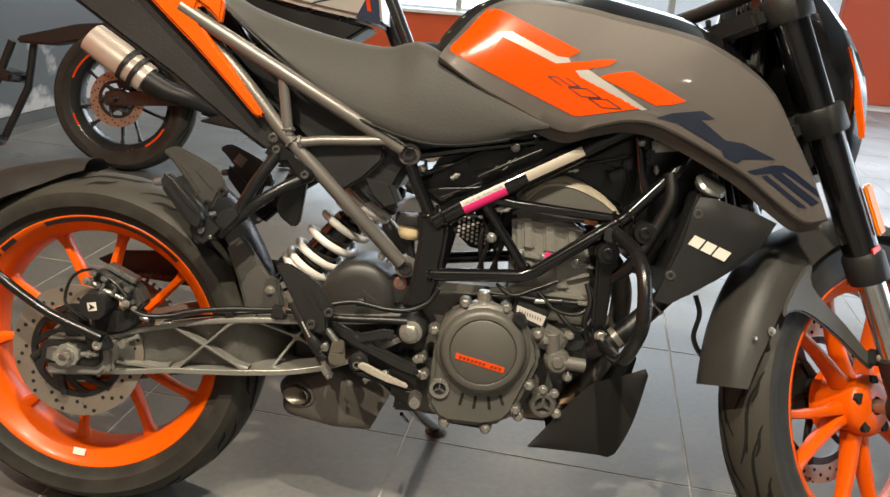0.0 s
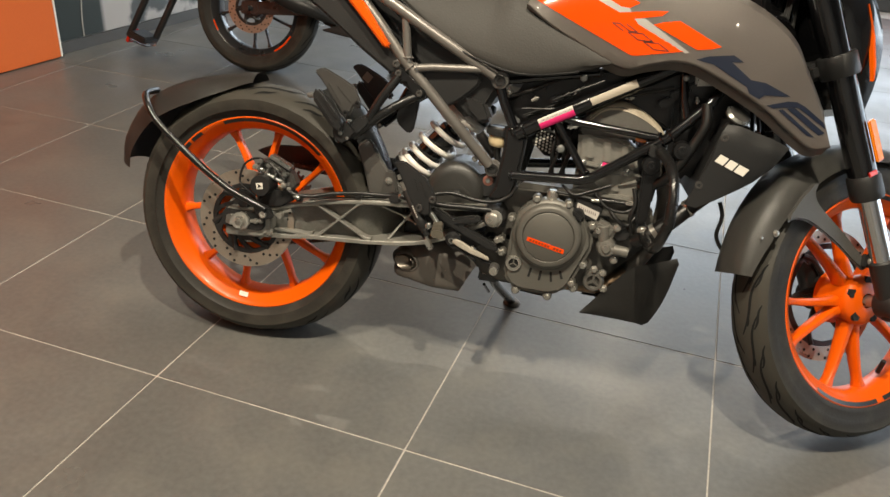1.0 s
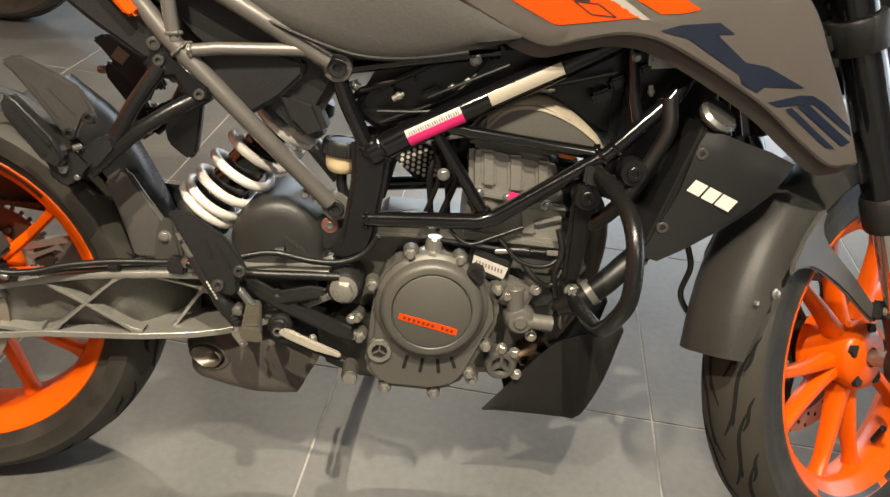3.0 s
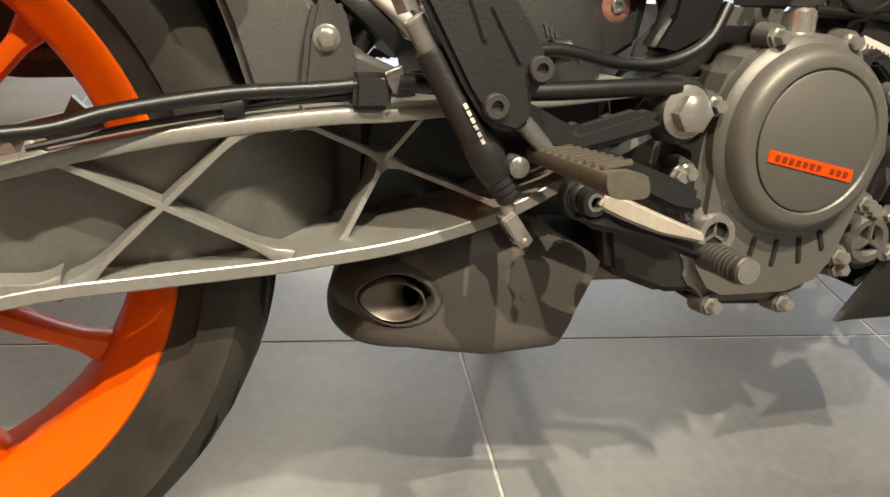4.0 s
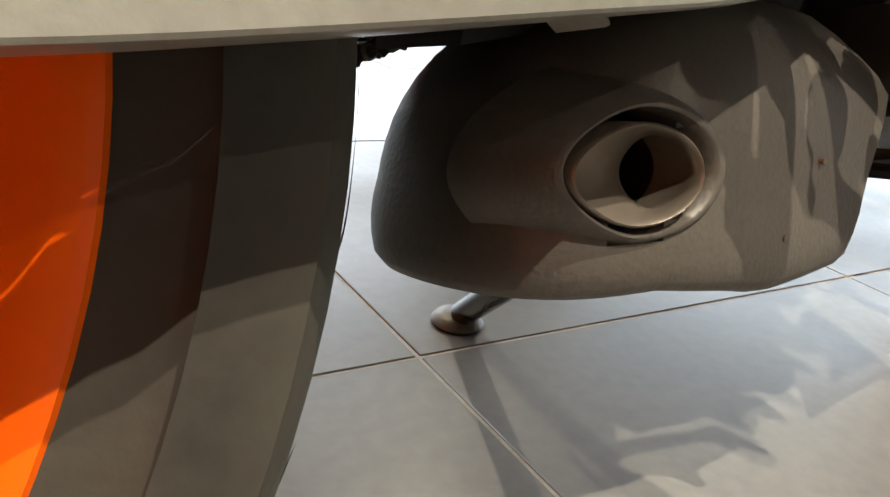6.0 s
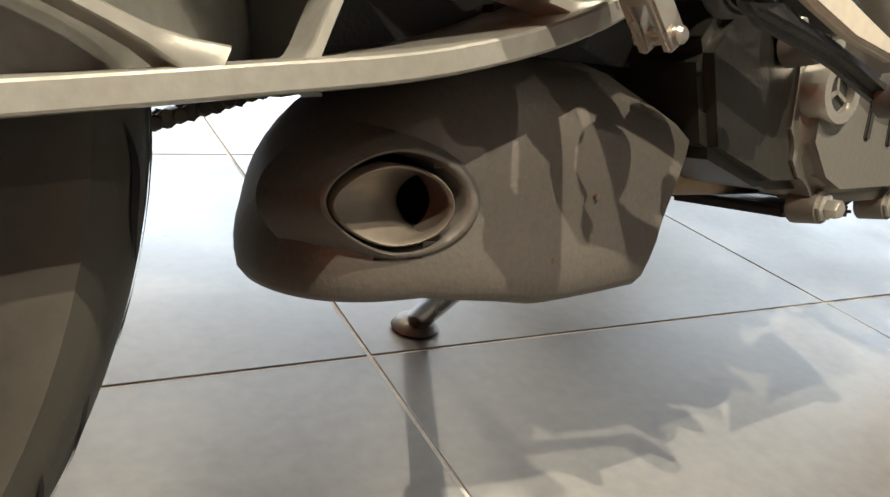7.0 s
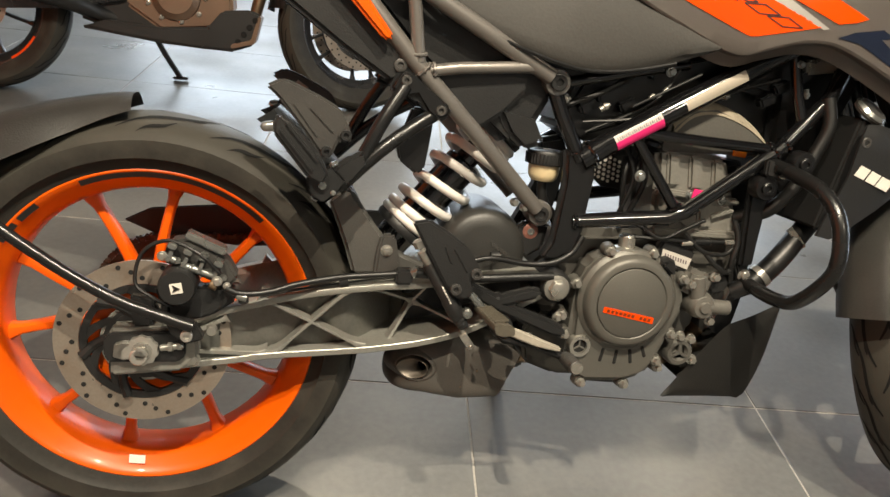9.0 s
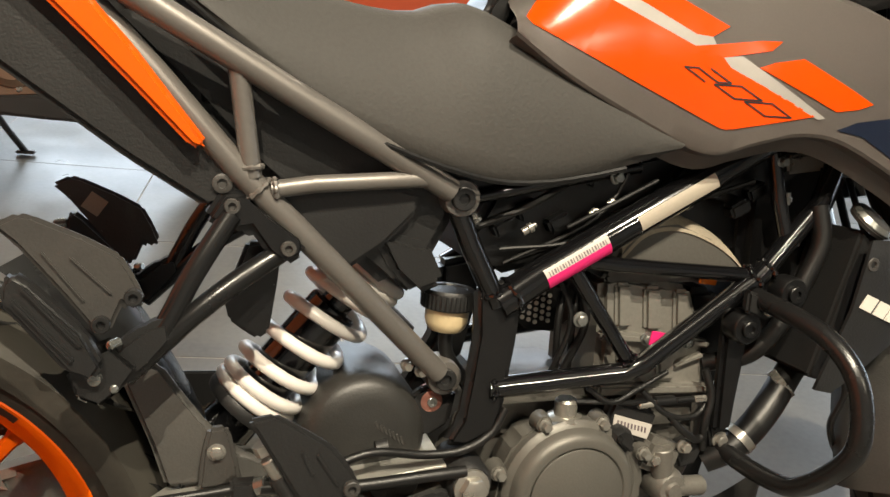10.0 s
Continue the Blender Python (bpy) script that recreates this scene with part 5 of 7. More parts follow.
    tube(bm, ring, [0.0026 + 0.0010 * math.sin(11 * 2 * math.pi * k / 40) for k in range(41)], 7, False, 1)
    part("weld", bm, GLOSS, fr)
for pts, r in (([(0.588, 0.086, 0.580), (0.802, 0.083, 0.705), (1.00, 0.05, 0.85)], 0.0170), ([(0.585, 0.086, 0.492), (0.760, 0.090, 0.513), (0.893, 0.092, 0.611), (1.02, 0.06, 0.79)], 0.0112),
               ([(0.668, 0.083, 0.618), (0.746, 0.088, 0.512)], 0.0082), ([(0.672, 0.083, 0.626), (0.890, 0.090, 0.610)], 0.0082)):
    bm = B()
    tube(bm, pts, r, 12, False)
    part("far_rail", bm, GLOSS, fr)
bm = B()
prism(bm, [(0.572, 0.592), (0.612, 0.600), (0.626, 0.560), (0.606, 0.470), (0.560, 0.425), (0.530, 0.430), (0.572, 0.510)], 0.058, 0.092, 0.008)
part("far_gusset", bm, BLACK, fr)
bm = B()
rod(bm, (1.03, 0, 0.75), (0.955, 0, 0.91), 0.034)
part("steering_head", bm, GLOSS, fr)
for x, z in ((0.926, 0.594), (0.872, 0.556)):
    bm = B()
    lathe(bm, [(0, -0.112), (0.0165, -0.112), (0.0185, -0.109), (0.0185, -0.09), (0, -0.09)], (x, 0, z), (0, 1, 0), 28)
    capbolt(bm, (x, -0.112, z), 0.0095, 0.005)
    part("mount_boss", bm, BLACK, fr, "black engine mount boss")
bm = B()
prism(bm, [(0.858, 0.572), (0.892, 0.566), (0.890, 0.520), (0.886, 0.470), (0.884, 0.430), (0.862, 0.428), (0.860, 0.480), (0.858, 0.530)], -0.094, -0.078, 0.005)
part("engine_hanger", bm, BLACK, fr)
# block added to hide the bright floor between cylinder and hanger
bm = B()
prism(bm, [(0.838, 0.475), (0.892, 0.462), (0.900, 0.545), (0.872, 0.585), (0.835, 0.585)], -0.050, 0.060, 0.008)
part("cylinder_gap_filler", bm, BLACK, fr, "black filler added in the gap ahead of the cylinder")
# stickers on the top tube
def on_tube(name, t0, t1, h0, h1, material, label):
    a, b = Vector((0.630, -0.083, 0.607)), Vector((0.802, -0.083, 0.705))
    d = (b - a).normalized()
    n = Vector((-d.z, 0, d.x))
    vs = []
    N = 8
    for i in range(N + 1):
        w = h0 + (h1 - h0) * i / N
        off = n * math.sin(w) * 0.0174 + Vector((0, -1, 0)) * math.cos(w) * 0.0174
        vs += [a + d * t0 + off, a + d * t1 + off]
    bm = B()
    add(bm, vs, [(2 * i, 2 * i + 1, 2 * i + 3, 2 * i + 2) for i in range(N)])
    return part(name, bm, material, fr, label)


on_tube("pink_label", 0.004, 0.080, -0.85, 0.0, PINK, "magenta label on the frame tube")
on_tube("code_label", 0.004, 0.080, 0.0, 0.55, CODE_PAPER, "white label strip with fine bars")
for k in range(22):
    on_tube("code_bar", 0.008 + 0.0032 * k, 0.0092 + 0.0032 * k + 0.0004 * (k % 3), 0.0 + 0.03 * (k % 3), 0.34, CODE_INK, "")
on_tube("cream_label", 0.118, 0.216, -0.42, 0.52, CREAM, "cream paper label on the frame tube")

# brake fluid reservoir
bm = B()
lathe(bm, [(0, 0.0), (0.017, 0.0), (0.0205, 0.004), (0.0225, 0.010), (0.0232, 0.024), (0, 0.024)], (0.5490, -0.045, 0.543), (0.04, 0, 1), 36)
res = part("brake_reservoir", bm, RESERVOIR, bike, "cream brake fluid reservoir with ribbed black cap")
bm = B()
lathe(bm, [(0, 0.0), (0.0268, 0.0), (0.0278, 0.002), (0.0278, 0.017), (0.026, 0.020), (0.019, 0.0205), (0.018, 0.019), (0, 0.019)], (0.5500, -0.045, 0.567), (0.04, 0, 1), 36)
part("cap", bm, PLASTIC, res, "ribbed black screw cap")
bm = B()
for k in range(36):
    a = radians(10 * k)
    box(bm, (0.5503 + 0.0278 * math.cos(a), -0.045 + 0.0278 * math.sin(a), 0.576), (0.0026, 0.0026, 0.015), 0.0005)
pieces("cap_rib", bm, PLASTIC, res)
bm = B()
tube(bm, [(0.549, -0.045, 0.545), (0.553, -0.045, 0.515), (0.578, -0.045, 0.480), (0.585, -0.05, 0.455)], 0.0075, 10)
part("reservoir_hose", bm, HOSE, res)
bm = B()
for c in ((0.520, -0.062, 0.505), (0.505, -0.062, 0.512)):
    hexbolt(bm, c, 0.005, 0.010)
pieces("reservoir_bolt", bm, STEEL, res)

# front sprocket cover and neighbouring parts
bm = B()
lathe(bm, [(0, -0.0625), (0.040, -0.0615), (0.055, -0.0585), (0.0625, -0.052), (0.066, -0.042), (0.067, -0.03), (0.067, 0.06), (0, 0.06)], (0.468, 0, 0.432), (0, 1, 0), 44)
cov = part("sprocket_cover", bm, COVER_PLASTIC, bike, "round dark grey plastic cover behind the engine")
bm = B()
for k in range(7):
    box(bm, (0.478 + 0.0045 * k, -0.0622, 0.448 - 0.003 * k), (0.0022, 0.002, 0.009), 0, (0, -20, 0))
pieces("moulded_mark", bm, SEAT, cov, "small moulded mark")
bm = B()
prism(bm, [(0.512, 0.470), (0.530, 0.482), (0.566, 0.476), (0.560, 0.440), (0.535, 0.425), (0.514, 0.440)], -0.050, -0.036, 0.004)
part("frame_tab", bm, PLASTIC, cov)
bm = B()
lathe(bm, [(0, -0.052), (0.008, -0.052), (0.0118, -0.050), (0.0126, -0.047), (0.0126, -0.03), (0, -0.03)], (0.538, 0, 0.466), (0, 1, 0), 26)
part("anodised_collar", bm, RUST, cov, "reddish brown bolt collar")
bm = B()
capbolt(bm, (0.538, -0.051, 0.466), 0.0055, 0.003)
part("collar_bolt", bm, GUNMETAL, cov)

# engine
bm = B()
case = [(0.603, 0.309), (0.599, 0.271), (0.616, 0.247), (0.635, 0.238), (0.700, 0.237), (0.733, 0.247), (0.748, 0.264), (0.786, 0.362), (0.780, 0.392), (0.764, 0.418), (0.735, 0.438), (0.700, 0.446), (0.652, 0.446), (0.623, 0.430), (0.609, 0.397), (0.604, 0.352)]
prism(bm, case, -0.089, -0.040, 0.009, 3, 0.01)
eng = part("engine_case", bm, COVER, bike, "dark grey cast engine with round clutch cover")
bm = B()
prism(bm, [(0.560, 0.430), (0.60, 0.47), (0.74, 0.47), (0.82, 0.44), (0.845, 0.38), (0.83, 0.30), (0.79, 0.255), (0.70, 0.246), (0.60, 0.250), (0.550, 0.30), (0.540, 0.36)], -0.042, 0.115, 0.014)
part("crankcase", bm, ENGINE, eng)
# block added in place of dark clutter, to hide the bright floor
bm = B()
prism(bm, [(0.800, 0.330), (0.868, 0.345), (0.872, 0.400), (0.866, 0.468), (0.780, 0.470), (0.770, 0.420)], -0.045, 0.07, 0.008)
part("engine_gap_filler", bm, ENGINE, eng, "dark block added to fill the gap ahead of the cylinder")
# block added on the far side, to darken the view past the pump
bm = B()
prism(bm, [(0.800, 0.262), (0.880, 0.280), (0.918, 0.340), (0.912, 0.430), (0.870, 0.468), (0.800, 0.470)], 0.020, 0.090, 0.010)
part("far_gap_filler", bm, ENGINE, eng, "dark block added on the far side to fill see-through gaps")
bm = B()
prism(bm, [(0.530, 0.318), (0.540, 0.268), (0.590, 0.248), (0.660, 0.246), (0.660, 0.34), (0.555, 0.350)], -0.078, 0.06, 0.006)
part("sump", bm, SUMP, eng, "dark cast sump behind the cover")
CC = (0.688, 0.0, 0.374)
bm = B()
lathe(bm, [(0.0542, -0.1065), (0.0560, -0.1085), (0.0625, -0.1085), (0.0668, -0.1065), (0.0702, -0.1010), (0.0725, -0.0945), (0.0765, -0.0920), (0.0790, -0.0890), (0.0790, -0.075), (0.0, -0.075), (0.0, -0.1045), (0.0538, -0.1045)], CC, (0, 1, 0), 72)
part("clutch_cover", bm, COVER, eng, "round grey clutch cover")
bm = B()
lathe(bm, [(0, -0.1088), (0.0522, -0.1088), (0.0535, -0.1080), (0.0537, -0.1040), (0, -0.1040)], CC, (0, 1, 0), 72)
part("cover_disc", bm, COVER, eng, "flat round cover plate")
bm = B()
prism(bm, [(0.643, 0.3605), (0.6445, 0.3695), (0.7255, 0.3525), (0.7245, 0.3425)], -0.1100, -0.1084, 0.0004)
part("orange_badge", bm, ORANGE_DECAL, eng, "orange badge strip with dark marks")
bm = B()
for k in range(11):
    if k == 7:
        continue
    x = 0.649 + 0.0066 * k
    z = 0.3633 - 0.0014 * k
    prism(bm, [(x, z - 0.0016), (x + 0.0012, z + 0.0026), (x + 0.0052, z + 0.0018), (x + 0.0040, z - 0.0024)], -0.1108, -0.1099, 0)
pieces("badge_mark", bm, BADGE_INK, eng)
# flat black bars on the case: the slots' inner shade put into colour
bm = B()
for p, q in (((0.661, 0.296), (0.657, 0.274)), ((0.683, 0.293), (0.681, 0.270)), ((0.704, 0.294), (0.708, 0.271)), ((0.723, 0.299), (0.730, 0.281))):
    bar(bm, p, q, 0.0052, -0.0905, -0.086, 0.0010)
pieces("slot_shade_bar", bm, SOOT_SHADE, eng, "dark bar, coloured as a slot's inner shade")
CASE_BOLTS = [(0.604, 0.399, -0.090), (0.652, 0.449, -0.088), (0.720, 0.447, -0.088), (0.776, 0.408, -0.088), (0.586, 0.350, -0.092), (0.592, 0.322, -0.096), (0.633, 0.2375, -0.083), (0.704, 0.2345, -0.083), (0.751, 0.274, -0.086), (0.757, 0.262, -0.082), (0.770, 0.318, -0.084)]
bolt_me = None
for x, z, y in CASE_BOLTS:
    if bolt_me is None:
        bm = B()
        lathe(bm, [(0, 0), (0.0078, 0), (0.0078, 0.0025), (0.0056, 0.0035), (0.0056, 0.0090), (0.0045, 0.0105), (0, 0.0105)], (0, 0, 0), (0, -1, 0), 6)
        bolt_me = mesh_of("case_bolt", bm)
        bolt_me.materials.append(STEEL)
    bs = B()
    part("case_bolt", bolt_me, None, eng, "", Matrix.Translation((x, y, z)))
    bs.free()
bm = B()
for x, z, y in CASE_BOLTS:
    lathe(bm, [(0, 0.0), (0.0110, 0.0), (0.0092, -0.016), (0, -0.016)], (x, y + 0.016, z), (0, 1, 0), 16)
pieces("bolt_boss", bm, COVER, eng)
# oil level window, filler cap, pump covers, pipe stubs
bm = B()
lathe(bm, [(0.011, -0.094), (0.0165, -0.094), (0.0175, -0.090), (0.0175, -0.08), (0.011, -0.08)], (0.621, 0, 0.300), (0, 1, 0), 32, True)
part("sight_glass_ring", bm, STEEL, eng, "metal ring of the oil window")
bm = B()
lathe(bm, [(0, -0.0895), (0.0115, -0.0895), (0.0115, -0.085), (0, -0.085)], (0.621, 0, 0.300), (0, 1, 0), 28)
part("sight_glass", bm, SOOT_SHADE, eng)
bm = B()
for k in range(3):
    a = radians(90 + 120 * k)
    bar(bm, (0.621, 0.300), (0.621 + 0.010 * math.cos(a), 0.300 + 0.010 * math.sin(a)), 0.0022, -0.091, -0.089, 0)
pieces("sight_mark", bm, ENGINE_LIGHT, eng)
bm = B()
lathe(bm, [(0, 0), (0.0125, 0), (0.0125, 0.016), (0.010, 0.019), (0, 0.019)], (0.683, -0.072, 0.452), (0, 0, 1), 24)
lathe(bm, [(0, 0), (0.020, 0), (0.021, 0.010), (0.017, 0.013), (0, 0.013)], (0.683, -0.072, 0.440), (0, 0, 1), 24)
part("filler_neck", bm, STEEL, eng, "metal filler neck")
bm = B()
lathe(bm, [(0, -0.098), (0.012, -0.100), (0.015, -0.094), (0.015, -0.07), (0, -0.07)], (0.742, 0, 0.428), (0, 1, 0), 8)
box(bm, (0.742, -0.103, 0.428), (0.022, 0.010, 0.007), 0.002, (0, 40, 0))
part("oil_cap", bm, PLASTIC, eng, "black oil filler cap")
bm = B()
lathe(bm, [(0.011, -0.088), (0.0145, -0.094), (0.020, -0.094), (0.0235, -0.089), (0.0235, -0.06), (0.0, -0.06), (0.0, -0.086), (0.009, -0.086)], (0.798, 0.022, 0.281), (0, 1, 0), 40)
for k in range(3):
    a = radians(90 + 120 * k)
    bar(bm, (0.798, 0.281), (0.798 + 0.017 * math.cos(a), 0.281 + 0.017 * math.sin(a)), 0.005, -0.072, -0.063, 0.001)
part("filter_cover", bm, ENGINE, eng, "round three-ribbed filter cover")
bm = B()
lathe(bm, [(0, -0.104), (0.008, -0.1035), (0.010, -0.100), (0.016, -0.099), (0.0195, -0.094), (0.0215, -0.085), (0.0225, -0.05), (0, -0.05)], (0.812, 0, 0.366), (0, 1, 0), 32)
rod(bm, (0.815, -0.090, 0.366), (0.858, -0.086, 0.362), 0.0115)
rod(bm, (0.806, -0.085, 0.375), (0.800, -0.085, 0.412), 0.0125)
box(bm, (0.800, -0.075, 0.400), (0.05, 0.03, 0.04), 0.008, (0, 20, 0))
part("water_pump", bm, ENGINE_LIGHT, eng, "cast water pump housing")
for x, z, y in ((0.790, 0.400, -0.085), (0.828, 0.412, -0.085), (0.832, 0.340, -0.082), (0.815, 0.303, -0.066), (0.796, 0.308, -0.066), (0.822, 0.268, -0.066)):
    wr = B()
    hexbolt(wr, (x, y, z), 0.0062, 0.010)
    part("pump_bolt", wr, STEEL, eng)
bm = B()
prism(bm, [(0.738, 0.453), (0.787, 0.438), (0.782, 0.421), (0.737, 0.437)], -0.0820, -0.0805, 0.0003)
part("paper_label", bm, CODE_PAPER, eng, "white paper label with fine bars")
bm = B()
for k in range(9):
    x = 0.742 + 0.0044 * k
    prism(bm, [(x, 0.4405 - 0.3 * (x - 0.742)), (x, 0.4465 - 0.3 * (x - 0.742)), (x + 0.0018, 0.4460 - 0.3 * (x - 0.742)), (x + 0.0018, 0.4400 - 0.3 * (x - 0.742))], -0.0828, -0.0819, 0)
pieces("label_bar", bm, CODE_INK, eng)
bm = B()
box(bm, (0.760, -0.071, 0.440), (0.06, 0.018, 0.04), 0.004, (0, 17, 0))
part("label_plate", bm, PLASTIC, eng)
# cylinder, head, head cover
bm = B()
prism(bm, [(0.722, 0.465), (0.870, 0.462), (0.862, 0.505), (0.848, 0.550), (0.832, 0.590), (0.735, 0.604), (0.716, 0.600), (0.722, 0.540)], -0.060, 0.070, 0.008)
part("cylinder", bm, CYL, eng, "cast cylinder block")
bm = B()
prism(bm, [(0.718, 0.532), (0.860, 0.520), (0.858, 0.530), (0.718, 0.543)], -0.069, -0.055, 0.003)
prism(bm, [(0.722, 0.470), (0.868, 0.466), (0.866, 0.478), (0.722, 0.482)], -0.071, -0.055, 0.003)
for x0, x1, z0, z1 in ((0.732, 0.752, 0.545, 0.596), (0.768, 0.790, 0.541, 0.592), (0.806, 0.826, 0.537, 0.588), (0.742, 0.760, 0.484, 0.528), (0.792, 0.816, 0.482, 0.524)):
    prism(bm, [(x0 + 0.006, z0), (x1 + 0.006, z0), (x1, z1), (x0, z1)], -0.0665, -0.055, 0.004)
bar(bm, (0.760, 0.500), (0.792, 0.478), 0.005, -0.068, -0.055, 0.001)
bar(bm, (0.816, 0.500), (0.852, 0.512), 0.005, -0.068, -0.055, 0.001)
pieces("cylinder_rib", bm, CYL, eng)
for x, z in ((0.735, 0.537), (0.775, 0.534), (0.828, 0.529)):
    bm = B()
    hexbolt(bm, (x, -0.068, z), 0.0058, 0.007)
    part("cylinder_bolt", bm, GUNMETAL, eng)
rings = []
hp = [(0.712, 0.606), (0.735, 0.640), (0.762, 0.664), (0.800, 0.668), (0.845, 0.652), (0.880, 0.628), (0.895, 0.610)]
bm = B()
prism(bm, hp + [(0.890, 0.596), (0.72, 0.596)], -0.066, 0.070, 0.014, 4)
part("head_cover", bm, ENGINE, eng, "domed dark head cover")
bm = B()
hs = [curve2(hp[1:], k / 20) for k in range(21)]
loft(bm, [[(p.x, -0.0675, p.y - 0.018 + 0.011 * k / 20), (p.x, -0.0640, p.y - 0.006 + 0.004 * k / 20), (p.x, -0.054, p.y + 0.0030), (p.x, -0.010, p.y + 0.0030), (p.x, -0.010, p.y - 0.020)] for k, p in enumerate(hs)])
part("gasket_edge", bm, DUST, eng, "dusty tan upper edge of the head cover")
bm = B()
box(bm, (0.845, -0.068, 0.600), (0.022, 0.004, 0.010), 0.001, (0, 6, 0))
part("orange_tag", bm, AMBER, eng, "small orange tag")
bm = B()
box(bm, (0.783, -0.0765, 0.536), (0.017, 0.002, 0.016), 0.0005, (0, 10, 0))
part("pink_tag", bm, PINK, eng, "small magenta tag")
bm = B()
tube(bm, [(0.690, -0.080, 0.470), (0.740, -0.084, 0.468), (0.790, -0.082, 0.4645)], 0.0032, 8)
rod(bm, (0.785, -0.082, 0.465), (0.812, -0.082, 0.4655), 0.0060, 12)
rod(bm, (0.812, -0.082, 0.4655), (0.858, -0.082, 0.4665), 0.0034, 12)
part("clutch_cable", bm, BLACK, eng)
bm = B()
rod(bm, (0.765, -0.083, 0.4625), (0.792, -0.083, 0.4645), 0.0044, 12)
rod(bm, (0.836, -0.083, 0.4660), (0.852, -0.083, 0.4665), 0.0042, 6)
pieces("cable_ferrule", bm, STEEL, eng)
for pts, r in (([(0.700, -0.082, 0.486), (0.728, -0.088, 0.470), (0.762, -0.084, 0.482), (0.800, -0.078, 0.498)], 0.0030), ([(0.806, -0.086, 0.448), (0.824, -0.092, 0.430), (0.846, -0.088, 0.420), (0.862, -0.078, 0.440)], 0.0042),
               ([(0.770, -0.080, 0.478), (0.800, -0.088, 0.452), (0.838, -0.086, 0.448), (0.866, -0.076, 0.470)], 0.0034), ([(0.848, -0.080, 0.500), (0.856, -0.086, 0.470), (0.850, -0.088, 0.436), (0.858, -0.080, 0.404)], 0.0046)):
    bm = B()
    tube(bm, pts, r, 10)
    part("breather_hose", bm, HOSE, eng)
bm = B()
prism(bm, [(0.818, 0.404), (0.846, 0.418), (0.862, 0.404), (0.852, 0.384), (0.830, 0.380)], -0.080, -0.060, 0.004)
part("pump_bracket", bm, PLASTIC, eng)

# throttle body, wiring and hoses between tank and engine
bm = B()
lathe(bm, [(0, -0.02), (0.024, -0.02), (0.028, -0.01), (0.028, 0.06), (0, 0.06)], (0.690, 0, 0.560), (0.5, 1, 0.1), 24)
lathe(bm, [(0, 0), (0.030, 0), (0.030, 0.09), (0, 0.09)], (0.66, 0.010, 0.575), (0.8, 0, 0.25), 24)
box(bm, (0.64, 0.0, 0.625), (0.10, 0.08, 0.04), 0.01)
inj = part("throttle_body", bm, PLASTIC, bike, "throttle body with hoses and wiring")
random.seed(5)
for k in range(8):
    y = -0.070 + 0.045 * random.random()
    x0, z0 = 0.545 + 0.06 * random.random(), 0.60 + 0.09 * random.random()
    x2, z2 = 0.70 + 0.20 * random.random(), 0.690 + 0.055 * random.random()
    x1, z1 = (x0 + x2) / 2 + 0.03 * random.uniform(-1, 1), (z0 + z2) / 2 + 0.025 * random.uniform(-1, 1)
    wr = B()
    tube(wr, [(x0, y, z0), (x1, y - 0.012 * random.random(), z1), (x2, y, z2)], random.choice((0.0018, 0.0022, 0.0030, 0.0044)), 8)
    part("wire", wr, HOSE, inj)
for k in range(4):
    x0 = 0.668 + 0.012 * k
    wr = B()
    tube(wr, [(x0, -0.06 + 0.008 * k, 0.60), (x0 + 0.012 * (-1) ** k, -0.07 + 0.006 * k, 0.555), (x0 - 0.004, -0.06 + 0.008 * k, 0.49)], 0.0034 + 0.0006 * (k % 3), 8)
    part("wire", wr, HOSE, inj)
for x, z in ((0.60, 0.655), (0.625, 0.672), (0.66, 0.66), (0.70, 0.71), (0.735, 0.72), (0.90, 0.70), (0.935, 0.72), (0.88, 0.68)):
    wr = B()
    box(wr, (x, -0.055, z), (0.026, 0.020, 0.016), 0.003, (0, -28, 0))
    part("connector", wr, BLACK, inj)
bm = B()
prism(bm, [(0.555, 0.625), (0.590, 0.690), (0.640, 0.708), (0.80, 0.742), (0.80, 0.700), (0.70, 0.650), (0.640, 0.610), (0.60, 0.600)], -0.050, 0.05, 0.008)
part("air_duct", bm, BLACK, inj, "black air duct under the seat")
# block added to darken the open gap between frame and head cover
bm = B()
prism(bm, [(0.690, 0.640), (0.740, 0.668), (0.800, 0.672), (0.900, 0.620), (0.945, 0.640), (0.960, 0.750), (0.800, 0.745), (0.690, 0.700)], -0.028, 0.060, 0.008)
part("head_gap_filler", bm, BLACK, inj, "black filler added in the gap over the head cover")
bm = B()
prism(bm, [(0.80, 0.700), (0.90, 0.680), (0.95, 0.70), (0.95, 0.76), (0.86, 0.77)], -0.05, 0.05, 0.01)
part("wiring_box", bm, BLACK, inj)
for x, z, r in ((0.710, 0.711, 0.0056), (0.685, 0.561, 0.0062), (0.91, 0.735, 0.0045)):
    wr = B()
    hexbolt(wr, (x, -0.080, z), r, 0.008)
    part("small_bolt", wr, GUNMETAL, inj)
# sparkling small fittings on the loom
for p, d, r, h in (((0.611, -0.080, 0.652), (0.8, 0, 0.5), 0.0042, 0.016), ((0.622, -0.082, 0.5996), (0.5, 0, 0.8), 0.0040, 0.012), ((0.559, -0.072, 0.669), (0.4, 0, -0.8), 0.0055, 0.012),
                   ((0.680, -0.086, 0.673), (0.8, 0, 0.45), 0.0030, 0.010), ((0.700, -0.086, 0.684), (0.8, 0, 0.45), 0.0030, 0.008), ((0.800, -0.060, 0.680), (0.9, 0, 0.1), 0.0035, 0.018), ((0.940, -0.062, 0.700), (0.2, 0, -0.9), 0.0036, 0.014)):
    wr = B()
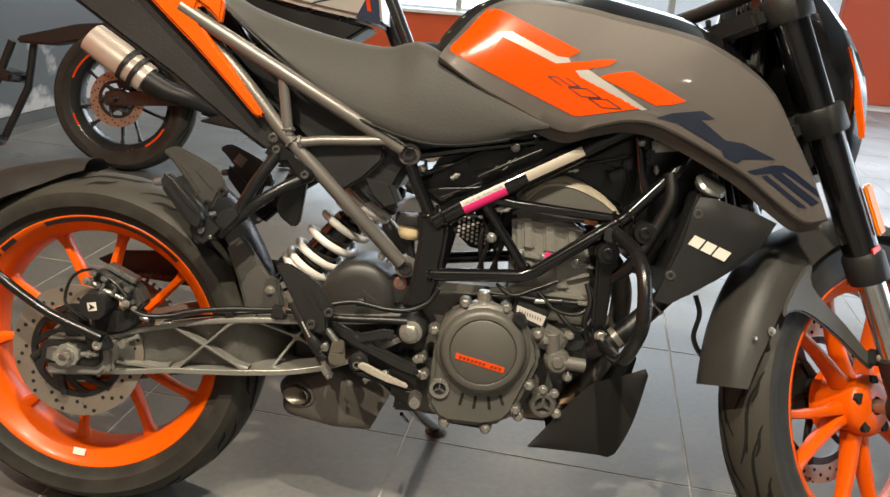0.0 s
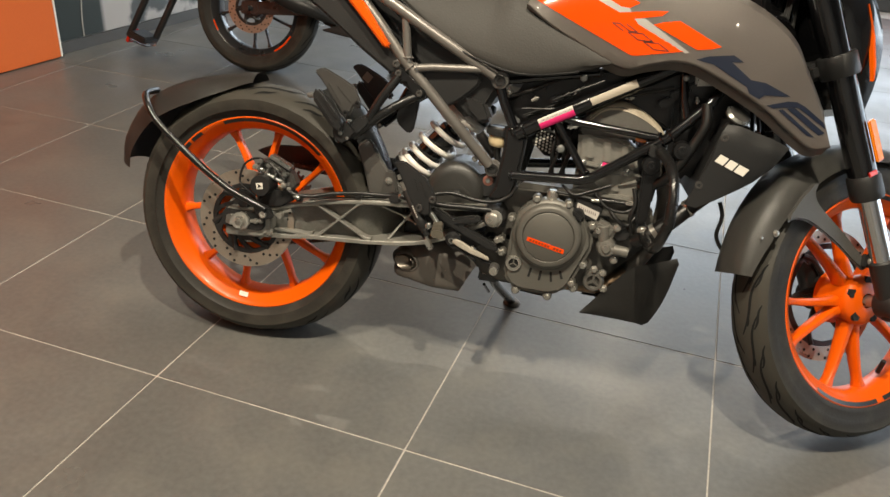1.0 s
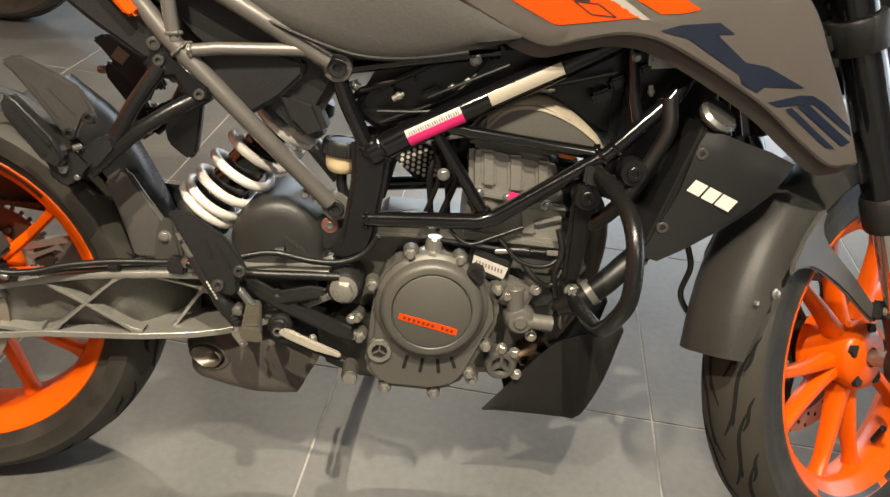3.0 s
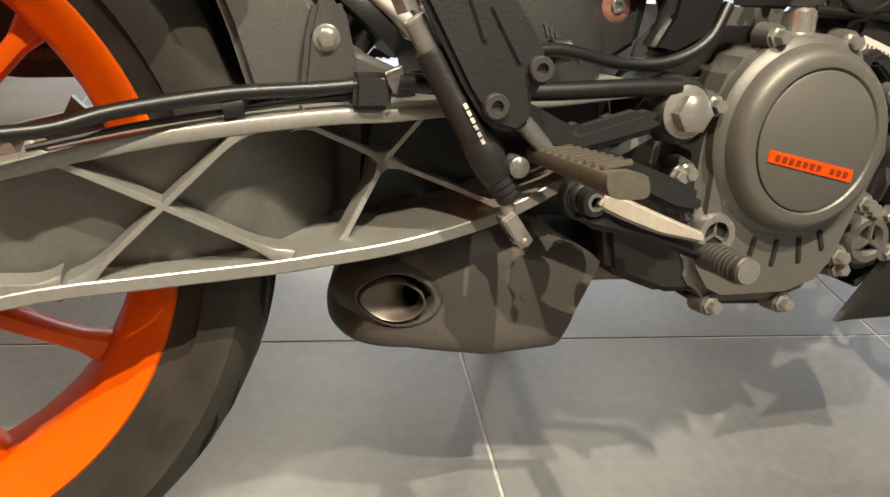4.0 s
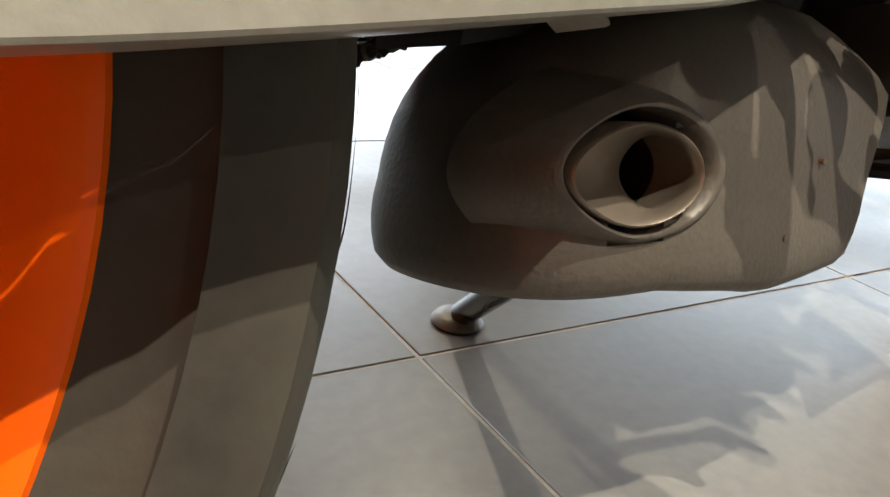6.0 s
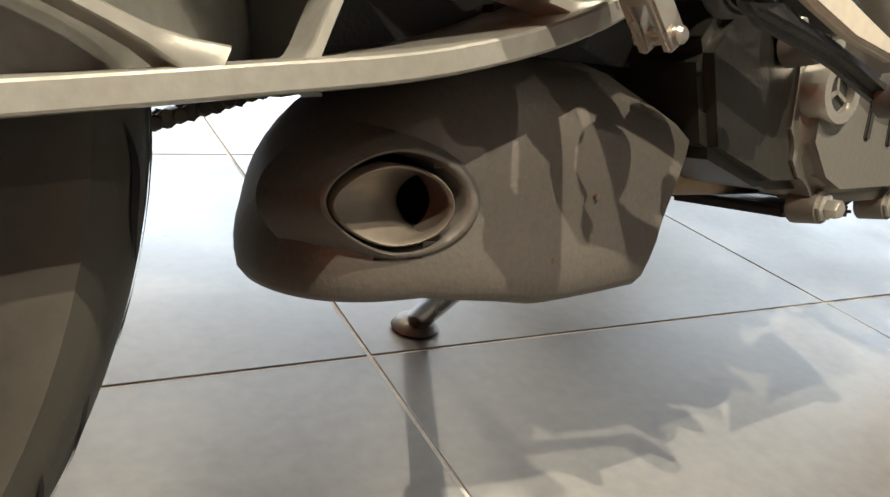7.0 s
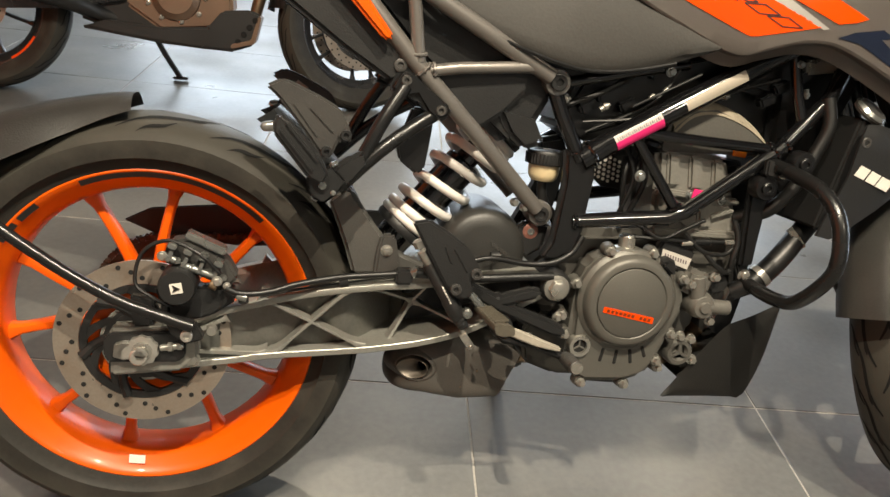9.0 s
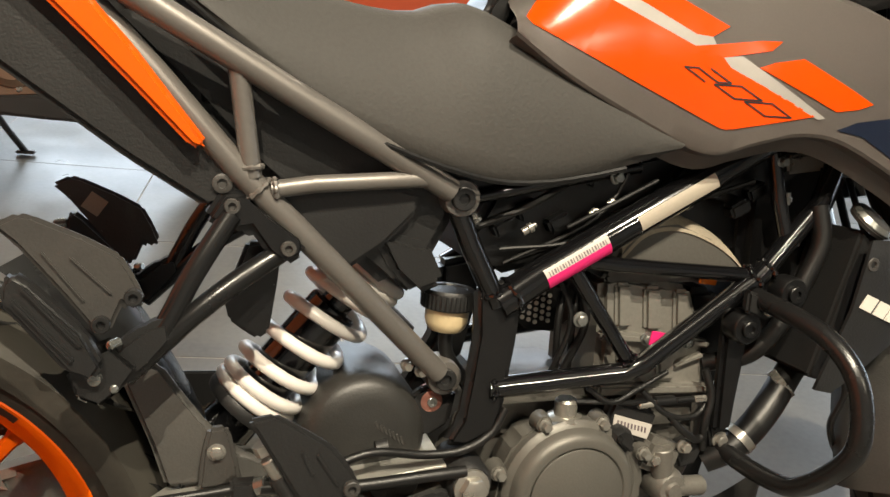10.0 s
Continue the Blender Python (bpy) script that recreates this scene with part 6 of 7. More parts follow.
    lathe(wr, [(0, 0), (r, 0), (r, h * 0.4), (r * 1.35, h * 0.45), (r * 1.35, h * 0.75), (r * 0.7, h * 0.8), (r * 0.7, h), (0, h)], p, d, 12)
    part("cable_fitting", wr, STEEL, inj)
wr = B()
tube(wr, [(0.655, -0.090, 0.660), (0.700, -0.092, 0.684), (0.752, -0.090, 0.7105)], 0.0022, 8)
part("cable", wr, BLACK, inj)
bm = B()
box(bm, (0.955, -0.06, 0.735), (0.05, 0.02, 0.022), 0.004, (0, -8, 0))
part("metal_clip", bm, STEEL, inj)
bm = B()
prism(bm, [(0.618, 0.592), (0.650, 0.596), (0.690, 0.560), (0.686, 0.530), (0.650, 0.534), (0.620, 0.560)], -0.022, -0.018, 0.001)
part("perforated_plate", bm, SOOT_SHADE, inj, "black perforated plate")
# white discs on the plate: bright floor behind its holes put into colour
bm = B()
for i in range(7):
    for j in range(6):
        x, z = 0.629 + 0.0078 * i, 0.584 - 0.0072 * j - 0.0030 * i + 0.006
        if z < 0.540 or z > 0.586 + 0.3 * (0.66 - x):
            continue
        lathe(bm, [(0, -0.001), (0.0026, -0.001), (0.0026, 0.001), (0, 0.001)], (x, -0.0225, z), (0, 1, 0), 8)
pieces("hole_light_disc", bm, WHITE, inj)

# exhaust header, muffler under the engine
bm = B()
tube(bm, [(0.870, 0.02, 0.290), (0.830, 0.01, 0.252), (0.78, 0.0, 0.250), (0.68, -0.01, 0.252), (0.55, -0.01, 0.258)], [0.0185, 0.0185, 0.018, 0.018, 0.018], 18)
ex = part("exhaust_pipe", bm, PIPE, bike, "heat-stained header pipe under the engine")
bm = B()
tube(bm, [(0.870, 0.02, 0.545), (0.905, 0.03, 0.520), (0.928, 0.035, 0.460), (0.915, 0.035, 0.360), (0.870, 0.02, 0.288)], 0.0185, 18)
part("header_pipe", bm, EXHAUST, ex, "blackened header pipe")
# plan outline of the muffler: a rounded rear end, a long near side
PLAN = [(0.520, -0.070), (0.470, -0.0735), (0.430, -0.0735), (0.400, -0.0705), (0.376, -0.0635), (0.358, -0.053), (0.346, -0.038), (0.339, -0.018), (0.3365, 0.004), (0.339, 0.026),
        (0.349, 0.046), (0.370, 0.060), (0.410, 0.068), (0.470, 0.070), (0.520, 0.068)]
side = [curve2(PLAN, i / 69) for i in range(70)]
rings = []
for z, inset, front in ((0.204, 0.022, 0.500), (0.2045, 0.010, 0.502), (0.2065, 0.004, 0.504), (0.211, 0.001, 0.507), (0.219, 0.0, 0.511), (0.227, 0.0, 0.515), (0.235, 0.0005, 0.518), (0.243, 0.001, 0.522), (0.251, 0.0012, 0.526),
                        (0.259, 0.0015, 0.530), (0.267, 0.002, 0.534), (0.275, 0.003, 0.537), (0.283, 0.0045, 0.528), (0.291, 0.007, 0.514), (0.299, 0.011, 0.500), (0.306, 0.018, 0.492), (0.311, 0.030, 0.486), (0.313, 0.046, 0.480)):
    ring = []
    lean = 0.22 * max(0, z - 0.232) + 9.0 * max(0, z - 0.252) ** 2
    for q in side:
        k = 1 - inset / 0.0735
        x = 0.43 + (q.x - 0.43) * (1 - inset / 0.094)
        if q.x < 0.43:
            x += lean * (0.43 - q.x) / 0.094
        else:
            x = 0.43 + (q.x - 0.43) * (front - 0.43) / 0.09
        rise = float(np.interp(q.x, [0.340, 0.385, 0.420, 0.445], [0.006, 0.0085, 0.004, 0.0])) * max(0, 0.26 - z) / 0.056
        ring.append((x, q.y * k, z + rise))
    rings.append(ring)
bm = B()
loft(bm, rings)
# the opening that holds the outlet
hole = [f for f in bm.faces if f.calc_center_median().y < -0.02 and ((f.calc_center_median().x - 0.373) / 0.030) ** 2 + ((f.calc_center_median().z - 0.2545) / 0.0205) ** 2 < 1]
bmesh.ops.delete(bm, geom=hole, context="FACES")
part("muffler", bm, EXHAUST, ex, "matt black low muffler box", None, 40)
# outlet: raised lip, slanted stainless tip that opens inwards and ahead
oc = Vector((0.3715, -0.064, 0.2545))
ang = [2 * math.pi * k / 64 for k in range(64)]
dirx, dirz = Vector((0.955, -0.29, -0.05)).normalized(), Vector((0.05, 0, 0.998))


def oval(cx, cz, y, rx, rz):
    """An eye-shaped ring: round ahead, drawn to a point behind."""
    return [oc + dirx * (cx + rx * math.cos(a)) + dirz * (cz + rz * math.sin(a) * (1 - 0.22 * max(0, -math.cos(a)) ** 1.5)) + Vector((0, y, 0)) for a in ang]


bm = B()
loft(bm, [oval(0.007, -0.002, 0.032, 0.047, 0.035), oval(0.006, -0.001, 0.016, 0.0405, 0.0295), oval(0.005, 0, 0.007, 0.0355, 0.0248), oval(0.004, 0, 0.0015, 0.0318, 0.0220), oval(0.0035, 0, -0.0002, 0.0300, 0.0206), oval(0.003, 0, 0.0, 0.0285, 0.0196), oval(0.003, 0, 0.004, 0.0272, 0.0188), oval(0.003, 0, 0.020, 0.0268, 0.0184)], False)
part("outlet_lip", bm, EXHAUST, ex, "raised black lip round the outlet", None, 60)
bm = B()
loft(bm, [oval(0.0005, -0.001, 0.018, 0.0242, 0.0160), oval(0.0, -0.001, -0.0015, 0.0242, 0.0160), oval(0.0, -0.001, -0.0022, 0.0234, 0.0153), oval(0.0005, -0.001, -0.0012, 0.0222, 0.0143), oval(0.0075, -0.001, 0.004, 0.0162, 0.0130), oval(0.0145, -0.001, 0.010, 0.0120, 0.0119), oval(0.0195, -0.001, 0.016, 0.0104, 0.0112), oval(0.0235, -0.001, 0.024, 0.0096, 0.0106)], False)
part("outlet_tip", bm, TIP, ex, "slanted stainless outlet tip", None, 60)
bm = B()
loft(bm, [oval(0.0190, -0.001, 0.0165, 0.0110, 0.0116), oval(0.034, -0.001, 0.060, 0.0098, 0.0104)])
bmesh.ops.delete(bm, geom=[f for f in bm.faces if len(f.verts) > 4 and f.calc_center_median().y < -0.03], context="FACES")
part("outlet_bore", bm, SOOT_SHADE, ex)
bm = B()
for x, z in ((0.470, 0.252), (0.446, 0.226)):
    lathe(bm, [(0, -0.0745), (0.0012, -0.0743), (0.0012, -0.07), (0, -0.07)], (x, 0, z), (0, 1, 0), 8)
pieces("muffler_rivet", bm, PIPE, ex)
bm = B()
prism(bm, [(0.440, 0.305), (0.53, 0.300), (0.58, 0.300), (0.60, 0.335), (0.50, 0.345), (0.44, 0.335)], -0.030, 0.05, 0.01)
part("muffler_bracket", bm, PLASTIC, ex)

# belly pan side
for s in (1, -1):
    bm = B()
    rings = []
    colA = [(0.779, 0.205), (0.842, 0.287), (0.868, 0.318), (0.885, 0.330), (0.925, 0.343), (0.966, 0.358)]
    colB = [(0.785, 0.204), (0.860, 0.203), (0.905, 0.201), (0.928, 0.202), (0.955, 0.262), (0.972, 0.345)]
    for i in range(21):
        a, b = curve2(colA, i / 20), curve2(colB, i / 20)
        rings.append([(a.x + (b.x - a.x) * v, -s * (0.066 - 0.012 * max(0, (a.x + (b.x - a.x) * v - 0.9)) / 0.07 + 0.004 * math.sin(math.pi * v)), a.y + (b.y - a.y) * v) for v in (0, 0.2, 0.4, 0.6, 0.8, 1)])
    loft(bm, rings, False, False)
    bmesh.ops.solidify(bm, geom=bm.faces[:], thickness=0.003)
    if s == 1:
        pan = part("belly_pan", bm, PAN, bike, "matt black pointed belly pan")
    else:
        part("far_panel", bm, PLASTIC, pan)
bm = B()
box(bm, (0.85, 0, 0.262), (0.10, 0.11, 0.006), 0.002, (0, -38, 0))
part("pan_brace", bm, PLASTIC, pan)
bm = B()
box(bm, (0.675, -0.015, 0.2285), (0.075, 0.085, 0.007), 0.0025, (0, 4, 0))
part("pan_tail", bm, PLASTIC, pan, "black rear lip of the belly pan")

# crash bar
bm = B()
tube(bm, [(0.880, -0.105, 0.590), (0.890, -0.145, 0.583), (0.901, -0.190, 0.570), (0.908, -0.222, 0.545), (0.911, -0.237, 0.510), (0.911, -0.238, 0.470), (0.906, -0.215, 0.434), (0.901, -0.182, 0.405), (0.896, -0.150, 0.397), (0.888, -0.108, 0.399), (0.880, -0.070, 0.408)], 0.0108, 16, True, 5)
cb = part("crash_bar", bm, BAR_PAINT, bike, "bent satin black crash bar")
bm = B()
prism(bm, [(0.862, 0.600), (0.905, 0.588), (0.895, 0.566), (0.862, 0.575)], -0.118, -0.106, 0.003)
prism(bm, [(0.856, 0.446), (0.876, 0.440), (0.896, 0.408), (0.874, 0.394)], -0.082, -0.066, 0.003)
pieces("bar_mount", bm, PLASTIC, cb)
bm = B()
hexbolt(bm, (0.879, -0.080, 0.414), 0.0075, 0.010)
hexbolt(bm, (0.888, -0.120, 0.582), 0.007, 0.010)
pieces("mount_bolt", bm, STEEL, cb)

# rear passenger peg carrier with heel plate (right), twin tubes; and the far one
def peg_carrier(s, parent_name):
    def Y(v):
        return v * s
    bm = B()
    tube(bm, [(0.236, Y(-0.128), 0.540), (0.268, Y(-0.126), 0.560), (0.300, Y(-0.120), 0.620), (0.330, Y(-0.108), 0.668)], 0.0095, 14)
    tube(bm, [(0.246, Y(-0.126), 0.533), (0.300, Y(-0.122), 0.584), (0.340, Y(-0.112), 0.614), (0.375, Y(-0.098), 0.635)], 0.0095, 14)
    c = part(parent_name, bm, BAR_PAINT, bike, "black tube carrier with passenger footrest and heel plate")
    bm = B()
    y0, y1 = sorted((Y(-0.137), Y(-0.128)))
    prism(bm, [(0.153, 0.660), (0.172, 0.670), (0.182, 0.668), (0.217, 0.653), (0.245, 0.638), (0.256, 0.618), (0.263, 0.600), (0.257, 0.592), (0.246, 0.598), (0.236, 0.574), (0.226, 0.573), (0.200, 0.608), (0.169, 0.646)], y0, y1, 0.0035)
    part("heel_plate", bm, PLASTIC_GREY, c, "black plastic heel plate")
    bm = B()
    y0, y1 = sorted((Y(-0.139), Y(-0.136)))
    for k in range(2):
        o = 0.020 * k
        bar(bm, (0.188 + o, 0.640 - 0.004 * k), (0.218 + o, 0.600 + 0.006 * k), 0.003, y0, y1, 0.0012)
    pieces("plate_rib", bm, PLASTIC_GREY, c)
    bm = B()
    y0, y1 = sorted((Y(-0.138), Y(-0.114)))
    prism(bm, [(0.222, 0.545), (0.243, 0.566), (0.262, 0.580), (0.282, 0.586), (0.286, 0.566), (0.268, 0.544), (0.252, 0.530), (0.232, 0.530)], y0, y1, 0.006)
    part("cast_bracket", bm, PLASTIC, c, "black cast footrest bracket")
    bm = B()
    y0, y1 = sorted((Y(-0.112), Y(-0.084)))
    prism(bm, [(0.306, 0.664), (0.322, 0.690), (0.345, 0.688), (0.362, 0.672), (0.392, 0.650), (0.394, 0.634), (0.376, 0.622), (0.360, 0.634), (0.345, 0.655), (0.330, 0.652)], y0, y1, 0.006, 3)
    lump = part("mounting_lug", bm, BLACK, c, "black cast lug that holds both tubes")
    bm = B()
    for x, z in ((0.330, 0.676), (0.378, 0.640)):
        capbolt(bm, (x, Y(-0.112), z), 0.0068, 0.005, (0, -s, 0))
    pieces("lug_bolt", bm, PLASTIC_GREY, lump)
    bm = B()
    for x, z in ((0.254, 0.604), (0.230, 0.582)):
        capbolt(bm, (x, Y(-0.136), z), 0.0072, 0.006, (0, -s, 0))
    part("plate_bolt", bm, PLASTIC, c)
    bm = B()
    y0, y1 = sorted((Y(-0.146), Y(-0.112)))
    for ya, yb in ((-0.148, -0.142), (-0.120, -0.114)):
        y0, y1 = sorted((Y(ya), Y(yb)))
        prism(bm, [(0.204, 0.546), (0.216, 0.556), (0.237, 0.566), (0.257, 0.546), (0.246, 0.530), (0.229, 0.516), (0.212, 0.524)], y0, y1, 0.003)
    y0, y1 = sorted((Y(-0.144), Y(-0.118)))
    prism(bm, [(0.236, 0.562), (0.257, 0.546), (0.250, 0.536), (0.229, 0.553)], y0, y1, 0.002)
    pieces("peg_hinge", bm, PLASTIC, c, "black forked hinge cheek")
    bm = B()
    y0, y1 = sorted((Y(-0.165), Y(-0.146)))
    prism(bm, [(0.163, 0.606), (0.164, 0.622), (0.172, 0.630), (0.183, 0.622), (0.220, 0.584), (0.234, 0.556), (0.226, 0.542), (0.208, 0.550)], y0, y1, 0.0045, 3)
    fp = part("folded_peg", bm, PLASTIC, c, "folded black footrest")
    bm = B()
    y0, y1 = sorted((Y(-0.168), Y(-0.163)))
    for k in range(2):
        bar(bm, (0.172 + 0.007 * k, 0.610 + 0.009 * k), (0.213 + 0.006 * k, 0.560 + 0.012 * k), 0.0050, y0, y1, 0.0016)
    pieces("peg_rib", bm, PLASTIC, fp)
    bm = B()
    lathe(bm, [(0, 0), (0.0065, 0), (0.0065, 0.008), (0.0052, 0.013), (0, 0.016)], (0.164, Y(-0.156), 0.613), (-0.85, 0, -0.1), 14)
    lathe(bm, [(0, 0), (0.006, 0), (0.005, 0.006), (0, 0.007)], (0.226, Y(-0.148), 0.541), (0, -s, 0), 14)
    rod(bm, (0.240, Y(-0.150), 0.531), (0.240, Y(-0.112), 0.531), 0.0036, 10)
    box(bm, (0.218, Y(-0.140), 0.524), (0.012, 0.008, 0.010), 0.002, (0, 30, 0))
    rod(bm, (0.244, Y(-0.139), 0.568), (0.236, Y(-0.146), 0.566), 0.0042, 10)
    pieces("peg_stop", bm, GUNMETAL, c)
    return c


peg_carrier(1, "footrest_carrier")
far_carrier = peg_carrier(-1, "far_footrest_carrier")
bm = B()
box(bm, (0.196, 0.1265, 0.640), (0.020, 0.0015, 0.020), 0, (0, 35, 0))
part("paper_tag", bm, CREAM, far_carrier, "small cream paper tag")

# rider footrest plate, brake master cylinder, footpeg, brake pedal
bm = B()
prism(bm, [(0.345, 0.496), (0.368, 0.500), (0.392, 0.486), (0.420, 0.467), (0.436, 0.446), (0.447, 0.424), (0.442, 0.414), (0.434, 0.414), (0.436, 0.396), (0.426, 0.388), (0.408, 0.392), (0.392, 0.414)], -0.146, -0.136, 0.0035)
hp_ = part("footrest_plate", bm, PLASTIC, bike, "black heel guard plate with rider footrest")
bm = B()
prism(bm, [(0.424, 0.398), (0.440, 0.406), (0.480, 0.387), (0.528, 0.400), (0.545, 0.396), (0.540, 0.384), (0.500, 0.374), (0.560, 0.352), (0.585, 0.340), (0.585, 0.324), (0.560, 0.328), (0.482, 0.362), (0.455, 0.376)], -0.122, -0.104, 0.005)
part("footrest_bracket", bm, PLASTIC, hp_, "black cast footrest bracket")
bm = B()
for x, z in ((0.437, 0.427), (0.410, 0.405)):
    capbolt(bm, (x, -0.1455, z), 0.0078, 0.006)
part("plate_bolt", bm, PLASTIC_GREY, hp_)
bm = B()
bar(bm, (0.405, 0.462), (0.425, 0.430), 0.004, -0.148, -0.144, 0.001)
bar(bm, (0.392, 0.466), (0.402, 0.442), 0.004, -0.148, -0.144, 0.001)
pieces("plate_rib", bm, PLASTIC, hp_)
bm = B()
lathe(bm, [(0, 0), (0.0098, 0), (0.0105, 0.002), (0.0106, 0.060), (0.0118, 0.062), (0.0118, 0.078), (0.0112, 0.082), (0.0108, 0.090), (0.0095, 0.0915), (0.0098, 0.0955), (0.0085, 0.097), (0.0088, 0.101), (0.0075, 0.1025), (0.0078, 0.107), (0.0068, 0.109), (0, 0.109)], (0.374, -0.128, 0.436), (0.52, -0.008, -0.854), 24)
part("brake_cylinder", bm, PLASTIC, hp_, "slim black brake master cylinder")
bm = B()
rod(bm, (0.427, -0.129, 0.345), (0.432, -0.129, 0.331), 0.0044, 14)
for y in (-0.1345, -0.1235):
    bar(bm, (0.4285, 0.3335), (0.4430, 0.3135), 0.0105, y - 0.0022, y + 0.0022, 0.0012)
bar(bm, (0.4280, 0.3345), (0.4320, 0.3285), 0.0105, -0.1345, -0.1235, 0.001)
rod(bm, (0.4405, -0.140, 0.3170), (0.4405, -0.118, 0.3170), 0.0032, 12)
part("push_rod", bm, STEEL, hp_, "zinc push rod with clevis")
bm = B()
rod(bm, (0.364, -0.128, 0.453), (0.376, -0.128, 0.434), 0.008, 14)
lathe(bm, [(0, 0), (0.009, 0), (0.009, 0.010), (0, 0.010)], (0.362, -0.128, 0.458), (-0.4, 0, 0.8), 6)
part("banjo_fitting", bm, STEEL, hp_)
bm = B()
for k in range(6):
    t = k / 5
    x, z = 0.394 + 0.012 * t, 0.404 - 0.021 * t
    box(bm, (x, -0.1402, z), (0.0034, 0.0012, 0.0022), 0, (0, 57, 0))
pieces("cylinder_mark", bm, WHITE, hp_, "tiny white mark")
# footpeg: ribbed block that stands out to the side
bm = B()
PA, PB = Vector((0.452, -0.125, 0.372)), Vector((0.466, -0.212, 0.370))
rings = []
for i in range(9):
    t = i / 8
    c = PA.lerp(PB, t)
    w = 0.0100 + 0.0035 * t
    h = 0.0062 + 0.0018 * t
    rings.append([c + Vector((w * math.copysign(abs(math.cos(a)) ** 0.6, math.cos(a)) + 0.35 * h * math.sin(a) * -1, 0, h * math.copysign(abs(math.sin(a)) ** 0.6, math.sin(a)))) for a in [2 * math.pi * k / 16 for k in range(16)]])
loft(bm, rings)
part("footpeg", bm, PEG, hp_, "ribbed dark rubber footpeg")
bm = B()
for k in range(8):
    y = -0.146 - 0.008 * k
    box(bm, (0.4545 + 0.0012 * k, y, 0.3785 + 0.0002 * k), (0.020, 0.0032, 0.004), 0.001, (0, -8, 0))
pieces("peg_rib", bm, PEG, hp_)
bm = B()
tube(bm, [(0.425, -0.132, 0.402), (0.440, -0.134, 0.388), (0.452, -0.136, 0.374)], 0.006, 10)
lathe(bm, [(0, -0.1405), (0.0045, -0.1405), (0.0068, -0.139), (0.0068, -0.124), (0, -0.124)], (0.432, 0, 0.366), (0, 1, 0), 18)
part("peg_spring", bm, GUNMETAL, hp_)
# brake pedal
bm = B()
PX, PZ = 0.4862, 0.3425
lathe(bm, [(0.0062, -0.1425), (0.0092, -0.1425), (0.0098, -0.1415), (0.0098, -0.131), (0.0112, -0.1295), (0.0118, -0.1282), (0.0134, -0.1282), (0.0140, -0.1272), (0.0154, -0.1268), (0.0166, -0.125), (0.0166, -0.119), (0.0062, -0.119)], (PX, 0, PZ), (0, 1, 0), 36, True)
prism(bm, [(0.474, 0.334), (0.484, 0.324), (0.501, 0.3200), (0.538, 0.3105), (0.574, 0.2960), (0.592, 0.290), (0.594, 0.303), (0.566, 0.3105), (0.538, 0.3205), (0.510, 0.3285), (0.498, 0.336)], -0.139, -0.127, 0.0045, 3)
bp = part("brake_pedal", bm, PLASTIC, bike, "black forged brake pedal with round metal tip")
bm = B()
prism(bm, [(0.4875, 0.3395), (0.4895, 0.3465), (0.4935, 0.3490), (0.505, 0.3462), (0.540, 0.3315), (0.5714, 0.3190), (0.5725, 0.3150), (0.5702, 0.3116), (0.535, 0.3195), (0.505, 0.3310)], -0.1455, -0.1385, 0.0030, 3)
part("pedal_spring_cover", bm, PEDAL_STRIP, bp, "cream plastic strip on the pedal")
bm = B()
rod(bm, (0.584, -0.132, 0.298), (0.587, -0.174, 0.300), 0.0100, 24)
for k in range(7):
    lathe(bm, [(0.0100, -0.0016), (0.0107, 0), (0.0100, 0.0016)], (0.5858, -0.140 - 0.0045 * k, 0.2993), (0, 1, 0), 24)
pieces("pedal_tip", bm, PLASTIC_GREY, bp, "knurled round pedal tip")
bm = B()
lathe(bm, [(0, 0), (0.0088, 0), (0.0088, 0.0015), (0, 0.002)], (0.587, -0.174, 0.300), (0, -1, 0), 24)
part("tip_cap", bm, STEEL, bp, "bare metal end of the pedal tip")
bm = B()
lathe(bm, [(0.0040, -0.1432), (0.0060, -0.1432), (0.0064, -0.142), (0.0064, -0.108), (0.0040, -0.108)], (PX, 0, PZ), (0, 1, 0), 24, True)
part("pivot_bush", bm, GUNMETAL, bp, "worn metal pivot bush")
for c, r, h in (((0.5794, -0.092, 0.3476), 0.0058, 0.009), ((0.5305, -0.118, 0.3258), 0.0042, 0.008), ((0.5842, -0.104, 0.3272), 0.0040, 0.008)):
    bm = B()
    hexbolt(bm, c, r, h)
    part("pedal_bolt", bm, STEEL, bp)

# side stand on the far side
bm = B()
c_, s_ = math.cos(radians(LEAN_DEG)), math.sin(radians(LEAN_DEG))


def ground(x, y, z):
    """A place over the floor, in the leaning motorcycle's own measures."""
    return (x, y * c_ - z * s_, y * s_ + z * c_)


tube(bm, [(0.560, 0.070, 0.215), ground(0.575, 0.20, 0.11), ground(0.605, 0.300, 0.016)], [0.013, 0.0115, 0.0115], 14)
stand = part("side_stand", bm, GLOSS, bike, "gloss black side stand with round foot")
bm = B()
lathe(bm, [(0, 0.0), (0.022, 0.0), (0.024, 0.004), (0.020, 0.010), (0.012, 0.013), (0, 0.013)], ground(0.607, 0.308, 0.001), Vector(ground(0, 0, 1)) - Vector(ground(0, 0, 0)), 24)
part("stand_foot", bm, CHAIN, stand, "worn brown metal foot")
bm = B()
prism(bm, [(0.53, 0.20), (0.58, 0.20), (0.60, 0.26), (0.54, 0.28)], 0.055, 0.085, 0.004)
tube(bm, [ground(0.545, 0.13, 0.155), ground(0.552, 0.19, 0.10)], 0.004, 8)
part("stand_bracket", bm, GLOSS, stand)

# ---- steered front end ----
STEER = 34.3
AX = Vector((-math.sin(radians(25)), 0, math.cos(radians(25))))
PIVOT = Vector((1.470, 0, 0))
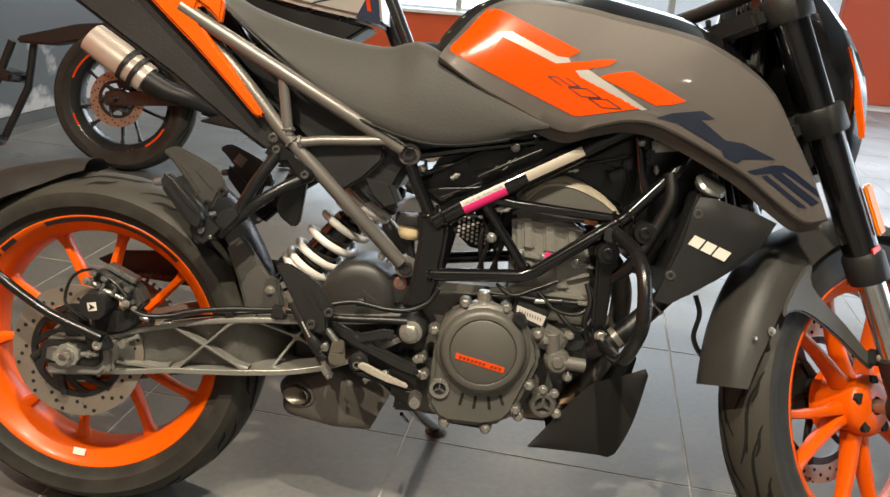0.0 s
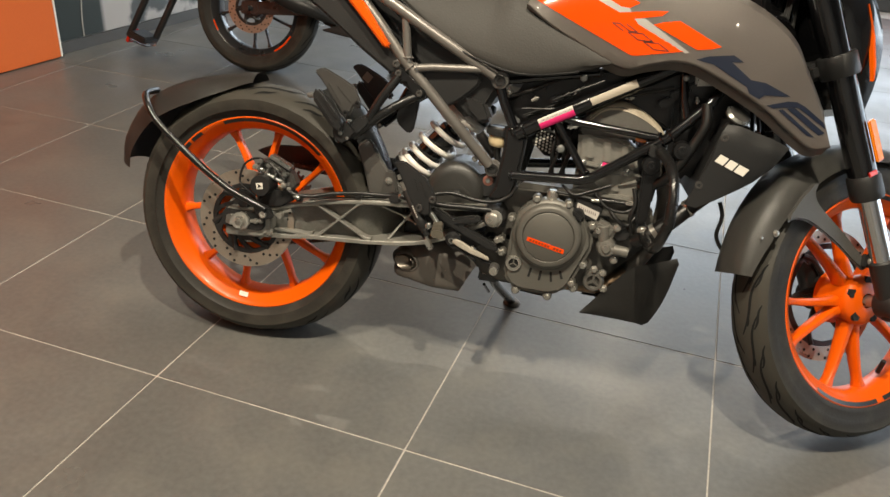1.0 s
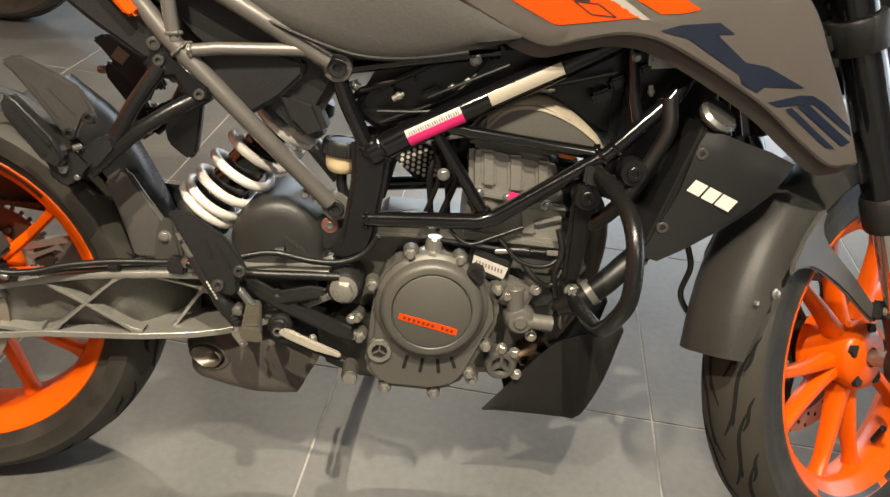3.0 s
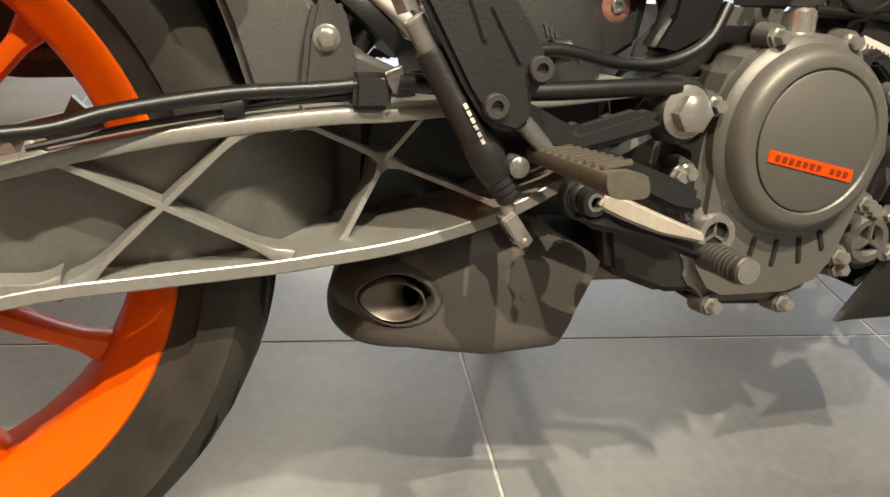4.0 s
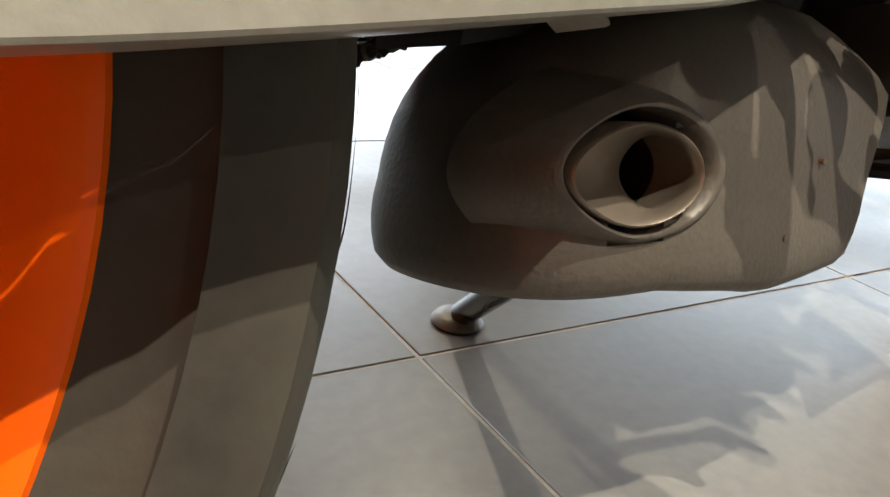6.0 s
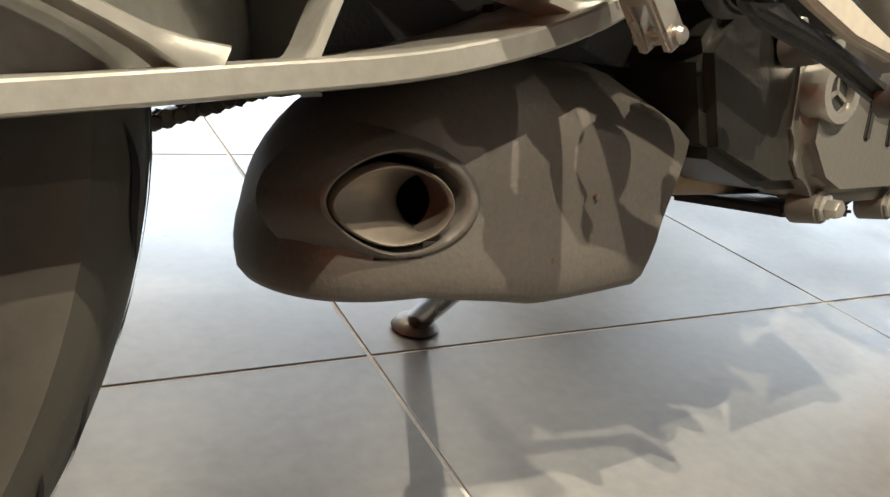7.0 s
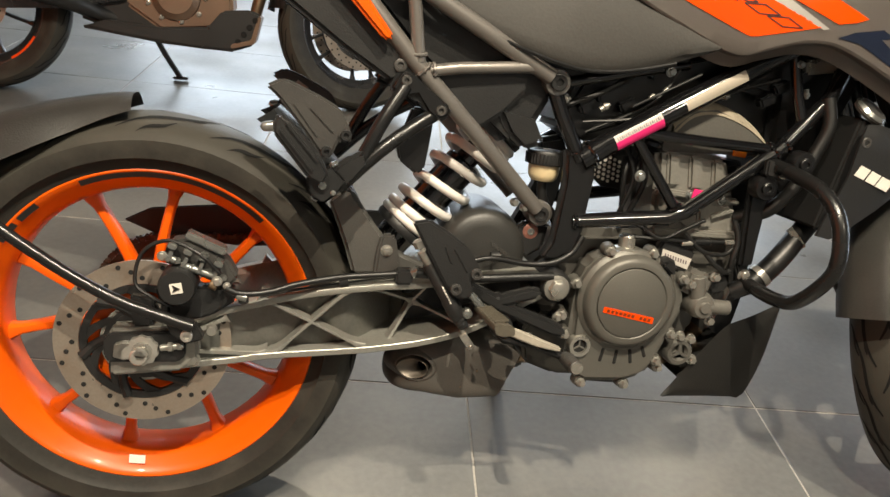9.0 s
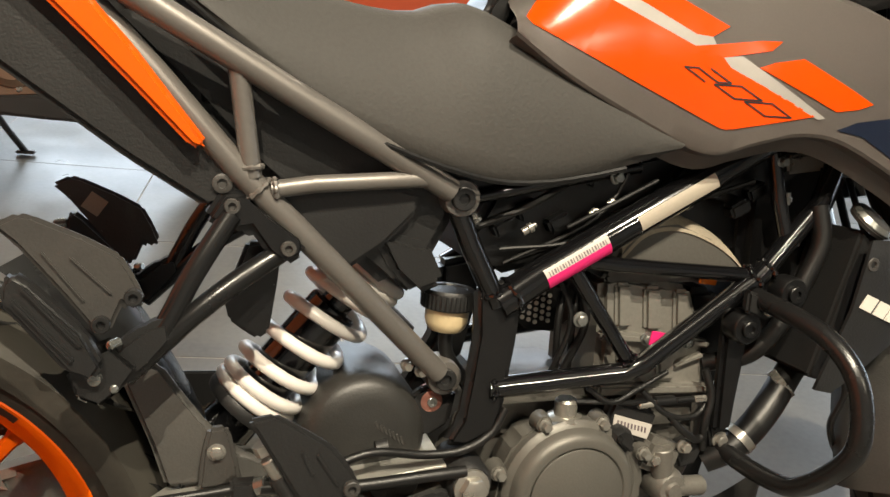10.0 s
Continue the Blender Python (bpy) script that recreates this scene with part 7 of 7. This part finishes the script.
TURNED = Matrix.Translation(PIVOT) @ Matrix.Rotation(radians(STEER), 4, AX) @ Matrix.Translation(-PIVOT)
FC = Vector((1.3555, 0, 0.313))


def forkp(s, y=0.0, ahead=0.0):
    """A place s metres up the fork from the axle."""
    return FC + AX * s + Vector((math.cos(radians(25)) * ahead, y, math.sin(radians(25)) * ahead))


bm = B()
lathe(bm, rim_profile(0.044, 0.2315, 0.198), FC, (0, 1, 0), 112, True)
fw = part("front_wheel", bm, ORANGE, bike, "gloss orange cast front wheel", TURNED)
make_tyre("tyre", fw, FC, 0.303, 0.050, 0.229, 0.043, "black front road tyre with curved tread grooves", None, 22)
bm = B()
lathe(bm, [(0.016, -0.044), (0.034, -0.044), (0.040, -0.041), (0.050, -0.036), (0.055, -0.026), (0.050, 0.0), (0.052, 0.03), (0.060, 0.045), (0.016, 0.05)], FC, (0, 1, 0), 40, True)
part("hub", bm, ORANGE, fw)
# solid black hexagons on the hub: shade inside its recesses put into colour
bm = B()
for k in range(5):
    a = radians(90 + 72 * k)
    p = FC + Vector((0.043 * math.cos(a), -0.0415, 0.043 * math.sin(a)))
    lathe(bm, [(0, 0), (0.0105, 0), (0.0105, 0.008), (0, 0.008)], p, (0, 1, 0), 6)
pieces("hub_shade_hexagon", bm, SOOT_SHADE, fw, "dark hexagon, coloured as a recess's inner shade")
for k in range(5):
    for sgn in (-1, 1):
        a = radians(54 + 72 * k)
        bm = B()
        spoke(bm, FC, a + sgn * radians(9), 0.050, a + sgn * radians(14.5), 0.199, 0.0185, 0.0145, 0.038, 0.022)
        part("spoke", bm, ORANGE, fw)
for a0, a1 in ((238, 285), (290, 297), (60, 110)):
    bm = B()
    N = 24
    vs = []
    for i in range(N + 1):
        a = radians(a0 + (a1 - a0) * i / N)
        for r, y in ((0.2265, -0.0462), (0.2185, -0.0415)):
            vs.append((FC.x + r * math.cos(a), y - 0.0005, FC.z + r * math.sin(a)))
    add(bm, vs, [(2 * i, 2 * i + 1, 2 * i + 3, 2 * i + 2) for i in range(N)])
    part("rim_stripe", bm, BLACK_INK, fw, "black rim stripe")
brake_disc(fw, FC, 0.066, 0.150, 0.118, DISC, PLASTIC, None, 18)
bm = B()
rod(bm, FC + Vector((0.185 * math.cos(radians(300)), -0.010, 0.185 * math.sin(radians(300)))), FC + Vector((0.155 * math.cos(radians(303)), -0.030, 0.155 * math.sin(radians(303)))), 0.0055, 12)
part("valve", bm, HOSE, fw, "black tyre valve")

bm = B()
rod(bm, forkp(0.235, -0.100), forkp(0.720, -0.100), 0.0275, 28, 0.002)
fork = part("fork", bm, GLOSS, bike, "black upside-down fork", TURNED)
bm = B()
rod(bm, forkp(0.235, 0.100), forkp(0.720, 0.100), 0.0275, 28, 0.002)
part("far_leg", bm, GLOSS, fork)
for y in (-0.100, 0.100):
    bm = B()
    rod(bm, forkp(0.06, y), forkp(0.24, y), 0.0215, 28)
    part("stanchion", bm, CHROME, fork, "polished fork stanchion")
    bm = B()
    lathe(bm, [(0.0215, 0), (0.031, 0), (0.0325, 0.006), (0.0325, 0.042), (0.029, 0.050), (0.0275, 0.05)], forkp(0.232, y), AX, 32)
    part("dust_collar", bm, PLASTIC, fork)
    bm = B()
    rod(bm, forkp(-0.03, y), forkp(0.10, y), 0.0265, 24, 0.004)
    lathe(bm, [(0, -0.024), (0.029, -0.024), (0.032, -0.02), (0.032, 0.02), (0.029, 0.024), (0, 0.024)], (FC.x, y, FC.z), (0, 1, 0), 28)
    part("fork_foot", bm, PLASTIC, fork, "black cast fork foot")
bm = B()
rod(bm, (FC.x, -0.130, FC.z), (FC.x, 0.13, FC.z), 0.0125, 24)
hexbolt(bm, forkp(0.0, -0.126) + Vector((0, 0, -0.028)), 0.006, 0.010)
part("front_axle", bm, STEEL, fork)
bm = B()
for s in (0.505, 0.690):
    for y in (-0.100, 0.100):
        lathe(bm, [(0.0275, -0.022), (0.0355, -0.022), (0.038, -0.018), (0.038, 0.018), (0.0355, 0.022), (0.0275, 0.022)], forkp(s, y), AX, 32)
    t = B()
    box(t, (0, 0, 0), (0.075, 0.17, 0.034), 0.008, (0, -25, 0))
    bmesh.ops.translate(t, vec=forkp(s, 0, -0.02), verts=t.verts)
    join(bm, t)
part("triple_clamp", bm, PLASTIC, fork, "black fork clamps")
bm = B()
for y in (-0.130, 0.130):
    t = B()
    box(t, (0, 0, 0), (0.020, 0.008, 0.085), 0.003, (0, -25, 0))
    bmesh.ops.translate(t, vec=forkp(0.345, y, 0.018), verts=t.verts)
    join(bm, t)
pieces("side_reflector", bm, AMBER, fork, "amber side reflector")
bm = B()
t = B()
box(t, (0, 0, 0), (0.022, 0.004, 0.010), 0.001, (0, -25, 0))
bmesh.ops.translate(t, vec=forkp(0.285, -0.1275, -0.004), verts=t.verts)
join(bm, t)
part("red_sticker", bm, RED_LENS, fork, "small red sticker")
bm = B()
tube(bm, [forkp(0.74, 0.33, -0.10), forkp(0.745, 0.20, -0.03), forkp(0.735, 0.06, 0.0), forkp(0.735, -0.06, 0.0), forkp(0.745, -0.20, -0.03), forkp(0.74, -0.33, -0.10)], 0.013, 12)
part("handlebar", bm, PLASTIC, fork, "black handlebar")
bm = B()
random.seed(8)
for k in range(9):
    y0 = random.uniform(-0.09, 0.09)
    tube(bm, [forkp(0.72, y0, 0.03), forkp(0.60, y0 * 0.7, -0.05 + 0.03 * random.random()), forkp(0.50, y0 * 0.5, -0.09), forkp(0.42, y0 * 0.6 - 0.02, -0.13)], random.choice((0.004, 0.005, 0.007)), 8)
pieces("control_cable", bm, HOSE, fork, "black control cable")

# front mudguard, turned with the fork
bm = B()
rings = []
for i in range(31):
    a = radians(174 - (174 - 52) * i / 30)
    u = i / 30
    R = float(np.interp(u, [0, 0.34, 0.46, 0.7, 1], [0.352, 0.353, 0.341, 0.330, 0.318]))
    w = float(np.interp(u, [0, 0.12, 0.5, 0.8, 1], [0.052, 0.062, 0.070, 0.062, 0.030]))
    drop = float(np.interp(u, [0, 0.1, 0.22, 0.32, 0.46, 0.65, 1], [0.020, 0.036, 0.046, 0.052, 0.042, 0.040, 0.012]))
    ring = []
    for k in range(15):
        s = -1 + k / 7
        rr = R - drop * abs(s) ** 2.6
        ring.append((FC.x + rr * math.cos(a), w * math.copysign(abs(s) ** 0.8, s), FC.z + rr * math.sin(a)))
    rings.append(ring)
loft(bm, rings, False, False)
bmesh.ops.solidify(bm, geom=bm.faces[:], thickness=0.003)
fm = part("front_mudguard", bm, MUDGUARD, bike, "dark grey plastic front mudguard", TURNED)
for s in (1, -1):
    bm = B()
    y0, y1 = sorted((-s * 0.064, -s * 0.072))
    prism(bm, [(1.086, 0.458), (1.096, 0.465), (1.110, 0.468), (1.130, 0.467), (1.152, 0.460), (1.188, 0.443), (1.222, 0.4245), (1.262, 0.398), (1.2985, 0.3765), (1.311, 0.384), (1.304, 0.3985), (1.270, 0.425), (1.2334, 0.4530), (1.196, 0.478), (1.166, 0.499), (1.154, 0.512), (1.150, 0.524), (1.158, 0.544), (1.142, 0.542), (1.112, 0.510), (1.088, 0.476)], y0, y1, 0.003)
    part("mudguard_arm", bm, MUDGUARD, fm)
    bm = B()
    y0, y1 = sorted((-s * 0.068, -s * 0.084))
    prism(bm, [(1.288, 0.385), (1.318, 0.383), (1.318, 0.410), (1.292, 0.412)], y0, y1, 0.003)
    part("arm_mount", bm, PLASTIC, fm)
bm = B()
hexbolt(bm, (1.064, -0.063, 0.436), 0.0052, 0.006)
capbolt(bm, (1.300, -0.085, 0.397), 0.0075, 0.005)
lathe(bm, [(0, -0.004), (0.0028, -0.004), (0.0028, 0), (0, 0)], (1.036, -0.055, 0.425), (0, 1, 0), 10)
pieces("mudguard_bolt", bm, STEEL, fm)

# headlight cowl, beyond the fork
bm = B()
rings = []
for i in range(9):
    u = i / 8
    z = 0.70 + 0.30 * u
    x = 1.235 - 0.10 * u
    d = 0.075 * math.sin(math.pi * (0.15 + 0.7 * u))
    w = 0.055 + 0.075 * math.sin(math.pi * (0.10 + 0.75 * u))
    rings.append([(x + d * math.copysign(abs(math.cos(a)) ** 0.6, math.cos(a)), w * math.sin(a), z) for a in [2 * math.pi * k / 20 for k in range(20)]])
loft(bm, rings)
hl = part("headlight_cowl", bm, GLOSS, bike, "gloss black headlight cowl with orange edges", TURNED)
for s in (1, -1):
    bm = B()
    y0, y1 = sorted((-s * 0.120, -s * 0.132))
    prism(bm, [(1.172, 0.890), (1.180, 0.872), (1.196, 0.830), (1.206, 0.775), (1.205, 0.745), (1.199, 0.780), (1.188, 0.835)], y0, y1, 0.003)
    part("orange_edge", bm, ORANGE, hl, "orange cowl edge")


# ---- the second motorcycle, behind: a travel bike on its stand ----
LEAN2 = 10.0
adv = thing("travel_motorcycle", pose(-0.90, 2.04, 0, -LEAN2, 0, 0), "white and black travel motorcycle leaning on its side stand", "motorcycle")
A1, A2 = Vector((0, 0, 0.304)), Vector((1.320, 0, 0.304))
TURN2 = Matrix.Translation((1.40, 0, 0)) @ Matrix.Rotation(radians(18), 4, AX) @ Matrix.Translation((-1.40, 0, 0))
BLACK_RIM = mat("satin_black_rim", (0.020, 0.020, 0.021), 0.28, 0.1, 0.1, 8, 120, 0.03, 0.4)


def plain_wheel(name, c, w, m=None):
    bm = B()
    lathe(bm, rim_profile(w, 0.226, 0.190), c, (0, 1, 0), 72, True)
    wh = part(name, bm, BLACK_RIM, adv, "satin black cast wheel", m)
    make_tyre("tyre", wh, c, 0.304, w + 0.016, 0.222, w - 0.001, "black block-tread tyre", None, 20)
    for k in range(10):
        a = radians(36 * k + 8)
        bm = B()
        spoke(bm, c, a, 0.040, a + radians(6 if k % 2 else -6), 0.190, 0.014, 0.012, 0.026, 0.020)
        part("spoke", bm, BLACK_RIM, wh)
    bm = B()
    lathe(bm, [(0.015, -0.06), (0.045, -0.06), (0.048, 0.0), (0.045, 0.06), (0.015, 0.06)], c, (0, 1, 0), 32, True)
    part("hub", bm, BLACK_RIM, wh)
    return wh


rw2 = plain_wheel("rear_wheel", A1, 0.055)
brake_disc(rw2, A1, -0.085, 0.115, 0.080, DISC, PLASTIC)
bm = B()
for a0, a1 in ((120, 160), (-60, -30), (200, 214)):
    vs = []
    for i in range(13):
        a = radians(a0 + (a1 - a0) * i / 12)
        for r in (0.222, 0.214):
            vs.append((r * math.cos(a), -0.0565, 0.304 + r * math.sin(a)))
    add(bm, vs, [(2 * i, 2 * i + 1, 2 * i + 3, 2 * i + 2) for i in range(12)])
pieces("rim_stripe", bm, ORANGE_DECAL, rw2, "orange rim stripe")
fw2 = plain_wheel("front_wheel", A2, 0.042, TURN2)
brake_disc(fw2, A2, -0.062, 0.155, 0.120, DISC, PLASTIC, None, 18)
brake_disc(fw2, A2, 0.062, 0.155, 0.120, DISC, PLASTIC, None, 18)

bm = B()
rod(bm, (0, -0.14, 0.304), (0, 0.14, 0.304), 0.012)
prism(bm, [(-0.04, 0.275), (0.10, 0.285), (0.30, 0.300), (0.50, 0.345), (0.55, 0.40), (0.30, 0.370), (0.06, 0.340), (-0.04, 0.335)], -0.115, -0.085, 0.005)
prism(bm, [(-0.04, 0.275), (0.10, 0.285), (0.30, 0.300), (0.50, 0.345), (0.55, 0.40), (0.30, 0.370), (0.06, 0.340), (-0.04, 0.335)], 0.085, 0.115, 0.005)
part("swingarm", bm, BLACK_RIM, adv, "black swingarm")
bm = B()
box(bm, (0.055, -0.11, 0.375), (0.07, 0.05, 0.05), 0.008, (0, 20, 0))
part("rear_caliper", bm, PLASTIC, adv)
bm = B()
prism(bm, [(0.31, 0.44), (0.34, 0.275), (0.45, 0.240), (0.68, 0.245), (0.66, 0.46)], -0.085, 0.05, 0.015)
part("exhaust_chamber", bm, PLASTIC, adv, "black exhaust chamber under the engine")
# silencer
bm = B()
S0, S1 = Vector((-0.055, -0.18, 0.545)), Vector((0.170, -0.17, 0.395))
tube(bm, [S0, S0.lerp(S1, 0.5), S1], [0.066, 0.070, 0.062], 20, False, 4, 0.85)
sil = part("silencer", bm, SILVER_PIPE, adv, "satin silver silencer")
bm = B()
tube(bm, [S1, (0.24, -0.16, 0.358), (0.33, -0.14, 0.330), (0.42, -0.08, 0.29), (0.55, -0.03, 0.26)], [0.050, 0.044, 0.034, 0.026, 0.024], 18)
part("link_pipe", bm, PLASTIC, sil, "black heat shield and pipe")
bm = B()
for t in (0.66, 0.84):
    c = S0.lerp(S1, t)
    lathe(bm, [(0.0680, -0.009), (0.0725, -0.009), (0.0725, 0.009), (0.0680, 0.009)], c, S1 - S0, 28, True)
part("strap", bm, PLASTIC, sil, "black mounting strap")
# engine and bash plate
bm = B()
prism(bm, [(0.50, 0.33), (0.58, 0.48), (0.78, 0.47), (0.86, 0.42), (0.87, 0.33), (0.80, 0.27), (0.62, 0.25)], -0.10, 0.10, 0.012)
en2 = part("engine", bm, BROWN_ALLOY, adv, "bronze-tinted engine with round cover")
bm = B()
lathe(bm, [(0, -0.125), (0.060, -0.125), (0.068, -0.118), (0.082, -0.110), (0.086, -0.095), (0, -0.095)], (0.672, 0, 0.372), (0, 1, 0), 48)
part("clutch_cover", bm, BROWN_ALLOY, en2)
bm = B()
prism(bm, [(0.625, 0.392), (0.627, 0.400), (0.715, 0.372), (0.713, 0.364)], -0.1275, -0.1245, 0.0005)
part("orange_badge", bm, ORANGE_DECAL, en2, "orange badge strip")
bm = B()
for k in range(9):
    a = 2 * math.pi * k / 9
    hexbolt(bm, (0.672 + 0.100 * math.cos(a), -0.100, 0.372 + 0.088 * math.sin(a)), 0.007, 0.010)
pieces("case_bolt", bm, STEEL, en2)
bm = B()
prism(bm, [(0.60, 0.46), (0.72, 0.66), (0.90, 0.62), (0.90, 0.44)], -0.08, 0.08, 0.015)
part("cylinder", bm, ENGINE, en2, "dark cylinder and head")
bm = B()
tube(bm, [(0.90, 0, 0.52), (0.96, -0.02, 0.46), (0.95, -0.03, 0.36), (0.90, -0.03, 0.27), (0.70, -0.03, 0.235)], 0.022, 14)
part("header_pipe", bm, PIPE, en2)
bm = B()
prism(bm, [(0.36, 0.245), (0.46, 0.228), (0.63, 0.208), (0.76, 0.198), (0.87, 0.196), (0.94, 0.222), (0.965, 0.33), (0.93, 0.345), (0.83, 0.335), (0.78, 0.275), (0.62, 0.262), (0.44, 0.275)], -0.110, -0.080, 0.008)
bash = part("bash_plate", bm, PLASTIC, adv, "black bash plate under the engine")
bm = B()
prism(bm, [(0.36, 0.24), (0.63, 0.205), (0.87, 0.193), (0.87, 0.205), (0.63, 0.217), (0.36, 0.25)], -0.10, 0.10, 0.004)
part("bottom_sheet", bm, PLASTIC, bash)
bm = B()
prism(bm, [(0.86, 0.205), (0.945, 0.228), (0.968, 0.325), (0.955, 0.325), (0.93, 0.24), (0.86, 0.222)], -0.118, 0.118, 0.004)
part("front_sheet", bm, BROWN_ALLOY, bash, "brownish bare metal front sheet")
# black discs on the plate's side: dark of its holes put into colour
bm = B()
for k in range(4):
    lathe(bm, [(0, -0.114), (0.010, -0.114), (0.012, -0.108), (0, -0.108)], (0.885 + 0.020 * k, 0, 0.232 + 0.026 * k), (0, 1, 0), 12)
part("plate_hole_shade", bm, SOOT_SHADE, bash)
# frame, body, seat, tail
bm = B()
for y in (-0.10, 0.10):
    tube(bm, [(0.52, y, 0.40), (0.60, y, 0.60), (0.95, y, 0.80)], 0.016, 12, False)
    tube(bm, [(0.55, y, 0.50), (0.80, y, 0.52), (0.98, y, 0.76)], 0.014, 12, False)
    tube(bm, [(0.56, y, 0.58), (0.30, y, 0.68), (0.0, y, 0.78)], 0.013, 12, False)
    tube(bm, [(0.53, y, 0.44), (0.35, y, 0.58), (0.10, y, 0.74)], 0.013, 12, False)
part("frame", bm, BLACK_RIM, adv, "black tubular frame")
bm = B()
prism(bm, [(0.30, 0.50), (0.52, 0.45), (0.58, 0.62), (0.40, 0.74), (0.10, 0.80), (0.02, 0.74)], -0.09, 0.09, 0.02)
part("side_cover", bm, PLASTIC, adv)
bm = B()
prism(bm, [(0.36, 0.66), (0.56, 0.60), (0.95, 0.60), (1.06, 0.675), (0.88, 0.71), (0.75, 0.73), (0.58, 0.77), (0.40, 0.79)], -0.125, 0.125, 0.015, 3)
part("body_panel", bm, BLACK, adv, "black side panel under the tank cover")
bm = B()
prism(bm, [(0.56, 0.775), (0.75, 0.735), (0.88, 0.715), (1.06, 0.690), (1.11, 0.672), (1.09, 0.80), (1.02, 0.92), (0.70, 0.96), (0.58, 0.88)], -0.165, 0.165, 0.02, 3)
tk2 = part("tank_cover", bm, BODY_WHITE, adv, "white tank cover with dark graphics")
bm = B()
prism(bm, [(1.00, 0.70), (1.10, 0.682), (1.085, 0.79), (1.05, 0.80)], -0.1675, -0.1655, 0)
prism(bm, [(0.80, 0.735), (0.92, 0.765), (0.90, 0.775), (0.96, 0.80), (0.86, 0.78), (0.88, 0.765)], -0.1675, -0.1655, 0)
part("dark_graphic", bm, NAVY, tk2, "navy and black graphic shapes")
bm = B()
prism(bm, [(1.045, 0.73), (1.062, 0.727), (1.05, 0.785), (1.035, 0.785)], -0.1690, -0.1678, 0)
part("orange_graphic", bm, ORANGE_DECAL, tk2)
bm = B()
prism(bm, [(0.10, 0.82), (0.40, 0.76), (0.60, 0.78), (0.62, 0.86), (0.40, 0.84), (0.14, 0.90)], -0.12, 0.12, 0.03, 3)
part("seat", bm, SEAT, adv, "black stepped seat")
bm = B()
prism(bm, [(-0.46, 0.505), (-0.31, 0.505), (0.02, 0.575), (0.20, 0.66), (0.20, 0.80), (0.0, 0.80), (0.01, 0.625), (-0.20, 0.600), (-0.46, 0.530)], -0.035, 0.035, 0.008)
tl2 = part("tail", bm, PLASTIC, adv, "black tail and plate carrier")
bm = B()
tube(bm, [(-0.48, -0.03, 0.51), (-0.56, -0.03, 0.32), (-0.67, -0.03, 0.10)], 0.017, 10, False)
tube(bm, [(-0.42, 0.03, 0.51), (-0.45, 0.03, 0.32), (-0.56, 0.03, 0.10)], 0.017, 10, False)
box(bm, (-0.61, 0, 0.100), (0.09, 0.14, 0.035), 0.006, (0, 20, 0))
box(bm, (-0.53, 0, 0.37), (0.14, 0.16, 0.045), 0.012, (0, 10, 0))
part("plate_carrier", bm, PLASTIC, tl2)
bm = B()
box(bm, (-0.672, 0, 0.100), (0.018, 0.07, 0.07), 0.004, (0, 20, 0))
part("reflector", bm, RED_LENS, tl2, "small red reflector")
bm = B()
box(bm, (-0.60, -0.01, 0.078), (0.08, 0.10, 0.026), 0.006, (0, 15, 0))
part("plate_lamp", bm, GLASS, tl2, "clear plate lamp")
# fork, mudguard, stand
bm = B()
for y in (-0.10, 0.10):
    rod(bm, A2 + Vector((0, y, 0)), A2 + AX * 0.66 + Vector((0, y, 0)), 0.026, 18)
part("fork", bm, BLACK_RIM, adv, "black fork legs", TURN2)
bm = B()
rings = []
for i in range(17):
    a = radians(172 - 122 * i / 16)
    rings.append([(A2.x + (0.345 - 0.04 * abs(s) ** 2.5) * math.cos(a), 0.065 * s, A2.z + (0.345 - 0.04 * abs(s) ** 2.5) * math.sin(a)) for s in (-1, -0.8, -0.4, 0, 0.4, 0.8, 1)])
loft(bm, rings, False, False)
bmesh.ops.solidify(bm, geom=bm.faces[:], thickness=0.003)
part("front_mudguard", bm, PLASTIC, adv, "black front mudguard", TURN2)
c2_, s2_ = math.cos(radians(LEAN2)), math.sin(radians(LEAN2))
bm = B()
foot = (0.640, 0.235 * c2_ - 0.012 * s2_, 0.235 * s2_ + 0.012 * c2_)
tube(bm, [(0.555, 0.08, 0.245), (0.60, 0.15, 0.14), foot], 0.011, 12)
box(bm, foot, (0.06, 0.035, 0.012), 0.004, (0, 0, 0))
part("side_stand", bm, BLACK_RIM, adv, "black side stand")


# ---- floor tiles: one object a tile ----
TS, TANG = 0.6060, -7.05
T0 = Vector((0.541, 0.2756, 0))
bm = B()
box(bm, (TS / 2, TS / 2, -0.004), (TS - 0.0037, TS - 0.0037, 0.008), 0.0008, None, 1)
tile_me = mesh_of("tile", bm)
tile_me.materials.append(TILE)
turn = Matrix.Translation(T0) @ Matrix.Rotation(radians(TANG), 4, "Z")
random.seed(3)
for i in range(-10, 12):
    for j in range(-8, 11):
        p = turn @ Vector(((i + 0.5) * TS, (j + 0.5) * TS, 0))
        if -3.6 < p.x < 5.9 and -4.2 < p.y < 5.65:
            part("tile", tile_me, None, floor, "", turn @ Matrix.Translation((i * TS, j * TS, random.uniform(-0.0003, 0.0003))))
